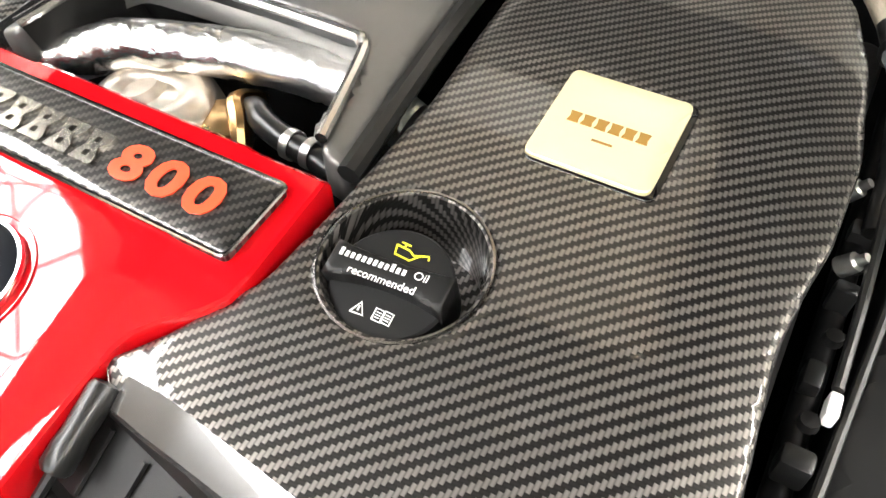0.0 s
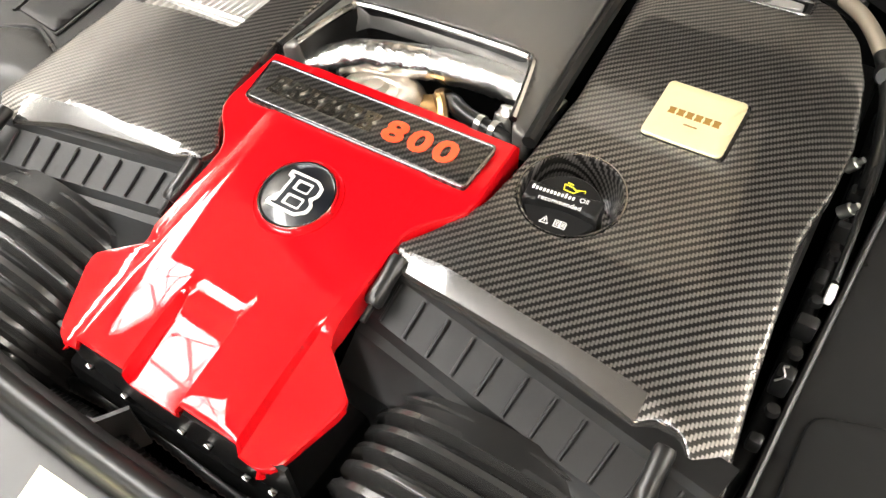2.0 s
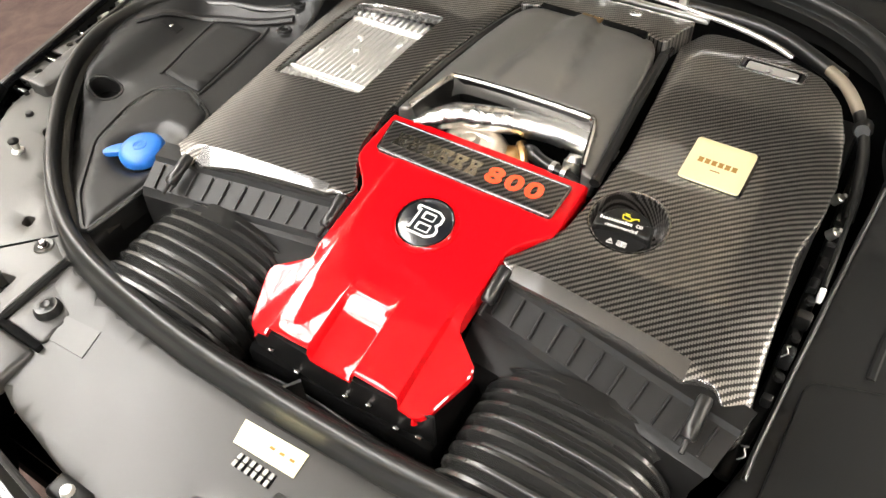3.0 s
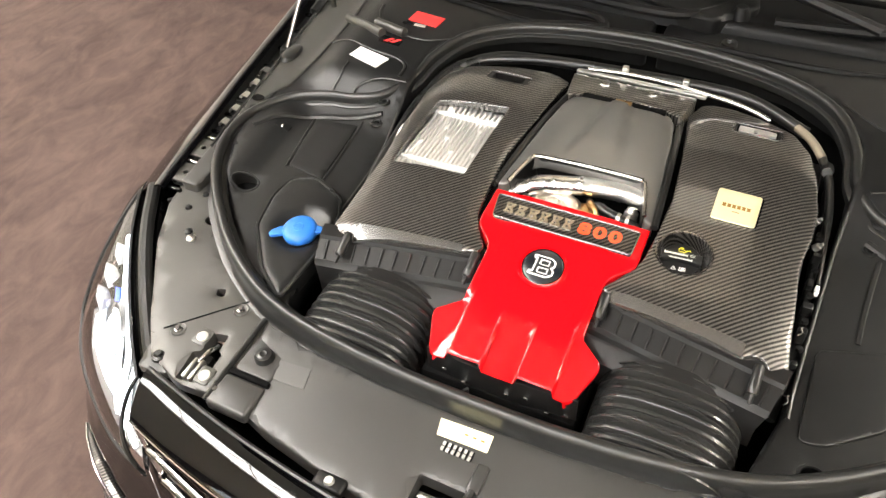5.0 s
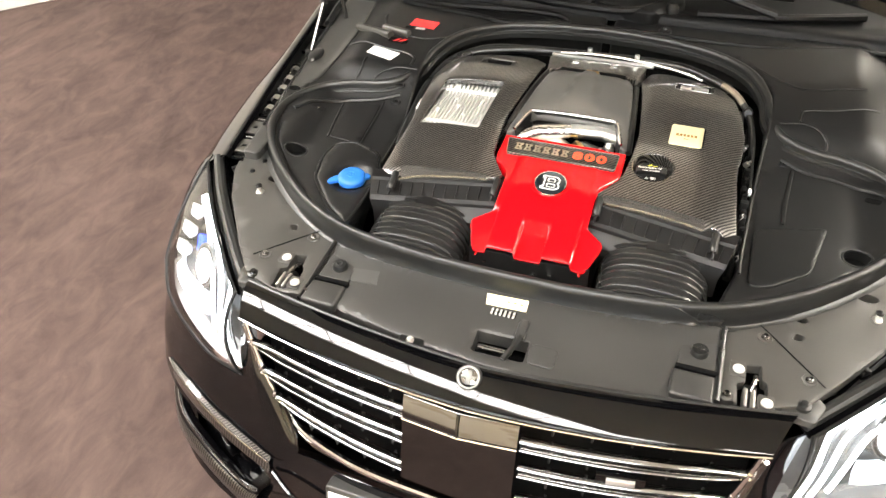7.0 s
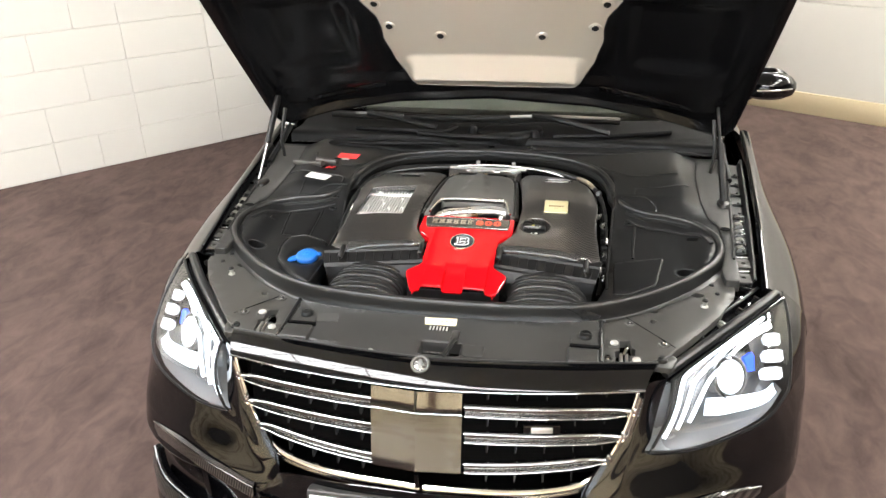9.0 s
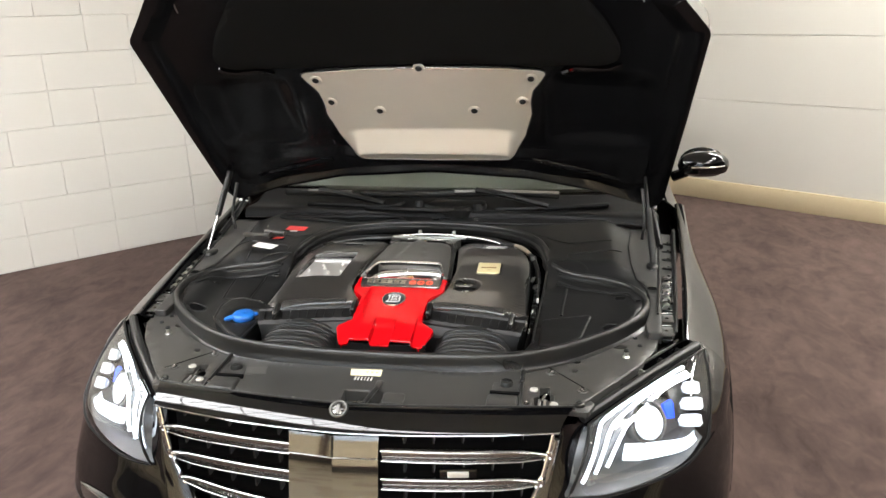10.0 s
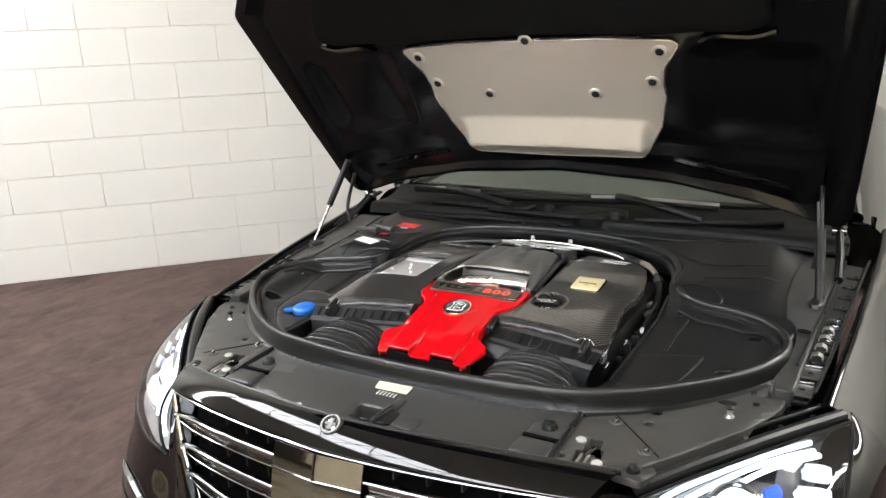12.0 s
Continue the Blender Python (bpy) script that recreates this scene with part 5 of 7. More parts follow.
pocket = [(-0.395, 0.290), (-0.46, 0.335), (-0.535, 0.425), (-0.552, 0.50), (-0.545, 0.555), (-0.50, 0.575), (-0.425, 0.545), (-0.400, 0.49), (-0.392, 0.40)]
def pocket_z(x, y):
    d = math.hypot((x + 0.45) / 0.05, (y - 0.445) / 0.055)
    return 0.846 + 0.05 * max(0, y - 0.45) - 0.02 * max(0.0, 1 - d * d)


part("pocket", panel(round_poly(pocket, 0.015, 3), pocket_z, 0.03, step=0.012, roll=0.010), M_TRIM, wash)
part("neck", lathe([(0.024, -0.02), (0.029, -0.006), (0.031, -0.004), (0.031, -0.022)], Matrix.Translation((-0.446, 0.437, 0.846)), 28), M_PLASTIC, wash, "round filler neck")
part("rim", tube([(x, y, pocket_z(x, y) - 0.004) for x, y in round_poly(pocket, 0.015, 3)], 0.004, 6, closed=True), M_RUBBER, wash, "dark edge of the pocket")
bluecap = thing("washer_fluid_cap", "bright blue plastic washer fluid cap with a pull tab", "cap", (-0.446, 0.437, 0.845))
BM = Matrix.Translation((-0.446, 0.437, 0.848)) @ Matrix.Rotation(radians(6), 4, "X")
part("lid", lathe([(0, 0.012), (0.020, 0.012), (0.028, 0.010), (0.0315, 0.006), (0.0325, 0.0), (0.031, -0.006), (0.027, -0.018)], BM, 36), M_BLUE, bluecap)
b2 = panel(round_poly([(-0.024, -0.010), (-0.040, -0.013), (-0.052, -0.016), (-0.056, -0.010), (-0.050, -0.001), (-0.038, 0.006), (-0.022, 0.010)], 0.003, 3), 0.006, 0.006, step=0.01, roll=0.0015)
b2.transform(BM @ Matrix.Rotation(radians(20), 4, "Z"))
part("pull_tab", b2, M_BLUE, bluecap, "blue pull tab")
b2 = panel(round_poly([(0.024, -0.008), (0.040, -0.006), (0.044, 0.0), (0.040, 0.007), (0.024, 0.010)], 0.003, 3), 0.006, 0.006, step=0.01, roll=0.0015)
b2.transform(BM @ Matrix.Rotation(radians(20), 4, "Z"))
part("hinge_tab", b2, M_BLUE, bluecap)
b2 = tube([(x, y, 0.0122) for x, y in circle(0, 0, 0.009, 16)], 0.0006, 5, closed=True)
for a in (-0.004, 0.0, 0.004):
    tube([(a, -0.004, 0.0122), (a * 1.6, 0.005, 0.0122)], 0.0005, 4, bm=b2)
b2.transform(BM)
part("symbol", b2, M_BLUE, bluecap)

# stickers on the right tray
st = thing("sticker", "white paper sticker with a grey print bar", "sticker", (-0.55, 0.888, 0.90))
zf = side_z(-1)
part("paper", panel([(-0.600, 0.936), (-0.518, 0.916), (-0.532, 0.881), (-0.610, 0.903)], lambda x, y: zf(x, y) + 0.003, 0.002, step=0.02), M_WHITE, st)
part("print_bar", panel([(-0.585, 0.914), (-0.550, 0.906), (-0.552, 0.901), (-0.587, 0.909)], lambda x, y: zf(x, y) + 0.0036, 0.001, step=0.02), M_PALE, st)
st = thing("sticker", "red warning sticker with dark print below", "sticker", (-0.505, 1.075, 0.92))
part("paper", panel([(-0.540, 1.098), (-0.465, 1.090), (-0.472, 1.054), (-0.546, 1.062)], lambda x, y: zf(x, y) + 0.003, 0.002, step=0.02), M_STICKRED, st)
for k in range(2):
    part("print_bar", panel(rect(-0.553 + 0.03 * k, -0.530 + 0.034 * k, 1.046, 1.053), lambda x, y: zf(x, y) + 0.003, 0.002, step=0.02), M_PALE if k else M_PAD, st, "bar of dark print")



# metal corner plates with latches, bolts and holes
def corner_plate(s):
    ob = thing("latch_plate", "satin black steel corner plate with a bonnet latch", "metal plate", (s * 0.56, 0.3, 0.80), group="corner plates")
    line = [(0.385, 0.110), (0.47, 0.105), (0.545, 0.135), (0.60, 0.20), (0.70, 0.335), (0.745, 0.425), (0.762, 0.52), (0.72, 0.55), (0.705, 0.53), (0.63, 0.425), (0.54, 0.338), (0.43, 0.272), (0.388, 0.255)]
    line = [(s * x - 0.01, y) for x, y in line]
    ox, oy = (0.0, 0.0) if s > 0 else (-0.909, 0.015)
    hole = round_poly([(x + ox, y + oy) for x, y in ((0.434, 0.192), (0.434, 0.154), (0.421, 0.148), (0.426, 0.096), (0.457, 0.100), (0.472, 0.130), (0.471, 0.162), (0.462, 0.166), (0.459, 0.197))], 0.003, 2)
    o1 = circle(s * 0.523, 0.328, 0.012, 14, 0.008)
    o2 = round_poly([(s * 0.508, 0.276), (s * 0.523, 0.274), (s * 0.530, 0.288), (s * 0.514, 0.292)], 0.005, 3)
    o3 = circle(s * 0.638, 0.419, 0.020, 16, 0.011)
    zf = lambda x, y: 0.803 + 0.06 * (y - 0.2)
    part("plate", panel(round_poly(line, 0.01, 2), zf, 0.02, step=0.03, roll=0.003, holes=[hole, o1, o2, o3], hole_roll=0.0015), M_SATIN, ob)
    lx, ly = 0.446 + ox, 0.146 + oy
    # black plates below the openings paint the shade seen through them
    part("latch_floor", box(lx - 0.05, lx + 0.05, ly - 0.06, ly + 0.06, 0.74, 0.75), M_SHADE_BLACK, ob)
    part("latch_floor", box(s * 0.62 - 0.13, s * 0.62 + 0.13, 0.24, 0.48, 0.765, 0.770), M_SHADE_BLACK, ob)
    hook = part("latch", box(lx - 0.012, lx + 0.010, ly - 0.046, ly + 0.012, 0.770, 0.792, 0.004), M_PLASTIC, ob, "black bonnet latch")
    for dx in (-0.010, 0.003):
        part("jaw", box(lx + dx - 0.0035, lx + dx + 0.0035, ly - 0.044, ly - 0.004, 0.778, 0.800, 0.002), M_STEEL, hook, "bright steel jaw")
    part("hook", tube(smooth_line([(lx - 0.004, ly - 0.010, 0.797), (lx + 0.004, ly + 0.012, 0.803), (lx + 0.006, ly + 0.030, 0.796)], 4), 0.0045, 8), M_DARKLETTER, hook, "steel hook")
    for x, y in ((0.421, 0.177), (0.471, 0.117)):
        x, y = x + ox, y + oy
        part("bolt_tab", panel(rect(x - 0.015, x + 0.013, y - 0.015, y + 0.017, 0.005), lambda a, b: zf(a, b) + 0.002, 0.004, step=0.02, roll=0.001), M_SATIN, ob, "raised tab under a bolt")
        part("bolt", lathe([(0, 0.004), (0.0085, 0.004), (0.0098, 0.003), (0.0102, 0.0)], Matrix.Translation((x, y, zf(x, y) + 0.0018)), 20), M_PALE, ob, "flat pale latch bolt")
    for x, y in ((0.461, 0.264), (0.538, 0.189), (0.405, 0.117)):
        x = s * x
        part("dimple", lathe([(0.0, 0.0012), (0.008, 0.0012), (0.0125, 0.0022), (0.014, 0.0)], Matrix.Translation((x, y, zf(x, y))), 18), M_SATIN, ob, "pressed washer")
        part("bolt", lathe([(0, 0.008), (0.004, 0.008), (0.005, 0.0065), (0.005, 0.003), (0.007, 0.0025), (0.0075, 0.0)], Matrix.Translation((x, y, zf(x, y) + 0.001)), 12), M_STEEL if x * s > 0.62 else M_DARKLETTER, ob)
    px, py = s * 0.652, 0.367
    post = part("post", lathe([(0, 0.022), (0.006, 0.021), (0.0075, 0.017), (0.006, 0.014), (0.0045, 0.004), (0.009, 0.0025), (0.010, 0.0)], Matrix.Translation((px, py, zf(px, py))), 14), M_STEEL, ob, "short bright steel post")
    part("post_cap", lathe([(0.0, 0.0235), (0.004, 0.0232), (0.0078, 0.020), (0.0078, 0.0165)], Matrix.Translation((px, py, zf(px, py))), 14), M_PLASTIC, post, "black cap")
    for hx, hy in ((0.690, 0.472), (0.7, 0.43)):
        part("stud", lathe([(0, 0.006), (0.005, 0.005), (0.007, 0.0)], Matrix.Translation((s * hx - 0.008, hy, zf(0, hy))), 10), M_PLASTIC, ob)
    seam = [(s * 0.452, 0.292), (s * 0.50, 0.245), (s * 0.564, 0.181)]
    part("seam", tube([(x, y, zf(x, y) + 0.0005) for x, y in seam], 0.0014, 5), M_SHADE_BLACK, ob)
    part("edge_rail", tube([((0.390 if s > 0 else -0.409), y, zf(0, y) + 0.004) for y in (0.095, 0.17, 0.24, 0.262)], 0.0055, 8), M_RUBBER, ob, "black rubber rail along the plate")
    return ob


for s in (-1, 1):
    corner_plate(s)


# fender gutters with clips
def gutter(s):
    ob = thing("fender_gutter", "black metal gutter rail along the wing with clips", "rail", (s * 0.79, 0.8, 0.83), group="fender gutters")
    pts = smooth_line([(0.760, 0.475, 0.840), (0.775, 0.60, 0.852), (0.795, 0.80, 0.870), (0.815, 1.02, 0.888), (0.835, 1.24, 0.905)], 5)
    a = [(s * (v.x - 0.030), v.y, v.z - 0.004) for v in pts]
    b = [(s * (v.x - 0.022), v.y, v.z - 0.016) for v in pts]
    c = [(s * (v.x + 0.020), v.y, v.z - 0.020) for v in pts]
    d = [(s * (v.x + 0.028), v.y, v.z + 0.004) for v in pts]
    e = [(s * (v.x + 0.034), v.y, v.z + 0.004) for v in pts]
    part("rail", loft([a, b, c, d, e], 0.003), M_TRIM, ob, flat=30)
    def along(y):
        return lerp_table([(v.y, v.x) for v in pts], y), lerp_table([(v.y, v.z) for v in pts], y)

    for y in (0.46, 0.52, 0.575, 0.63, 0.685, 0.86, 0.93, 1.00, 1.07, 1.14):
        x, z = along(y)
        part("rib", box(s * (x + 0.006) - 0.016, s * (x + 0.006) + 0.016, y - 0.004, y + 0.004, z - 0.022, z - 0.013, 0.002), M_PAINT, ob)
        part("clip", lathe([(0, 0.005), (0.003, 0.0045), (0.0045, 0.002), (0.0045, 0)], Matrix.Translation((s * (x + 0.012), y + 0.022, z - 0.0185)), 10), M_PLASTIC, ob)
    for y in (0.735, 0.765, 0.815, 0.845):
        x, z = along(y)
        part("clip_pin", box(s * (x + 0.012) - 0.007, s * (x + 0.012) + 0.007, y - 0.0022, y + 0.0022, z - 0.020, z - 0.008, 0.001), M_SILVER, ob, "bright metal pin")
        part("clip_seat", box(s * (x + 0.008) - 0.014, s * (x + 0.008) + 0.014, y - 0.006, y + 0.006, z - 0.022, z - 0.016, 0.002), M_PLASTIC, ob)
    for y in (0.500, 0.572):
        x, z = along(y)
        m = Matrix.Translation((s * (x + 0.004), y, z - 0.012))
        plate = panel(round_poly([(-0.020, -0.026), (0.020, -0.026), (0.020, 0.026), (-0.020, 0.026)], 0.003, 2), 0.004, 0.004, step=0.03, roll=0.001, holes=[circle(0, 0, 0.006, 12)])
        plate.transform(m)
        cp = part("clip_plate", plate, M_SATIN, ob, "pressed steel clip plate")
        part("clip_edge", box(s * (x + 0.004) - 0.020, s * (x + 0.004) + 0.020, y + 0.029, y + 0.034, z - 0.012, z - 0.004, 0.001), M_SILVER, cp, "bright folded edge")
    for y in (0.655, 0.700, 0.745, 0.790, 0.835):
        x, z = along(y)
        part("spring_clip", loft([[(s * (x + dx), y + dy, z + dz) for dx, dz in ((-0.012, -0.016), (-0.009, -0.006), (0.004, -0.003), (0.012, -0.008), (0.014, -0.016))] for dy in (-0.009, 0.009)], 0.002), M_STEEL if y < 0.80 else M_SATIN, ob, "bent spring clip")
    # satin inner flange between the tray and the rail
    zf = side_z(s)
    edge = [(0.754, 0.47), (0.716, 0.47), (0.712, 0.52), (0.730, 0.60), (0.736, 0.70), (0.728, 0.76), (0.706, 0.80), (0.694, 0.90), (0.694, 1.05), (0.712, 1.21), (0.806, 1.21), (0.788, 1.0), (0.772, 0.80), (0.764, 0.65), (0.758, 0.53)]
    flange = part("inner_flange", panel(round_poly([(s * x, y) for x, y in edge], 0.008, 3), lambda x, y: zf(x, y) + 0.005 - 0.006 * max(0.0, min(1.0, (0.735 - y) / 0.012)), 0.03, step=0.014, roll=0.003), M_FRONT, ob, "satin painted inner flange")
    part("lip", tube([(s * (v.x - 0.022), v.y, zf(s * (v.x - 0.022), v.y) + 0.007) for v in pts if 0.56 < v.y < 1.20], 0.0035, 6), M_RUBBER, flange, "dark rubber lip")
    # black disc on the flange painting the shade of a recess
    part("access_hole", lathe([(0, 0.0), (0.011, 0.0), (0.013, 0.0016), (0.0155, 0.0)], Matrix.Translation((s * 0.748, 0.735, zf(s * 0.748, 0.735) + 0.006)) @ Matrix.Diagonal((1.0, 0.75, 1.0, 1.0)), 18), M_SHADE_BLACK, flange, "round recess painted as a shade-black disc")
    boot = Matrix.Translation((s * 0.762, 0.893, zf(s * 0.762, 0.893) + 0.005)) @ Matrix.Diagonal((0.8, 1.6, 1.0, 1.0))
    part("strut_boot", lathe([(0, 0.010), (0.016, 0.010), (0.020, 0.008), (0.023, 0.0)], boot, 24), M_RUBBER, flange, "black rubber strut seat")
    return ob


for s in (-1, 1):
    gutter(s)

# fuel rail and fittings behind the engine
rail = thing("metal_line", "bright metal pipe with clips behind the engine", "pipe", (0, 1.0, 0.93))
part("pipe", tube(smooth_line([(-0.10, 1.010, 0.928), (-0.02, 1.010, 0.935), (0.06, 1.008, 0.936), (0.13, 1.000, 0.935), (0.19, 0.998, 0.929), (0.235, 0.992, 0.922), (0.262, 0.988, 0.914)], 6), 0.0042, 10), M_SILVER, rail)
for x, y in ((-0.026, 1.008), (0.095, 1.004)):
    part("clip", box(x - 0.006, x + 0.006, y, y + 0.010, 0.930, 0.950, 0.002), M_STEEL, rail, "pale clip")
part("rear_brace", box(-0.12, 0.14, 0.99, 1.0, 0.925, 0.934, 0.003), M_STEEL, rail)
line2 = thing("fuel_hose", "black hose with a short braided sleeve beside the cover", "hose", (0.37, 0.93, 0.88))
part("braid", tube(smooth_line([(0.312, 0.992, 0.908), (0.335, 0.968, 0.909), (0.352, 0.948, 0.905), (0.366, 0.930, 0.898)], 6), 0.0078, 12), surface("braided_tan", (0.27, 0.23, 0.175), 0.5, metal=0.4, grain=700, bump=0.6), line2, "braided tan sleeve")
part("rubber_hose", tube(smooth_line([(0.366, 0.930, 0.898), (0.386, 0.885, 0.885), (0.398, 0.83, 0.865), (0.402, 0.78, 0.85)], 6), 0.0075, 10), M_RUBBER, line2, "black hose")
part("fitting", lathe([(0.0, -0.018), (0.011, -0.018), (0.012, 0.0), (0.009, 0.012), (0.0, 0.012)], Matrix.Translation((0.378, 0.905, 0.893)) @ Matrix.Rotation(radians(70), 4, "X"), 12), M_RUBBER, line2, "black hose fitting")
for k in range(7):
    y = 0.50 + 0.058 * k
    part("connector", box(0.390, 0.401 + 0.003 * (k % 3), y - 0.004 - 0.003 * (k % 2), y + 0.006 + 0.002 * (k % 4), 0.822, 0.838 + 0.006 * ((k * 5) % 3), 0.003), M_RUBBER, line2)
    part("bolt", lathe([(0, 0.006), (0.005, 0.005), (0.006, 0)], Matrix.Translation((0.398, y + 0.024, 0.842)), 10), M_PLASTIC, line2)
part("white_plug", box(0.402, 0.409, 0.642, 0.658, 0.842, 0.854, 0.002), M_WHITE, line2, "white plastic plug")
part("fuel_line", tube(smooth_line([(0.397, 0.865, 0.860), (0.402, 0.80, 0.862), (0.404, 0.72, 0.860), (0.405, 0.66, 0.852)], 6), 0.0032, 8), M_RUBBER, line2, "thin black line")
for x, y, z in ((0.384, 0.805, 0.858), (0.394, 0.745, 0.856)):
    part("sensor", lathe([(0, 0.010), (0.003, 0.010), (0.0034, 0.004), (0.006, 0.003), (0.0065, -0.008)], Matrix.Translation((x, y, z)) @ Matrix.Rotation(radians(35), 4, "Y"), 12), M_STEEL, line2, "small bright sensor")
for x, y, r in ((0.3935, 0.555, 0.007), (0.3925, 0.420, 0.008)):
    part("wire_clip", tube(smooth_line([(x - 0.002, y - r, 0.846), (x + 0.003, y - 0.6 * r, 0.852), (x, y, 0.856), (x + 0.003, y + 0.7 * r, 0.853), (x - 0.003, y + r, 0.846)], 4), 0.0009, 6), M_STEEL, line2, "bent wire clip")

part("loom", tube(smooth_line([(0.385, 0.42, 0.79), (0.396, 0.52, 0.81), (0.397, 0.66, 0.82), (0.396, 0.80, 0.83), (0.392, 0.90, 0.85)], 6), 0.008, 10), M_COWL, line2)
line3 = thing("wiring_loom", "dark wiring along the engine's far bank", "wiring", (-0.40, 0.75, 0.85))
part("loom", tube(smooth_line([(-0.385, 0.50, 0.82), (-0.402, 0.62, 0.84), (-0.412, 0.74, 0.855), (-0.415, 0.86, 0.87), (-0.38, 0.98, 0.89), (-0.25, 1.03, 0.905), (-0.1, 1.05, 0.91)], 6), 0.010, 10), M_RUBBER, line3)
part("loom", tube(smooth_line([(-0.40, 0.95, 0.88), (-0.32, 1.02, 0.90), (-0.2, 1.045, 0.905), (0.0, 1.06, 0.905), (0.2, 1.06, 0.905), (0.33, 1.0, 0.895)], 6), 0.012, 10), M_RUBBER, line3)
part("pulley", lathe([(0, 0.006), (0.02, 0.006), (0.024, 0.010), (0.028, 0.006), (0.028, -0.012)], Matrix.Translation((-0.388, 0.735, 0.872)) @ Matrix.Rotation(radians(-70), 4, "Y"), 24), M_SILVER, line3, "bright round fitting")

# bay tub: floor and walls under everything, painted near-black as deep shade
tub = thing("bay_tub", "engine bay floor and walls painted black as deep shade", "car body", (0, 0.6, 0.3))
part("bay_floor", box(-0.74, 0.74, 0.12, 1.25, 0.28, 0.30), M_SHADE_BLACK, tub)
part("bulkhead", box(-0.74, 0.74, 1.18, 1.20, 0.30, 0.90), M_SHADE_BLACK, tub)
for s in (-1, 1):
    part("inner_wing", box(s * 0.745 - 0.005, s * 0.745 + 0.005, 0.45, 1.25, 0.30, 0.80), M_SHADE_BLACK, tub)

# ---- the car body ----
CX = 0.012
car = thing("car", "glossy black luxury saloon car with its bonnet open", "car", (0, 2.5, 0.0))


def body_part(name, bm, mat, label="", parent=None, flat=35):
    # the nose stands a little off the line of the cabin
    for v in bm.verts:
        v.co.x += -0.011 + 0.025 * max(0.0, min(1.0, v.co.y / 0.45))
    return part(name, bm, mat, parent or car, label, flat)


# bumper cheeks and wings, both sides
CHEEK = [
    [(0.548, 0.098, 0.768), (0.532, 0.055, 0.712), (0.522, 0.020, 0.655), (0.516, 0.003, 0.620), (0.62, 0.034, 0.617), (0.73, 0.094, 0.630), (0.802, 0.150, 0.647), (0.868, 0.262, 0.672), (0.926, 0.45, 0.662)],
    [(0.502, 0.050, 0.778), (0.494, 0.026, 0.725), (0.489, 0.004, 0.650), (0.490, -0.012, 0.585), (0.615, 0.014, 0.572), (0.735, 0.076, 0.570), (0.845, 0.172, 0.585), (0.908, 0.31, 0.605), (0.940, 0.46, 0.615)],
    [(0.480, 0.020, 0.70), (0.470, 0.004, 0.655), (0.458, -0.020, 0.58), (0.475, -0.035, 0.53), (0.615, -0.008, 0.520), (0.745, 0.056, 0.515), (0.865, 0.165, 0.525), (0.920, 0.32, 0.545), (0.948, 0.47, 0.56)],
    [(0.420, -0.012, 0.60), (0.405, -0.025, 0.57), (0.400, -0.045, 0.53), (0.440, -0.055, 0.49), (0.61, -0.022, 0.485), (0.752, 0.046, 0.482), (0.872, 0.160, 0.485), (0.926, 0.32, 0.50), (0.951, 0.47, 0.51)],
    [(0.375, -0.045, 0.535), (0.372, -0.055, 0.52), (0.372, -0.065, 0.50), (0.42, -0.070, 0.465), (0.605, -0.035, 0.458), (0.758, 0.038, 0.455), (0.876, 0.156, 0.456), (0.929, 0.32, 0.465), (0.952, 0.47, 0.47)],
]
LOWER = [
    [(0.0, -0.105, 0.525), (0.2, -0.098, 0.522), (0.372, -0.064, 0.50), (0.42, -0.071, 0.463), (0.605, -0.036, 0.456), (0.758, 0.037, 0.453), (0.876, 0.155, 0.454), (0.929, 0.32, 0.463), (0.952, 0.47, 0.468)],
    [(0.0, -0.115, 0.45), (0.2, -0.108, 0.45), (0.38, -0.080, 0.44), (0.44, -0.078, 0.43), (0.60, -0.020, 0.425), (0.75, 0.060, 0.425), (0.86, 0.165, 0.425), (0.922, 0.32, 0.43), (0.950, 0.47, 0.43)],
    [(0.0, -0.115, 0.37), (0.2, -0.108, 0.37), (0.40, -0.080, 0.36), (0.47, -0.070, 0.34), (0.60, 0.0, 0.33), (0.75, 0.080, 0.33), (0.855, 0.175, 0.34), (0.918, 0.32, 0.34), (0.948, 0.47, 0.34)],
    [(0.0, -0.105, 0.29), (0.2, -0.10, 0.29), (0.42, -0.075, 0.28), (0.50, -0.065, 0.27), (0.65, -0.02, 0.265), (0.79, 0.055, 0.265), (0.885, 0.165, 0.27), (0.928, 0.32, 0.27), (0.948, 0.47, 0.27)],
    [(0.0, -0.13, 0.205), (0.2, -0.125, 0.205), (0.42, -0.105, 0.20), (0.52, -0.09, 0.20), (0.67, -0.04, 0.20), (0.80, 0.04, 0.20), (0.895, 0.16, 0.20), (0.93, 0.32, 0.20), (0.945, 0.47, 0.20)],
]


def fine_rows(rows, n=5):
    """Smooths the rows both ways."""
    r1 = [smooth_line(r, n) for r in rows]
    cols = [smooth_line([r[k] for r in r1], n) for k in range(len(r1[0]))]
    return [[tuple(c[i]) for c in cols] for i in range(len(cols[0]))]


for s in (-1, 1):
    body_part("front_bumper", loft(mirrored(fine_rows(CHEEK), s), 0.004), M_PAINT, "glossy black bumper cheek")
    low_bumper = body_part("lower_bumper", loft(mirrored(fine_rows(LOWER), s), 0.004), M_PAINT, "black lower bumper")
    # winglet over a three-cornered air intake
    trim = smooth_line([(0.796, 0.086, 0.490), (0.748, 0.050, 0.502), (0.667, 0.002, 0.508), (0.563, -0.040, 0.486), (0.44, -0.074, 0.456)], 6)
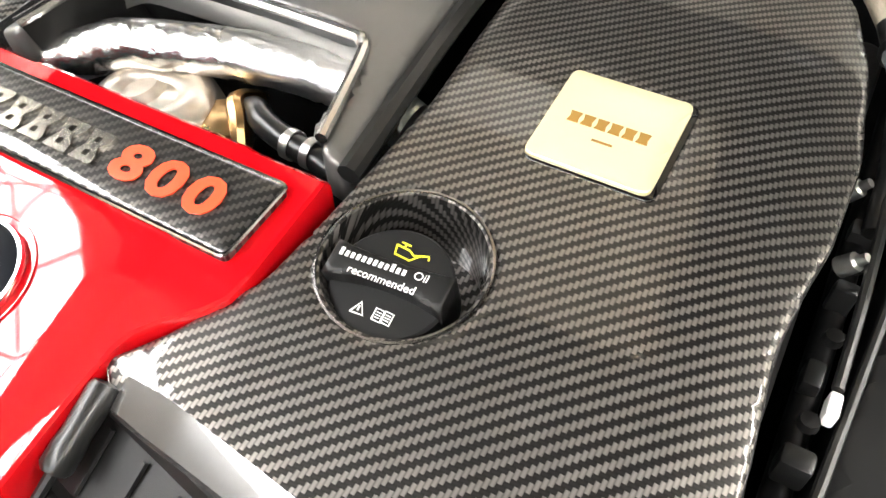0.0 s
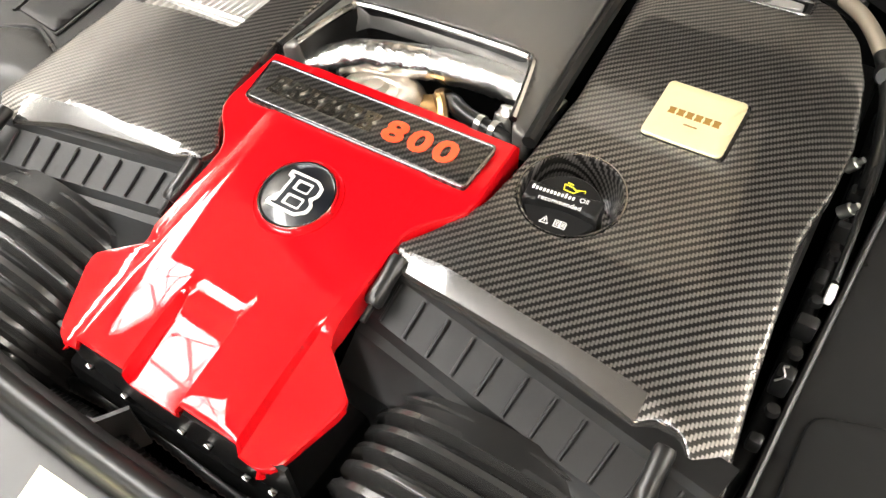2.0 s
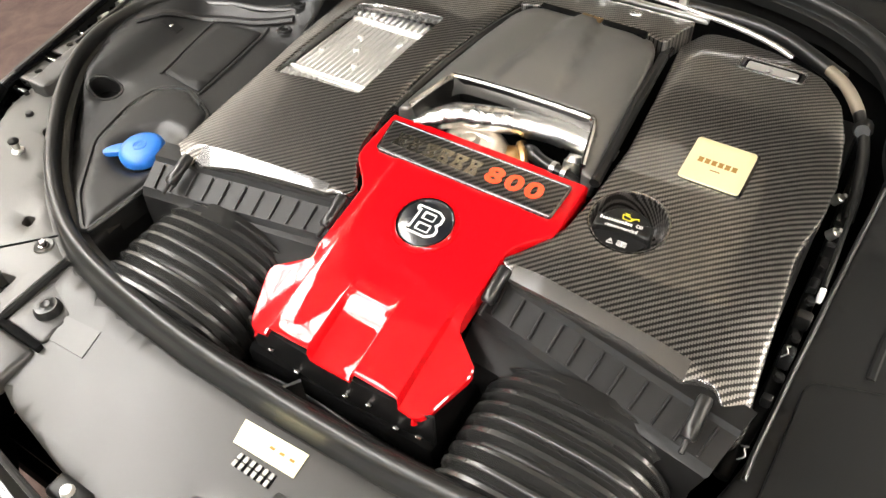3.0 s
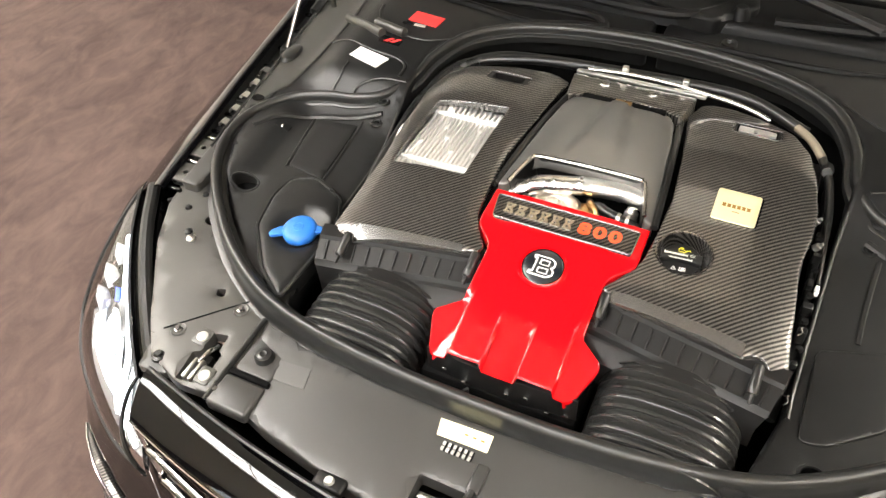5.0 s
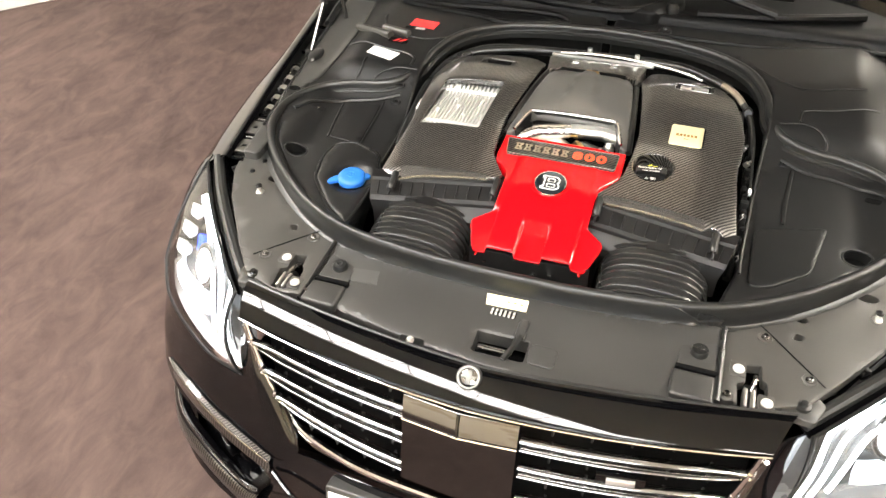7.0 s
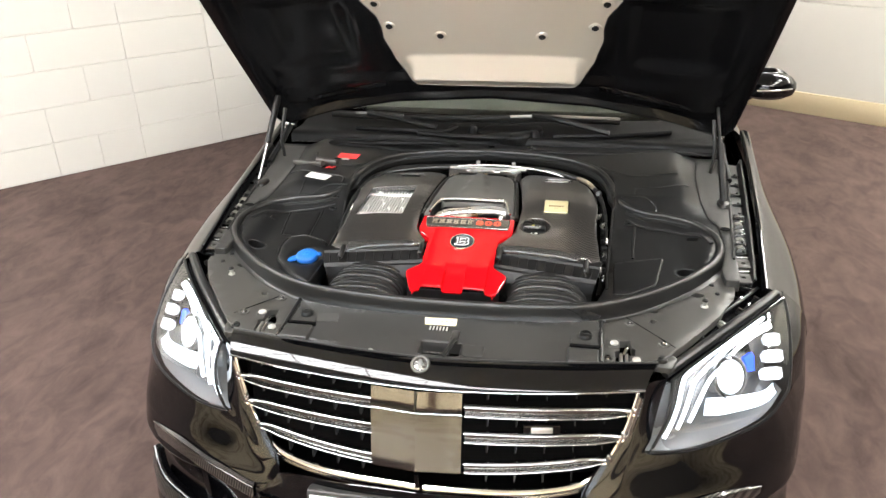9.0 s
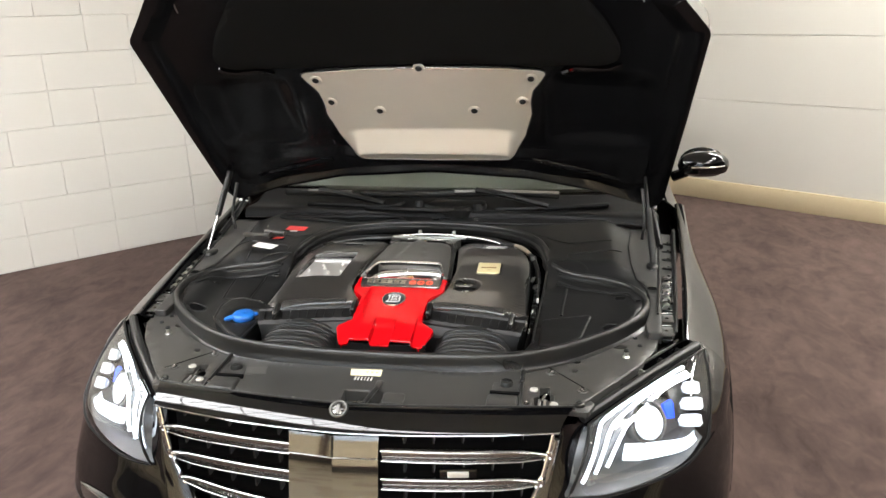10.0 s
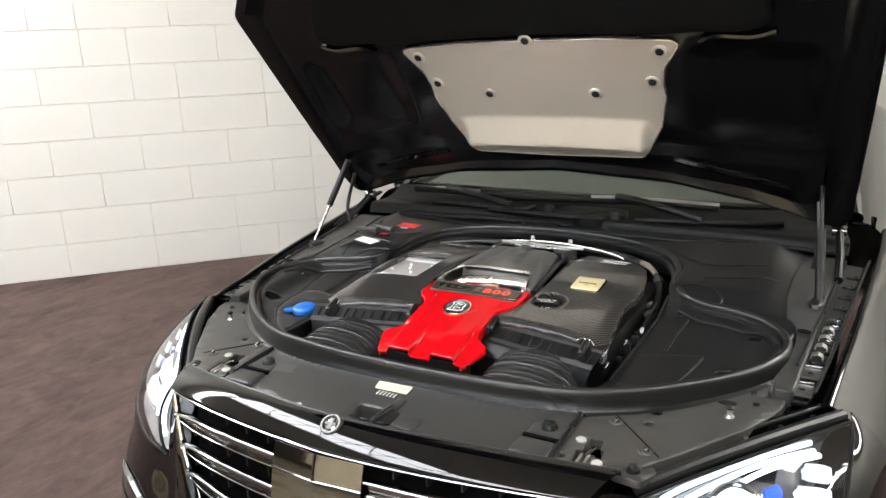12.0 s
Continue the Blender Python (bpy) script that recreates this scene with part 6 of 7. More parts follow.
    wlet = body_part("winglet", loft([[(s * v.x, v.y + 0.010, v.z + 0.004) for v in trim], [(s * v.x, v.y - 0.006, v.z) for v in trim], [(s * v.x, v.y - 0.014, v.z - 0.030) for v in trim], [(s * v.x, v.y + 0.004, v.z - 0.036) for v in trim]], 0.003), M_CARBON_DARK, "carbon winglet over the air intake", flat=25)
    body_part("edge", tube([(s * v.x, v.y - 0.007, v.z + 0.002) for v in trim], 0.0022, 6), M_DARKLETTER, "bright upper edge", parent=wlet)
    cutter = panel([(s * x, z) for x, z in ((0.80, 0.470), (0.70, 0.462), (0.585, 0.437), (0.505, 0.385), (0.545, 0.305), (0.65, 0.330), (0.78, 0.362))], 0.6, 0.9, step=0.5)
    cutter.transform(Matrix.Rotation(radians(90), 4, "X"))
    cutter.transform(Matrix.Translation((CX, 0.35, 0)))
    cutter.transform(Matrix.Translation(-ORG[car.name]))
    carve(low_bumper, [cutter])
    # solid black sheet painting the shaded depth of the intake
    body_part("intake_shade", loft(mirrored([[(0.46, 0.02, 0.50), (0.62, 0.075, 0.50), (0.76, 0.150, 0.50), (0.87, 0.25, 0.50)], [(0.46, 0.02, 0.26), (0.64, 0.075, 0.26), (0.77, 0.150, 0.26), (0.87, 0.25, 0.26)]], s), 0.003), M_SHADE_BLACK, "near-black sheet painting the shade inside the air intake")
    blade = smooth_line([(s * 0.83, 0.115, 0.372), (s * 0.765, 0.040, 0.350), (s * 0.67, -0.012, 0.325), (s * 0.556, -0.056, 0.290), (s * 0.50, -0.072, 0.300)], 6)
    bl_ = body_part("intake_blade", tube(blade, 0.014, 10, flat=0.6), M_PAINT, "black blade under the intake")
    body_part("edge", tube([v + Vector((0, -0.008, 0.008)) for v in blade], 0.0026, 6), M_DARKLETTER, parent=bl_)
    lips = [[v + Vector((s * a, b, c)) for v in blade] for a, b, c in ((0.0, -0.004, -0.004), (0.006, -0.015, -0.014), (0.012, -0.021, -0.034), (0.014, -0.022, -0.056), (0.010, -0.012, -0.066))]
    body_part("splitter_lip", loft(lips, 0.003), M_CARBON_DARK, "grey carbon lip below the air intake", parent=bl_)
    body_part("intake_post", box(s * 0.605 - 0.008, s * 0.605 + 0.008, -0.020, 0.020, 0.310, 0.440, 0.004), M_PAINT)
    body_part("inner_fin", tube(smooth_line([(s * 0.43, -0.088, 0.440), (s * 0.38, -0.108, 0.400), (s * 0.315, -0.122, 0.375)], 5), 0.006, 8), M_PAINT)

# wings from the headlamps to the doors
WING_Y = [0.445, 0.52, 0.62, 0.78, 0.95, 1.12, 1.28, 1.45]
for s in (-1, 1):
    rows = []
    for y in WING_Y:
        t = (y - 0.40) / 1.05
        wx = lerp_table([(0.4, 0.928), (0.6, 0.952), (0.8, 0.962), (1.1, 0.955), (1.45, 0.948)], y)
        top = lerp_table([(0.4, 0.826), (0.8, 0.875), (1.2, 0.915), (1.45, 0.945)], y)
        ix = lerp_table([(0.4, 0.785), (0.8, 0.828), (1.2, 0.862), (1.45, 0.875)], y)
        rows.append([(s * ix, y, top), (s * (ix + 0.012), y, top + 0.006), (s * (ix + 0.036), y, top - 0.006), (s * (wx - 0.036), y, top - 0.060), (s * (wx - 0.010), y, top - 0.12), (s * (wx - 0.012), y, top - 0.19), (s * wx, y, 0.60), (s * (wx + 0.002), y, 0.48), (s * (wx - 0.006), y, 0.32), (s * (wx - 0.02), y, 0.20)])
    wing = body_part("front_wing", loft(fine_rows(rows, 4), 0.004), M_PAINT, "glossy black front wing")
    arch = lathe([(0, -0.25), (0.365, -0.25), (0.365, 0.25), (0, 0.25)], Matrix.Translation((CX + s * 0.95, 0.86, 0.345)) @ Matrix.Rotation(radians(90), 4, "Y"), 48)
    arch.transform(Matrix.Translation(-ORG[car.name]))
    carve(wing, [arch])
    lipc = [(s * 0.955, 0.86 + 0.372 * math.cos(a), 0.345 + 0.372 * math.sin(a)) for a in [math.pi * (k / 24) for k in range(25)]]
    body_part("arch_lip", tube(lipc, 0.010, 8), M_PAINT)

# nose bar over the grille
def nose_rows():
    """The bar's section rolls from a steep front up to a flat rear lip, lower and thinner towards its ends."""
    prof = [(0.006, -0.006), (0.0, 0.0), (0.0010, 0.0022), (0.0050, 0.0064), (0.0110, 0.0120), (0.0180, 0.0176), (0.0260, 0.0229), (0.0340, 0.0272), (0.0420, 0.0306), (0.051, 0.0330), (0.062, 0.0338), (0.070, 0.0310), (0.0715, 0.022)]
    rows = []
    for dy, dz in prof:
        row = []
        for k in range(41):
            x = -0.497 + 0.994 * k / 40
            u = abs(x) / 0.497
            y0 = -0.049 + 0.012 * u + 0.061 * u ** 2
            z0 = 0.792 - 0.006 * u ** 2
            rise = 1.0 - 0.34 * u ** 2.4
            row.append((x * (1 + 0.055 * dy / 0.07 * u), y0 + dy * (1 + 0.12 * u), z0 + dz * rise))
        rows.append(row)
    return rows


nose_lines = nose_rows()
nose = body_part("nose_bar", loft(nose_lines, 0.004), M_PAINT, "glossy black bar over the grille", flat=60)
body_part("chrome_line", tube([Vector(v) + Vector((0, -0.0015, -0.003)) for v in nose_lines[1]], 0.0021, 8), M_CHROME, "thin chrome line", parent=nose)
body_part("rear_lip", tube([Vector(v) + Vector((0, 0.003, -0.002)) for v in nose_lines[-2]], 0.0042, 8), M_SEAL, "grey rubber lip behind the bar", parent=nose)
sm = Matrix.Translation((-0.009, -0.006, 0.8235)) @ Matrix.Rotation(radians(34), 4, "X") @ Matrix.Diagonal((0.86, 0.86, 0.7, 1))
M_BADGE = surface("dull_badge_metal", (0.13, 0.128, 0.122), 0.42, metal=1.0, grain=600, bump=0.05)
badge2 = body_part("nose_badge", lathe([(0.0185, -0.004), (0.019, 0.004), (0.020, 0.008), (0.024, 0.008), (0.0262, 0.004), (0.0268, -0.010)], sm, 32), M_BADGE, "round dull chrome nose badge")
body_part("badge_field", lathe([(0, 0.0045), (0.008, 0.0040), (0.014, 0.0030), (0.0188, 0.0012), (0.0188, -0.005)], sm, 28), M_DARKLETTER, "dark domed badge field", parent=badge2)
body_part("emblem", box(-0.006, 0.007, -0.015, 0.015, 0.002, 0.0075, 0.002, m=sm), M_BADGE, "raised plain device", parent=badge2)
body_part("emblem", box(-0.016, 0.016, -0.004, 0.005, 0.001, 0.0065, 0.002, m=sm), M_BADGE, "raised plain device", parent=badge2)

# grille
def grille_y(x, z):
    return -0.062 + 0.075 * (abs(x) / 0.47) ** 2 + 0.12 * (z - 0.70)


# black sheet behind the slats, its colour painting the unlit depth
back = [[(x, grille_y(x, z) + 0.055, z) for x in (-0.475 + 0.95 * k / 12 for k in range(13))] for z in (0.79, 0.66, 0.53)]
grille = body_part("grille_back", loft(back, 0.004), M_SHADE_BLACK, "black grille with chrome double slats")


def blade(pts, wide, thick, drop):
    """A slat: a flat rounded blade, its broad side tilted up and forward."""
    ring = [(math.cos(2 * math.pi * k / 10), math.sin(2 * math.pi * k / 10)) for k in range(10)]
    c, q = math.cos(drop), math.sin(drop)
    rows = []
    for x, y, z in pts:
        rows.append([(x, y + a * wide * c - b * thick * q, z + a * wide * q + b * thick * c) for a, b in ring + ring[:1]])
    return loft(rows)


# outer height, inner height and half width of each pair of slats
for zo, zi, half in ((0.743, 0.757, 0.470), (0.678, 0.688, 0.452), (0.621, 0.606, 0.424)):
    for s in (-1, 1):
        def line(dz, dy, end):
            out = []
            for k in range(15):
                t = k / 14
                x = 0.100 + (half - end - 0.100) * t
                z = zi + (zo - zi) * t ** 1.6 + dz
                if t > 0.8:
                    z -= 0.010 * ((t - 0.8) / 0.2) ** 2 * (1 if dz == 0 else -0.6)
                out.append((s * x, grille_y(x, z) + dy, z))
            return out
        up = line(0.0, -0.004, 0.0)
        slat = body_part("slat", blade(up, 0.0072, 0.0030, 0.10), M_SLAT, parent=grille, flat=60)
        low_pts = line(-0.0285, 0.000, 0.010)
        body_part("lower_fin", blade(low_pts, 0.0050, 0.0020, 0.08), M_SLAT, parent=slat, flat=60)
        body_part("slat_web", loft([[(x, y + 0.008, z) for x, y, z in up], [(x, y + 0.004, z - 0.013) for x, y, z in up], [(x, y + 0.007, z) for x, y, z in low_pts]], 0.003), M_DARKLETTER, parent=slat)
        ex, ey, ez = up[-1]
        body_part("slat_end", tube(smooth_line([(ex, ey + 0.004, ez + 0.005), (ex + s * 0.009, ey + 0.004, ez - 0.002), (ex + s * 0.010, ey + 0.006, ez - 0.013), (ex - s * 0.006, ey + 0.004, ez - 0.019)], 4), 0.0052, 8), M_CHROME, parent=slat)
for s in (-1, 1):
    for k in range(5):
        x = s * (0.150 + 0.066 * k)
        for za, zb in ((0.694, 0.724), (0.624, 0.656), (0.545, 0.585), (0.764, 0.786)):
            body_part("spacer", box(x - 0.002, x + 0.002, grille_y(x, za) + 0.010, grille_y(x, za) + 0.032, za, zb), M_PLASTIC, parent=grille)
    rim = smooth_line([(s * 0.004, -0.086, 0.528), (s * 0.2, -0.074, 0.530), (s * 0.32, -0.048, 0.533), (s * 0.385, -0.026, 0.548), (s * 0.424, -0.008, 0.590), (s * 0.456, 0.006, 0.66), (s * 0.474, 0.017, 0.735), (s * 0.482, 0.023, 0.780)], 6)
    n = len(rim)
    body_part("grille_rim", tube(rim, 0.0075, 10, rs=[0.0095 - 0.0052 * k / (n - 1) for k in range(n)]), M_CHROME, "chrome grille rim", parent=grille)
    body_part("rim_foot", tube([v + Vector((s * 0.008, 0.004, -0.016)) for v in rim], 0.0075, 8), M_DARKLETTER, "dark lower rim", parent=grille)
# mirror-black radar plate: an upper facet over a taller lower one, folded along its spine
gp_ = []
for z, dy in ((0.788, -0.003), (0.764, -0.009), (0.741, -0.012), (0.736, -0.013), (0.665, -0.020), (0.594, -0.026), (0.588, -0.018)):
    gp_.append([(x, grille_y(0.1, z) + dy - 0.009 * (1 - abs(x + 0.010) / 0.106), z) for x in (-0.116, -0.063, -0.010, 0.043, 0.096)])
sensor = body_part("sensor_plate", loft(gp_, 0.006), M_MIRROR, "mirror-black radar plate in the grille", parent=grille, flat=8)
body_part("spine", tube([(-0.010, grille_y(0.1, 0.788) - 0.013, 0.788), (-0.010, grille_y(0.1, 0.740) - 0.022, 0.740)], 0.0032, 6), M_PAINT, "", parent=sensor)
body_part("step_line", tube([(x, grille_y(0.1, 0.739) - 0.0135 - 0.009 * (1 - abs(x + 0.010) / 0.106), 0.739) for x in (-0.116, -0.063, -0.010, 0.043, 0.096)], 0.0018, 6), M_CHROME, "thin bright fold line", parent=sensor)
body_part("spine", tube([(-0.010, -0.094, 0.575), (-0.010, -0.095, 0.536)], 0.006, 6), M_PAINT, parent=grille)
gb = body_part("grille_badge", box(0.232, 0.316, -0.046, -0.034, 0.690, 0.713, 0.002, m=Matrix.Translation((0.274, -0.04, 0.7)) @ Matrix.Rotation(radians(9), 4, "Z") @ Matrix.Translation((-0.274, 0.04, -0.7))), M_PAINT, "small black and chrome grille badge", parent=grille)
body_part("badge_bar", box(0.250, 0.298, -0.051, -0.044, 0.695, 0.708, 0.001, m=Matrix.Translation((0.274, -0.04, 0.7)) @ Matrix.Rotation(radians(9), 4, "Z") @ Matrix.Translation((-0.274, 0.04, -0.7))), M_ALU, parent=gb)

# number plate, with bars for its writing
np_ = thing("number_plate", "white show plate with a dark and red emblem and bars", "number plate", (-0.008, -0.125, 0.44))
PM = Matrix.Translation((-0.022, -0.132, 0.443)) @ Matrix.Rotation(radians(78), 4, "X")
part("holder", box(-0.268, 0.268, -0.062, 0.066, -0.034, 0.0, 0.006, 3, m=PM), M_FRONT, np_, "grey plastic plate holder")
for k in range(7):
    part("screw", lathe([(0, 0.0042), (0.0022, 0.0040), (0.0026, 0.003)], PM @ Matrix.Translation((-0.22 + 0.073 * k, 0.047, 0)), 8), M_PAD, np_, "small dark fixing")
part("face", box(-0.26, 0.26, -0.055, 0.055, 0.0, 0.003, 0.001, m=PM), M_WHITE, np_)
for k, mt in ((0, M_PAD), (1, M_STICKRED)):
    hexa = [(-0.190 + 0.034 * k + a * (1 - 2 * k) * 1.0, b) for a, b in ((0.0, -0.020), (0.0, 0.020), (0.028, 0.032), (0.028, 0.024), (0.008, 0.016), (0.008, -0.016), (0.028, -0.024), (0.028, -0.032))]
    hexa = [(x + (0.024 if k else 0), y) for x, y in hexa]
    b2 = panel(hexa, 0.0036, 0.001, step=0.05)
    b2.transform(PM)
    part("emblem", b2, mt, np_)
for k in range(6):
    part("bar", box(-0.095 + 0.052 * k, -0.053 + 0.052 * k, -0.018, 0.012, 0.002, 0.0036, m=PM), M_PAD, np_, "dark bar in place of writing")


# headlamps
def headlamp(s):
    low = smooth_line([(0.520, 0.006, 0.624), (0.62, 0.036, 0.622), (0.73, 0.096, 0.635), (0.802, 0.152, 0.652), (0.846, 0.215, 0.682)], 6)
    top = smooth_line([(0.560, 0.098, 0.766), (0.622, 0.160, 0.786), (0.70, 0.245, 0.804), (0.775, 0.335, 0.815), (0.846, 0.432, 0.817)], 6)
    last = len(low) - 1

    def spot(u, t, depth, bulge=0.030):
        """A place under the lens: u from the inner to the outer end, t from the lower to the upper edge."""
        i = u * last
        k = min(int(i), last - 1)
        a, b = low[k].lerp(low[k + 1], i - k), top[k].lerp(top[k + 1], i - k)
        q = Vector((0.35 + 0.42 * u, -0.75 + 0.15 * u, 0.45)).normalized()
        p = a.lerp(b, t) + q * (bulge * (1 - 0.6 * u ** 3) * math.sin(math.pi * t) ** 0.8 - depth)
        return Vector((s * p.x, p.y, p.z)), Vector((s * q.x, q.y, q.z))

    def skin(depth):
        return [[tuple(spot(i / last, k / 12, depth * min(1, 4 * min(k / 12, 1 - k / 12) + 0.25))[0]) for i in range(last + 1)] for k in range(13)]
    ob = body_part("headlamp", loft(skin(0.075)), M_LAMPHOUSE, "lit LED headlamp under a clear lens")
    out = skin(0.0)
    lens = body_part("lens", loft(out, 0.002), M_GLASS, "clear lens", parent=ob)
    lens.visible_shadow = False
    edge = out[0] + [r[-1] for r in out[1:]] + out[-1][-2::-1] + [r[0] for r in out[-2:0:-1]]
    body_part("lamp_edge", tube(edge, 0.004, 6, closed=True), M_PLASTIC, parent=ob)
    # three light guides: up the inner side, then close together along the upper edge
    ways = ([(0.067, 0.18), (0.090, 0.50), (0.120, 0.82), (0.180, 0.91), (0.433, 0.945), (0.640, 0.945), (0.817, 0.925)],
            [(0.133, 0.28), (0.160, 0.52), (0.205, 0.74), (0.270, 0.82), (0.455, 0.885), (0.650, 0.890), (0.833, 0.850)],
            [(0.200, 0.33), (0.240, 0.51), (0.300, 0.67), (0.370, 0.75), (0.517, 0.825), (0.690, 0.840), (0.862, 0.800)])
    bands = []
    for way in ways:
        flat_way = [spot(v.x, v.y, 0.020)[0] for v in smooth_line([(u, t, 0) for u, t in way], 5)]
        guide = smooth_line(flat_way, 2)
        bands.append(guide)
        body_part("light_guide", tube(guide, 0.0044, 8), M_LED, "white LED light guide", parent=ob)
    deep = Vector((0, 0.012, -0.008))
    for a, b in zip(bands, bands[1:]):
        rows = [[tuple(p.lerp(q, f) + deep * d) for p, q in zip(a, b)] for f, d in ((0, 1.0), (0.25, 1.6), (0.75, 1.6), (1, 1.0))]
        body_part("guide_trough", loft(rows, 0.002), M_LAMPHOUSE, "bright trough between the guides", parent=ob)
    # main projector
    p, q = spot(0.467, 0.60, 0.034)
    rot = q.to_track_quat("Z", "Y").to_matrix().to_4x4()
    pm = Matrix.Translation(p) @ rot
    bowl = body_part("projector_bowl", lathe([(0.040, -0.02), (0.044, -0.004), (0.050, 0.006), (0.053, 0.006), (0.050, -0.03)], pm, 28), M_LAMPHOUSE, parent=ob)
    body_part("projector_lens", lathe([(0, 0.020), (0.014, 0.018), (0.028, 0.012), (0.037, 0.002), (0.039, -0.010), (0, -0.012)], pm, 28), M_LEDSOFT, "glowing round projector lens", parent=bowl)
    body_part("projector_ring", lathe([(0.039, 0.0), (0.041, 0.006), (0.044, 0.006), (0.046, -0.004)], pm, 28), M_CHROME, "chrome ring", parent=bowl)
    p, q = spot(0.650, 0.60, 0.036)
    b2 = panel([(-0.014, -0.020), (0.008, -0.024), (0.015, 0.010), (0.010, 0.022), (-0.016, 0.016)], 0.004, 0.008, step=0.02, roll=0.003)
    if s < 0:
        b2.transform(Matrix.Diagonal((-1, 1, 1, 1)))
    b2.transform(Matrix.Translation(p) @ rot)
    body_part("blue_accent", b2, M_LEDBLUE, "blue accent light", parent=ob)
    # three faceted modules one below another at the outer side
    for u, t, w in ((0.845, 0.675, 0.026), (0.825, 0.52, 0.033), (0.795, 0.37, 0.034)):
        p, q = spot(u, t, 0.026)
        mm = Matrix.Translation(p) @ rot @ Matrix.Rotation(-s * 0.25, 4, "Z")
        cell = body_part("led_module", loft([[tuple(mm @ Vector((a * w * k, b * 0.015 * k, d))) for a, b in ((-1, -0.8), (-0.5, -1), (0.7, -1), (1, -0.6), (0.9, 0.8), (0.4, 1), (-0.8, 0.9), (-1, -0.8))] for k, d in ((1.08, 0.008), (0.85, -0.004), (0.55, -0.010), (0.05, -0.011))]), M_LAMPBRIGHT, "faceted LED module", parent=ob)
        body_part("led_cover", lathe([(0, 0.010), (w * 0.5, 0.008), (w * 0.8, 0.002), (w * 0.9, -0.004)], mm @ Matrix.Diagonal((1.0, 0.42, 1, 1)), 16), M_LEDSOFT, "glowing lens of the module", parent=cell)
    # broad curved reflector below, caught light painted as glow, wide inside and narrow outside
    hi_ = smooth_line([(0.325, 0.50, 0), (0.40, 0.44, 0), (0.50, 0.37, 0), (0.66, 0.275, 0), (0.80, 0.195, 0), (0.93, 0.140, 0)], 4)
    lo_ = smooth_line([(0.295, 0.35, 0), (0.37, 0.285, 0), (0.45, 0.240, 0), (0.62, 0.165, 0), (0.78, 0.105, 0), (0.91, 0.070, 0)], 4)
    rows = [[tuple(spot(*(a.lerp(b, f))[:2], depth)[0]) for a, b in zip(lo_, hi_)] for f, depth in ((0.0, 0.022), (0.35, 0.030), (0.7, 0.034), (1.0, 0.036))]
    body_part("glow_reflector", loft(rows, 0.003), M_LEDSOFT, "broad lower reflector, glowing in place of the light it catches", parent=ob)
    # channel between the lamp and the bay: gap, rubber tube, glossy trough with clips
    across = Vector((-0.66, 0.75, 0))
    rows = []
    for d, dz in ((0.0, 0.002), (0.006, -0.012), (0.016, -0.014), (0.040, -0.012), (0.046, -0.026), (0.074, -0.026), (0.080, -0.010), (0.092, -0.008)):
        rows.append([(s * (v.x + across.x * d), v.y + across.y * d, v.z + dz) for v in top])
    strip = body_part("lamp_channel", loft(rows, 0.003), M_PAINT, "glossy black channel behind the headlamp")
    tubes = [(s * (v.x + across.x * 0.027), v.y + across.y * 0.027, v.z + 0.001) for v in top]
    body_part("lamp_seal", tube(tubes, 0.0125, 10), M_SEAL, "thick rubber tube", parent=strip)
    body_part("channel_rail", tube([(s * (v.x + across.x * 0.082), v.y + across.y * 0.082, v.z - 0.008) for v in top], 0.0045, 8), M_RUBBER, parent=strip)
    for k in range(6):
        v = top[2 + 4 * k] if 2 + 4 * k < len(top) else top[-1]
        cx, cy = v.x + across.x * 0.062, v.y + across.y * 0.062
        b2 = box(-0.010, 0.010, -0.007, 0.007, -0.006, 0.004, 0.002)
        box(-0.004, 0.004, -0.0085, 0.0085, 0.002, 0.009, 0.0015, bm=b2)
        b2.transform(Matrix.Translation((s * cx, cy, v.z - 0.018)) @ Matrix.Rotation(s * 0.72, 4, "Z"))
        body_part("clip", b2, M_STEEL if k == 3 else M_PLASTIC, "", parent=strip)
    # bracket with a rubber buffer at the inner end
    body_part("lamp_bracket", panel(round_poly([(s * 0.500, 0.112), (s * 0.556, 0.106), (s * 0.572, 0.150), (s * 0.548, 0.178), (s * 0.506, 0.160)], 0.008, 3), 0.792, 0.012, step=0.02, roll=0.003), M_FRONT, "grey plastic lamp bracket", parent=strip)
    body_part("buffer", lathe([(0, 0.012), (0.006, 0.012), (0.008, 0.008), (0.013, 0.006), (0.014, 0.0)], Matrix.Translation((s * 0.534, 0.136, 0.792)), 18), M_RUBBER, "round rubber buffer", parent=strip)
    # corner of the wing round the lamp's outer end
    e0 = [Vector(p) for p in (r[-1] for r in out[::3])]
    e0 = [Vector((s * v.x, v.y, v.z)) for v in e0]
    e2 = [Vector(p) for p in ((0.926, 0.45, 0.662), (0.925, 0.45, 0.70), (0.916, 0.45, 0.745), (0.888, 0.45, 0.790), (0.842, 0.45, 0.829))]
    e1 = [a.lerp(b, 0.5) + Vector((0.012, -0.010, 0.0)) * (1 - k / 4) for k, (a, b) in enumerate(zip(e0, e2))]
    body_part("wing_corner", loft(fine_rows([[(s * v.x, v.y, v.z) for v in e] for e in (e0, e1, e2)], 5), 0.003), M_PAINT, "glossy black wing corner")


for s in (-1, 1):
    headlamp(s)

# open bonnet: x across, q up along it from the hinge, n towards the bay
HO = Vector((CX - 0.010, 1.235, 1.030))
HS, HN = Vector((0, -0.6027, 0.798)), Vector((0, -0.798, -0.6027))
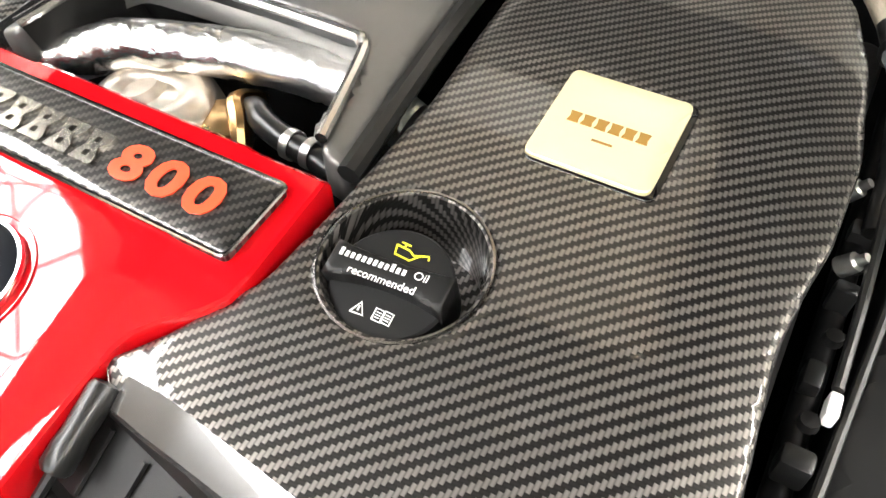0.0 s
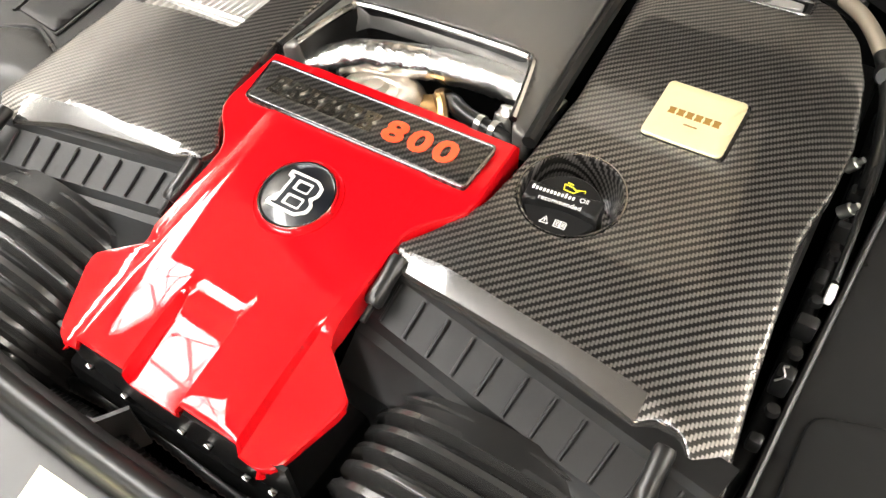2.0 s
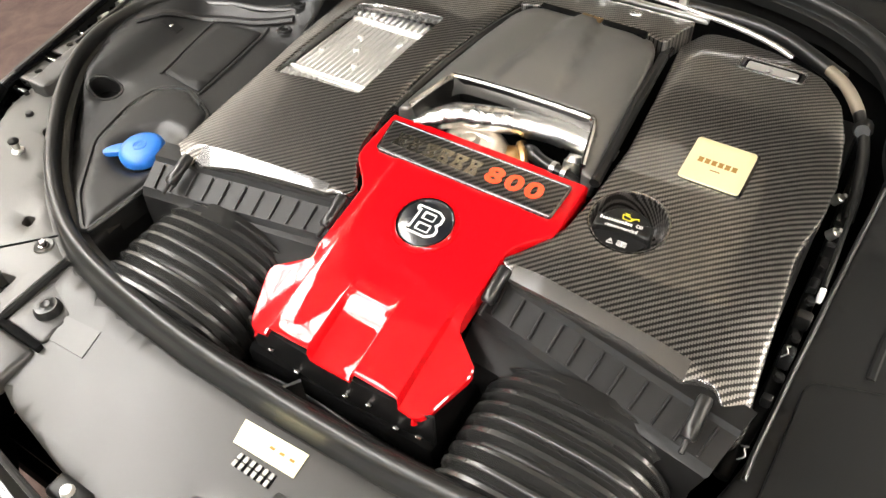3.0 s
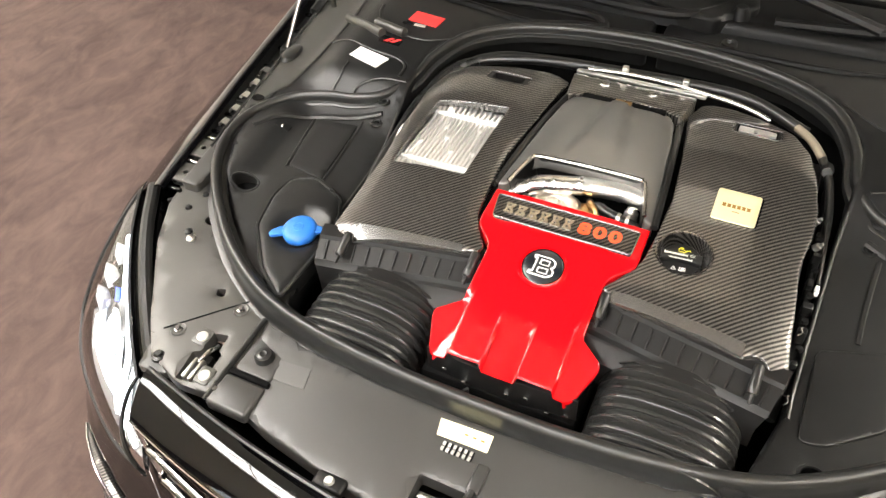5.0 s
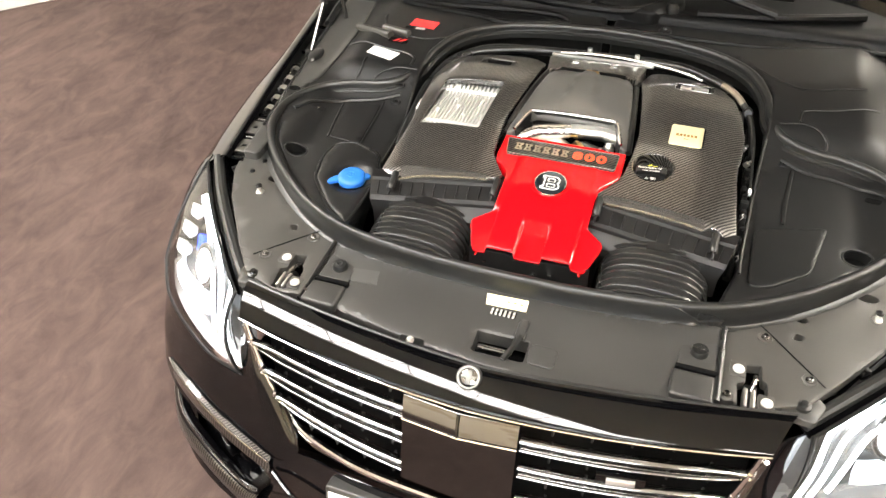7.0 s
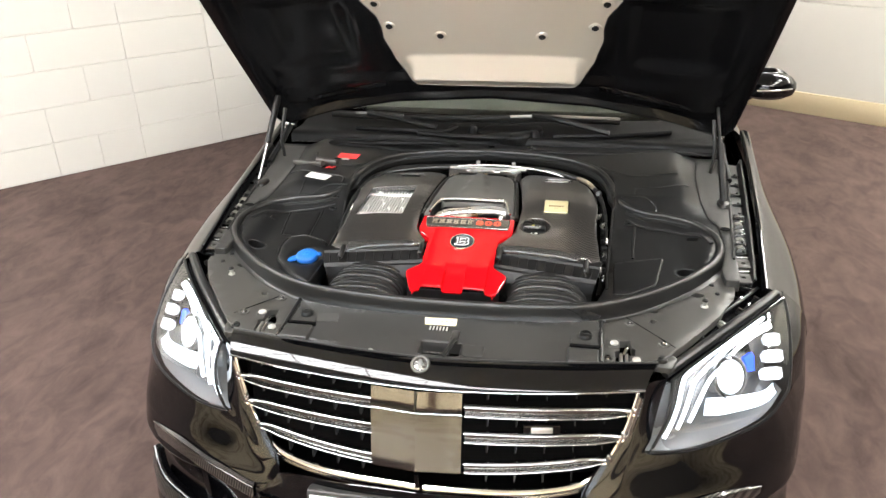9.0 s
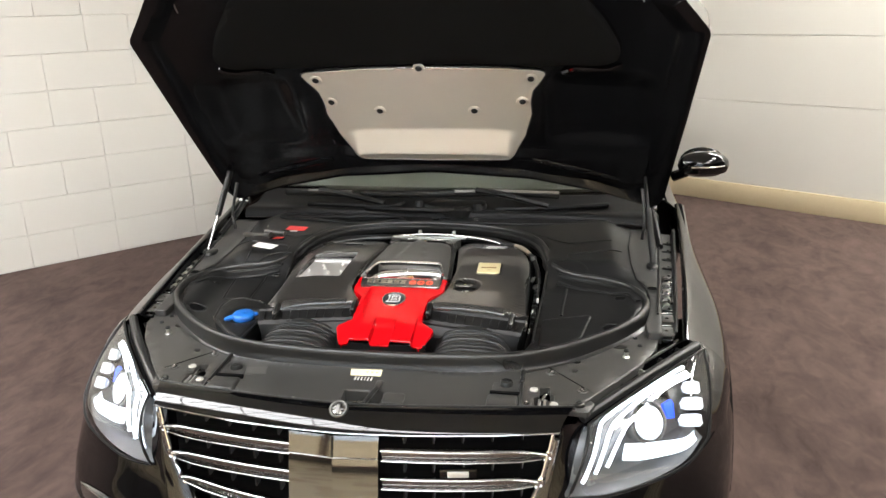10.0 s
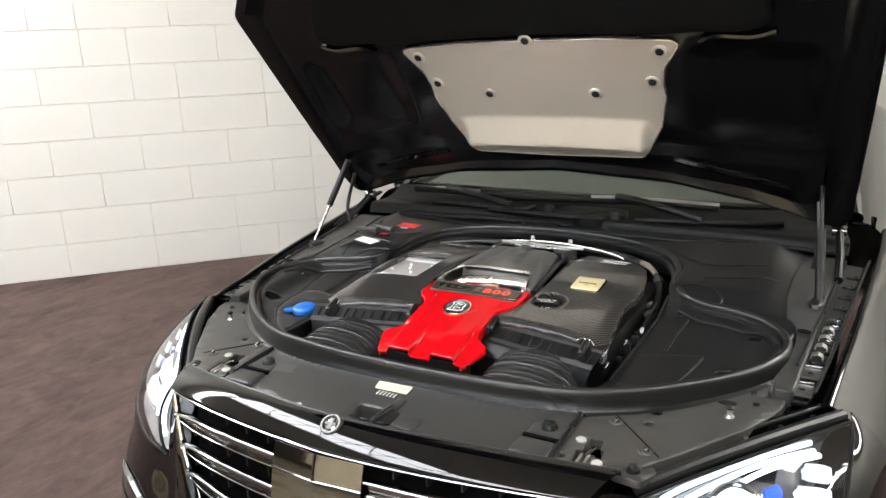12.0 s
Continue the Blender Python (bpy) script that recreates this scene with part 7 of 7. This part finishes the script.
HM = Matrix(((1, 0, 0, HO.x), (0, HS.y, HN.y, HO.y), (0, HS.z, HN.z, HO.z), (0, 0, 0, 1)))
bonnet = thing("bonnet", "open glossy black bonnet with felt pad and metal shield", "bonnet", (0.0, 1.235, 1.03))


def bonnet_part(name, bm, mat, label="", parent=None, flat=35):
    bm.transform(HM)
    return part(name, bm, mat, parent or bonnet, label, flat)


BH = [(0.0, 0.118), (0.35, 0.100), (0.60, 0.055), (0.74, 0.010), (0.79, 0.008), (0.812, 0.06), (0.835, 0.42), (0.855, 0.785), (0.785, 0.87), (0.66, 1.03), (0.545, 1.15), (0.50, 1.20), (0.25, 1.245), (0.0, 1.255)]
bline = BH + [(-x, y) for x, y in reversed(BH) if x > 0]


def crown(x):
    return 0.062 * (abs(x) / 0.86) ** 2


bl = round_poly(bline, 0.02, 3)
# outer skin with turned-in edges, then the inner frame
b2 = panel(bl, lambda x, y: 0.062 * (abs(x) / 0.86) ** 2 - 0.07, 0.006, step=0.06)
outer = bonnet_part("outer_skin", b2, M_PAINT)
bonnet_part("edge_fold", loft([[(x, y, crown(x) - 0.07) for x, y in bl + bl[:1]], [(x, y, crown(x)) for x, y in bl + bl[:1]], [(x * 0.96, (y - 0.6) * 0.96 + 0.6, crown(x) + 0.004) for x, y in bl + bl[:1]], [(x * 0.90, (y - 0.6) * 0.90 + 0.6, crown(x * 0.9) - 0.012) for x, y in bl + bl[:1]]], 0.003), M_INNER, "folded bonnet edge")


def inner_z(x, y):
    ax = abs(x)
    z = crown(x) - 0.012
    # deep side pockets and a raised cross rib
    z -= 0.020 * max(0, min(1, (ax - 0.42) / 0.05)) * max(0, min(1, (0.74 - ax) / 0.05)) * max(0, min(1, (y - 0.28) / 0.05)) * max(0, min(1, (0.60 - y) / 0.05))
    z += 0.010 * max(0, min(1, (0.24 - y) / 0.02)) * max(0, min(1, (y - 0.10) / 0.03))
    return z


inner_line = [(x * 0.905, (y - 0.6) * 0.905 + 0.6) for x, y in bl]
bonnet_part("inner_frame", panel(inner_line, inner_z, 0.006, step=0.022), M_INNER, "black pressed inner frame")
PADH = [(0.0, 0.635), (0.40, 0.632), (0.47, 0.640), (0.56, 0.640), (0.615, 0.66), (0.625, 0.70), (0.58, 0.79), (0.46, 0.95), (0.40, 1.02), (0.30, 1.06), (0.0, 1.075)]
pad_line = round_poly(PADH + [(-x, y) for x, y in reversed(PADH) if x > 0], 0.03, 3)
bonnet_part("felt_pad", panel(pad_line, lambda x, y: 0.012 + crown(x), 0.02, step=0.05, roll=0.012), M_PAD, "matte black felt sound pad")
SH = [(0.0, 0.618), (0.20, 0.617), (0.375, 0.605), (0.392, 0.592), (0.378, 0.565), (0.350, 0.520), (0.342, 0.470), (0.345, 0.420), (0.330, 0.360), (0.322, 0.318), (0.272, 0.222), (0.256, 0.208), (0.0, 0.197)]
SHX = 0.018
sh_line = [(x + SHX, y) for x, y in round_poly(SH + [(-x, y) for x, y in reversed(SH) if x > 0], 0.010, 3)]


def sh_z(x, y):
    z = 0.004
    x -= SHX
    y += 0.10 * x * x
    side = max(0, min(1, (0.300 - abs(x)) / 0.035))
    z += 0.042 * max(0.0, min(1.0, (0.350 - y) / 0.078)) * side
    z -= (0.004 * max(0.0, min(1.0, (0.268 - y) / 0.006)) + 0.008 * max(0.0, min(1.0, (0.246 - y) / 0.006)) + 0.024 * max(0.0, min(1.0, (0.262 - y) / 0.065))) * side
    return z


pins = [(0.3445, 0.572), (0.3155, 0.476), (0.158, 0.436)]
shield = bonnet_part("heat_shield", panel(sh_line, sh_z, 0.004, step=0.008, roll=0.004), M_SHIELD, "dimpled aluminium heat shield")
bonnet_part("shield_rim", tube([(x, y, sh_z(x, y) - 0.002) for x, y in sh_line], 0.0035, 6, closed=True), M_SILVER, "bright rolled rim", parent=shield)
for x, y in [(x + SHX, y) for x, y in pins + [(-x, y) for x, y in pins] + [(0.0, 0.618)]]:
    bonnet_part("push_pin", lathe([(0, 0.007), (0.008, 0.006), (0.011, 0.003), (0.0115, 0.0)], Matrix.Translation((x, y, 0.005)), 14), M_PLASTIC, "black push pin", parent=shield)
    bonnet_part("pin_boss", lathe([(0.0115, 0.0035), (0.017, 0.0035), (0.020, 0.0)], Matrix.Translation((x, y, 0.0045)), 16), M_SHIELD, parent=shield)
for s in (-1, 1):
    bonnet_part("side_rib", tube(smooth_line([(s * 0.46, 0.60, 0.004), (s * 0.50, 0.625, 0.018), (s * 0.58, 0.622, 0.022), (s * 0.63, 0.635, 0.020)], 5), 0.010, 8), M_PAINT)
    bonnet_part("side_rib", tube(smooth_line([(s * 0.36, 0.20, 0.002), (s * 0.50, 0.17, 0.014), (s * 0.66, 0.13, 0.024)], 5), 0.014, 8), M_PAINT)
    # pale box standing in for the floor's reflection in the glossy edge
    bonnet_part("corner_reflection", box(s * 0.70 - 0.03, s * 0.70 + 0.03, 0.86, 0.90, 0.020, 0.026), M_STEEL, "small pale patch painting the floor's reflection")
    for k in range(9):
        bonnet_part("edge_screw", lathe([(0, 0.004), (0.004, 0.003), (0.005, 0)], Matrix.Translation((s * (0.775 + 0.003 * k), 0.12 + 0.075 * k, 0.042)), 8), M_PLASTIC)
    # gas strut and hinge
    p1, p0 = Vector((s * 0.745 - 0.005, 1.085, 1.135)), Vector((s * 0.775 - 0.008, 0.90, 0.880))
    strut = thing("gas_strut", "black gas strut holding the bonnet open", "gas strut", tuple(p0), group="gas struts")
    part("cylinder", tube([p0.lerp(p1, 0.45), p1] if s < 0 else [p0, p0.lerp(p1, 0.62)], 0.011, 12), M_PLASTIC, strut)
    part("rod", tube([p0, p0.lerp(p1, 0.48)] if s < 0 else [p0.lerp(p1, 0.6), p1], 0.005, 10), M_DARKLETTER if s < 0 else M_PLASTIC, strut, "piston rod")
    part("foot", lathe([(0, 0.012), (0.012, 0.010), (0.016, 0.0), (0.018, -0.02)], Matrix.Translation(p0), 14), M_PLASTIC, strut)
    hinge = part("hinge", tube([(s * 0.800, 1.05, 0.90), (s * 0.795, 1.17, 0.935), (s * 0.785, 1.26, 0.98)], 0.011, 8), M_COWL, bonnet, "black steel bonnet hinge")
    part("upper_arm", tube([(s * 0.785, 1.26, 0.98), (s * 0.775, 1.22, 1.04), (s * 0.77, 1.16, 1.11)], 0.011, 8), M_COWL, hinge)
    part("pivot", lathe([(0, 0.02), (0.014, 0.018), (0.016, -0.018), (0, -0.02)], Matrix.Translation((s * 0.785, 1.26, 0.98)) @ Matrix.Rotation(radians(90), 4, "Y"), 14), M_DARKLETTER, hinge)
    part("cable", tube(smooth_line([(s * 0.735, 1.10, 1.09), (s * 0.745, 1.06, 0.99), (s * 0.738, 1.05, 0.925)], 5), 0.006, 8), M_RUBBER, hinge)

# cowl below the windscreen
cowl = body_part("cowl", loft(fine_rows([[(-0.80, 1.245, 0.915), (-0.4, 1.235, 0.925), (0, 1.23, 0.930), (0.4, 1.235, 0.925), (0.80, 1.245, 0.915)], [(-0.80, 1.27, 0.948), (-0.4, 1.25, 0.956), (0, 1.245, 0.958), (0.4, 1.25, 0.956), (0.80, 1.27, 0.948)], [(-0.79, 1.36, 0.950), (-0.4, 1.31, 0.955), (0, 1.30, 0.950), (0.4, 1.31, 0.955), (0.79, 1.36, 0.950)], [(-0.78, 1.46, 0.985), (-0.4, 1.40, 0.985), (0, 1.38, 0.982), (0.4, 1.40, 0.985), (0.78, 1.46, 0.985)]], 4), 0.005), M_COWL, "black plastic cowl")
for z, pts in ((0, [(-0.30, 1.25, 0.962), (-0.10, 1.22, 0.966), (0.02, 1.23, 0.964), (0.10, 1.30, 0.962)]), (0, [(-0.55, 1.30, 0.960), (-0.35, 1.27, 0.966), (-0.22, 1.28, 0.960), (-0.17, 1.34, 0.962)]), (0, [(0.2, 1.27, 0.960), (0.42, 1.29, 0.966), (0.62, 1.35, 0.966)])):
    body_part("cowl_rib", tube(smooth_line(pts, 6), 0.011, 8), M_COWL, parent=cowl)
for x, y in ((0.13, 1.27), (-0.1, 1.30)):
    body_part("wiper_spindle", lathe([(0, 0.03), (0.012, 0.028), (0.018, 0.015), (0.024, -0.01)], Matrix.Translation((x, y, 0.955)), 16), M_COWL, parent=cowl)
scoop = smooth_line([(-0.62, 1.185, 0.935), (-0.449, 1.192, 0.938), (-0.268, 1.206, 0.940), (-0.165, 1.200, 0.940), (-0.132, 1.165, 0.938), (-0.190, 1.158, 0.935), (-0.295, 1.140, 0.930), (-0.436, 1.160, 0.932)], 6, closed=True)
sc = body_part("air_scoop", tube(scoop, 0.009, 8, closed=True), M_COWL, "raised black rim of the air scoop", parent=cowl)
body_part("scoop_floor", panel([(v.x, v.y) for v in scoop], 0.934, 0.006, step=0.04), M_SHADE_BLACK, parent=cowl)
body_part("plug", lathe([(0, 0.012), (0.006, 0.012), (0.008, 0.006), (0.016, 0.004), (0.018, -0.008)], Matrix.Translation((0.128, 1.192, 0.937)), 18), M_RUBBER, "round rubber plug", parent=cowl)
body_part("motor_cover", panel(round_poly([(-0.09, 1.285), (0.0, 1.235), (0.085, 1.215), (0.165, 1.30), (0.15, 1.385), (-0.05, 1.36)], 0.02, 3), 0.972, 0.03, step=0.03, roll=0.010), M_COWL, "black moulded wiper motor cover", parent=cowl)
body_part("cowl_step", tube(smooth_line([(-0.16, 1.155, 0.934), (0.01, 1.172, 0.936), (0.18, 1.166, 0.935), (0.37, 1.175, 0.932), (0.60, 1.225, 0.928), (0.78, 1.245, 0.918)], 6), 0.007, 8), M_COWL, parent=cowl)
for pts, lab in (([(-0.65, 1.365, 0.992), (-0.50, 1.345, 0.995), (-0.36, 1.335, 0.994)], 0), ([(-0.33, 1.345, 0.988), (0.05, 1.335, 1.002), (0.20, 1.345, 1.004), (0.45, 1.355, 0.998)], 1)):
    wp = thing("windscreen_wiper", "black windscreen wiper with a grey blade", "wiper", pts[0], group="wipers")
    ln = smooth_line(pts, 6)
    part("blade", tube(ln, 0.012, 8, flat=1.2), M_PLASTIC, wp)
    part("spoiler", tube([v + Vector((0, -0.004, 0.009)) for v in ln[len(ln) // 3:]], 0.007, 6), M_STEEL if lab else M_SATIN, wp, "grey blade spoiler")
    part("arm", tube(smooth_line([ln[len(ln) // 2] + Vector((0, 0, 0.012)), ln[len(ln) // 2] + Vector((0.10, -0.03, 0.006)), Vector((ln[len(ln) // 2].x + 0.28, 1.28, 0.975))], 5), 0.012, 8), M_PLASTIC, wp)

# windscreen, roof, flanks and tail
def wrow(y, z, half, crown=0.03, sag=0.05, n=9):
    return [(half * (2 * k / (n - 1) - 1), y + sag * (2 * k / (n - 1) - 1) ** 2, z - crown * (2 * k / (n - 1) - 1) ** 2) for k in range(n)]


body_part("windscreen", loft(fine_rows([wrow(1.42, 0.985, 0.745, 0.0, 0.07), wrow(1.75, 1.18, 0.68, 0.012, 0.08), wrow(2.10, 1.36, 0.61, 0.02, 0.08)], 3), 0.004), M_SCREEN, "raked windscreen")
roof_rows = [wrow(2.10, 1.362, 0.615, 0.02, 0.08), wrow(2.5, 1.455, 0.60, 0.03, 0.03), wrow(3.0, 1.485, 0.60, 0.035, 0), wrow(3.6, 1.46, 0.58, 0.035, -0.02), wrow(4.05, 1.37, 0.55, 0.03, -0.04)]
body_part("roof", loft(fine_rows(roof_rows, 3), 0.006), M_PAINT, "black roof")
body_part("rear_window", loft(fine_rows([wrow(4.05, 1.368, 0.55, 0.03, -0.04), wrow(4.55, 1.10, 0.66, 0.02, -0.05)], 4), 0.004), M_SCREEN)
body_part("boot_lid", loft(fine_rows([wrow(4.55, 1.10, 0.70, 0.05, -0.05), wrow(4.9, 1.06, 0.72, 0.06, -0.05), wrow(5.08, 1.02, 0.70, 0.06, -0.05), wrow(5.14, 0.85, 0.72, 0.04, -0.06), wrow(5.18, 0.55, 0.78, 0.02, -0.1), wrow(5.12, 0.28, 0.78, 0.0, -0.1)], 4), 0.006), M_PAINT)
for s in (-1, 1):
    flank = []
    for y in (1.45, 1.8, 2.3, 3.0, 3.7, 4.3, 4.75, 5.05):
        wx = lerp_table([(1.45, 0.948), (2.5, 0.950), (4.0, 0.948), (4.7, 0.93), (5.05, 0.86)], y)
        belt = lerp_table([(1.45, 0.948), (2.5, 0.985), (3.6, 1.01), (4.5, 1.05), (5.05, 1.0)], y)
        inx = lerp_table([(1.45, 0.80), (2.1, 0.80), (4.2, 0.78), (4.6, 0.70), (5.05, 0.66)], y)
        flank.append([(s * inx, y, belt + 0.015), (s * (inx + 0.05), y, belt + 0.008), (s * (wx - 0.035), y, belt - 0.06), (s * (wx - 0.01), y, belt - 0.16), (s * (wx - 0.006), y, 0.72), (s * wx, y, 0.55), (s * (wx - 0.01), y, 0.35), (s * (wx - 0.03), y, 0.20)])
    fl = body_part("flank", loft(fine_rows(flank, 4), 0.005), M_PAINT, "black doors and rear wing")
    arch = lathe([(0, -0.25), (0.365, -0.25), (0.365, 0.25), (0, 0.25)], Matrix.Translation((CX + s * 0.95, 4.02, 0.345)) @ Matrix.Rotation(radians(90), 4, "Y"), 48)
    arch.transform(Matrix.Translation(-ORG[car.name]))
    carve(fl, [arch])
    side = []
    for y, zt, xt in ((1.62, 1.02, 0.77), (2.10, 1.34, 0.64), (2.5, 1.43, 0.61), (3.0, 1.455, 0.605), (3.6, 1.43, 0.585), (4.05, 1.34, 0.555), (4.5, 1.09, 0.68)):
        belt = lerp_table([(1.45, 0.96), (2.5, 0.998), (3.6, 1.02), (4.5, 1.06), (5.05, 1.0)], y)
        side.append([(s * 0.805, y, belt), (s * (0.805 * 0.5 + xt * 0.5 + 0.02), y, (belt + zt) / 2), (s * xt, y, zt)])
    body_part("side_glass", loft(fine_rows(side, 3), 0.004), M_SCREEN, "dark side glass")
    body_part("a_pillar", tube(smooth_line([(s * 0.80, 1.46, 0.97), (s * 0.735, 1.80, 1.17), (s * 0.655, 2.16, 1.35), (s * 0.625, 2.5, 1.425)], 6), 0.028, 10), M_PAINT, "black windscreen pillar")
    body_part("roof_rail", tube(smooth_line([(s * 0.625, 2.5, 1.425), (s * 0.615, 3.0, 1.452), (s * 0.595, 3.6, 1.428), (s * 0.565, 4.05, 1.345), (s * 0.69, 4.52, 1.08)], 6), 0.022, 10), M_PAINT)
    # door mirror
    mm = Matrix.Translation((s * 1.015, 1.72, 1.055)) @ Matrix.Rotation(radians(8 * s), 4, "Z") @ Matrix.Diagonal((1.0, 0.62, 0.62, 1))
    b2 = lathe([(0, 0.075), (0.045, 0.070), (0.080, 0.050), (0.100, 0.015), (0.105, -0.02), (0.095, -0.06), (0.06, -0.085), (0, -0.09)], mm, 28)
    mir = body_part("door_mirror", b2, M_PAINT, "glossy black door mirror")
    body_part("mirror_stalk", tube([(s * 0.90, 1.76, 0.985), (s * 0.955, 1.74, 1.012), (s * 0.99, 1.73, 1.03)], 0.022, 10), M_PAINT, parent=mir)
    body_part("mirror_glass", lathe([(0, 0.0), (0.085, 0.0), (0.088, -0.006)], Matrix.Translation((s * 1.015, 1.778, 1.055)) @ Matrix.Diagonal((1, 1, 0.62, 1)) @ Matrix.Rotation(radians(-90), 4, "X"), 28), M_CHROME, parent=mir)
    body_part("repeater", tube(smooth_line([(s * 0.96, 1.655, 1.045), (s * 1.03, 1.652, 1.048), (s * 1.09, 1.675, 1.05)], 5), 0.004, 6), M_SILVER, parent=mir)

for s in (-1, 1):
    for y in (0.86, 4.02):
        wm = Matrix.Translation((s * 0.855, y, 0.345)) @ Matrix.Rotation(radians(90 * s), 4, "Y")
        tyre = [(0.245, -0.11), (0.30, -0.118), (0.335, -0.10), (0.345, -0.06), (0.345, 0.06), (0.335, 0.095), (0.30, 0.112), (0.245, 0.105)]
        wheel = body_part("wheel", lathe(tyre, wm, 48), M_TYRE, "black tyre on a dark alloy rim")
        body_part("rim", lathe([(0.246, 0.10), (0.250, 0.106), (0.236, 0.10), (0.225, 0.04), (0.225, -0.10)], wm, 48), M_SATIN, parent=wheel)
        b2 = bmesh.new()
        for k in range(10):
            a = 2 * math.pi * k / 10
            tube([(0.05 * math.cos(a), 0.05 * math.sin(a), 0.08), (0.232 * math.cos(a + 0.1), 0.232 * math.sin(a + 0.1), 0.095)], 0.011, 6, bm=b2)
        b2.transform(wm)
        body_part("spokes", b2, M_SATIN, parent=wheel)
        body_part("hub", lathe([(0, 0.10), (0.05, 0.095), (0.065, 0.07), (0.065, -0.05)], wm, 20), M_SATIN, parent=wheel)
# underbody coloured as the shade beneath the car
body_part("underbody", box(-0.80, 0.80, 0.10, 5.0, 0.16, 0.22, 0.02), M_SHADE_BLACK)
cabin = body_part("dashboard", loft(fine_rows([wrow(1.50, 0.985, 0.72, 0.01, 0.05), wrow(1.80, 1.00, 0.72, 0.01, 0.05), wrow(2.0, 0.97, 0.72, 0.01, 0.0), wrow(2.05, 0.70, 0.72, 0.0, 0.0)], 3), 0.005), M_DASH, "grey dashboard behind the glass")
body_part("cabin_floor", box(-0.74, 0.74, 1.46, 4.5, 0.30, 0.34), M_PAD)

# ---- the blocks of the painted wall ----
def block_mesh(w):
    return to_mesh("block", box(0.0015, w - 0.0015, -0.004, 0.0022, 0.002, 0.238, 0.0025, 1), M_BLOCK)


BLOCKS = {w: block_mesh(w) for w in (0.585, 0.29)}
rng = random.Random(4)
for row in range(15):
    x = -1.5 + (0.29 if row % 2 else 0.0) + 0.206 - 0.29
    while x < 5.2:
        w = 0.29 if rng.random() < 0.22 else 0.585
        ob = new("block", BLOCKS[w])
        ob.parent = wall_w
        ob.matrix_basis = LW @ Matrix.Translation((x, 0.0005 * rng.uniform(-1, 1), row * 0.24))
        x += w
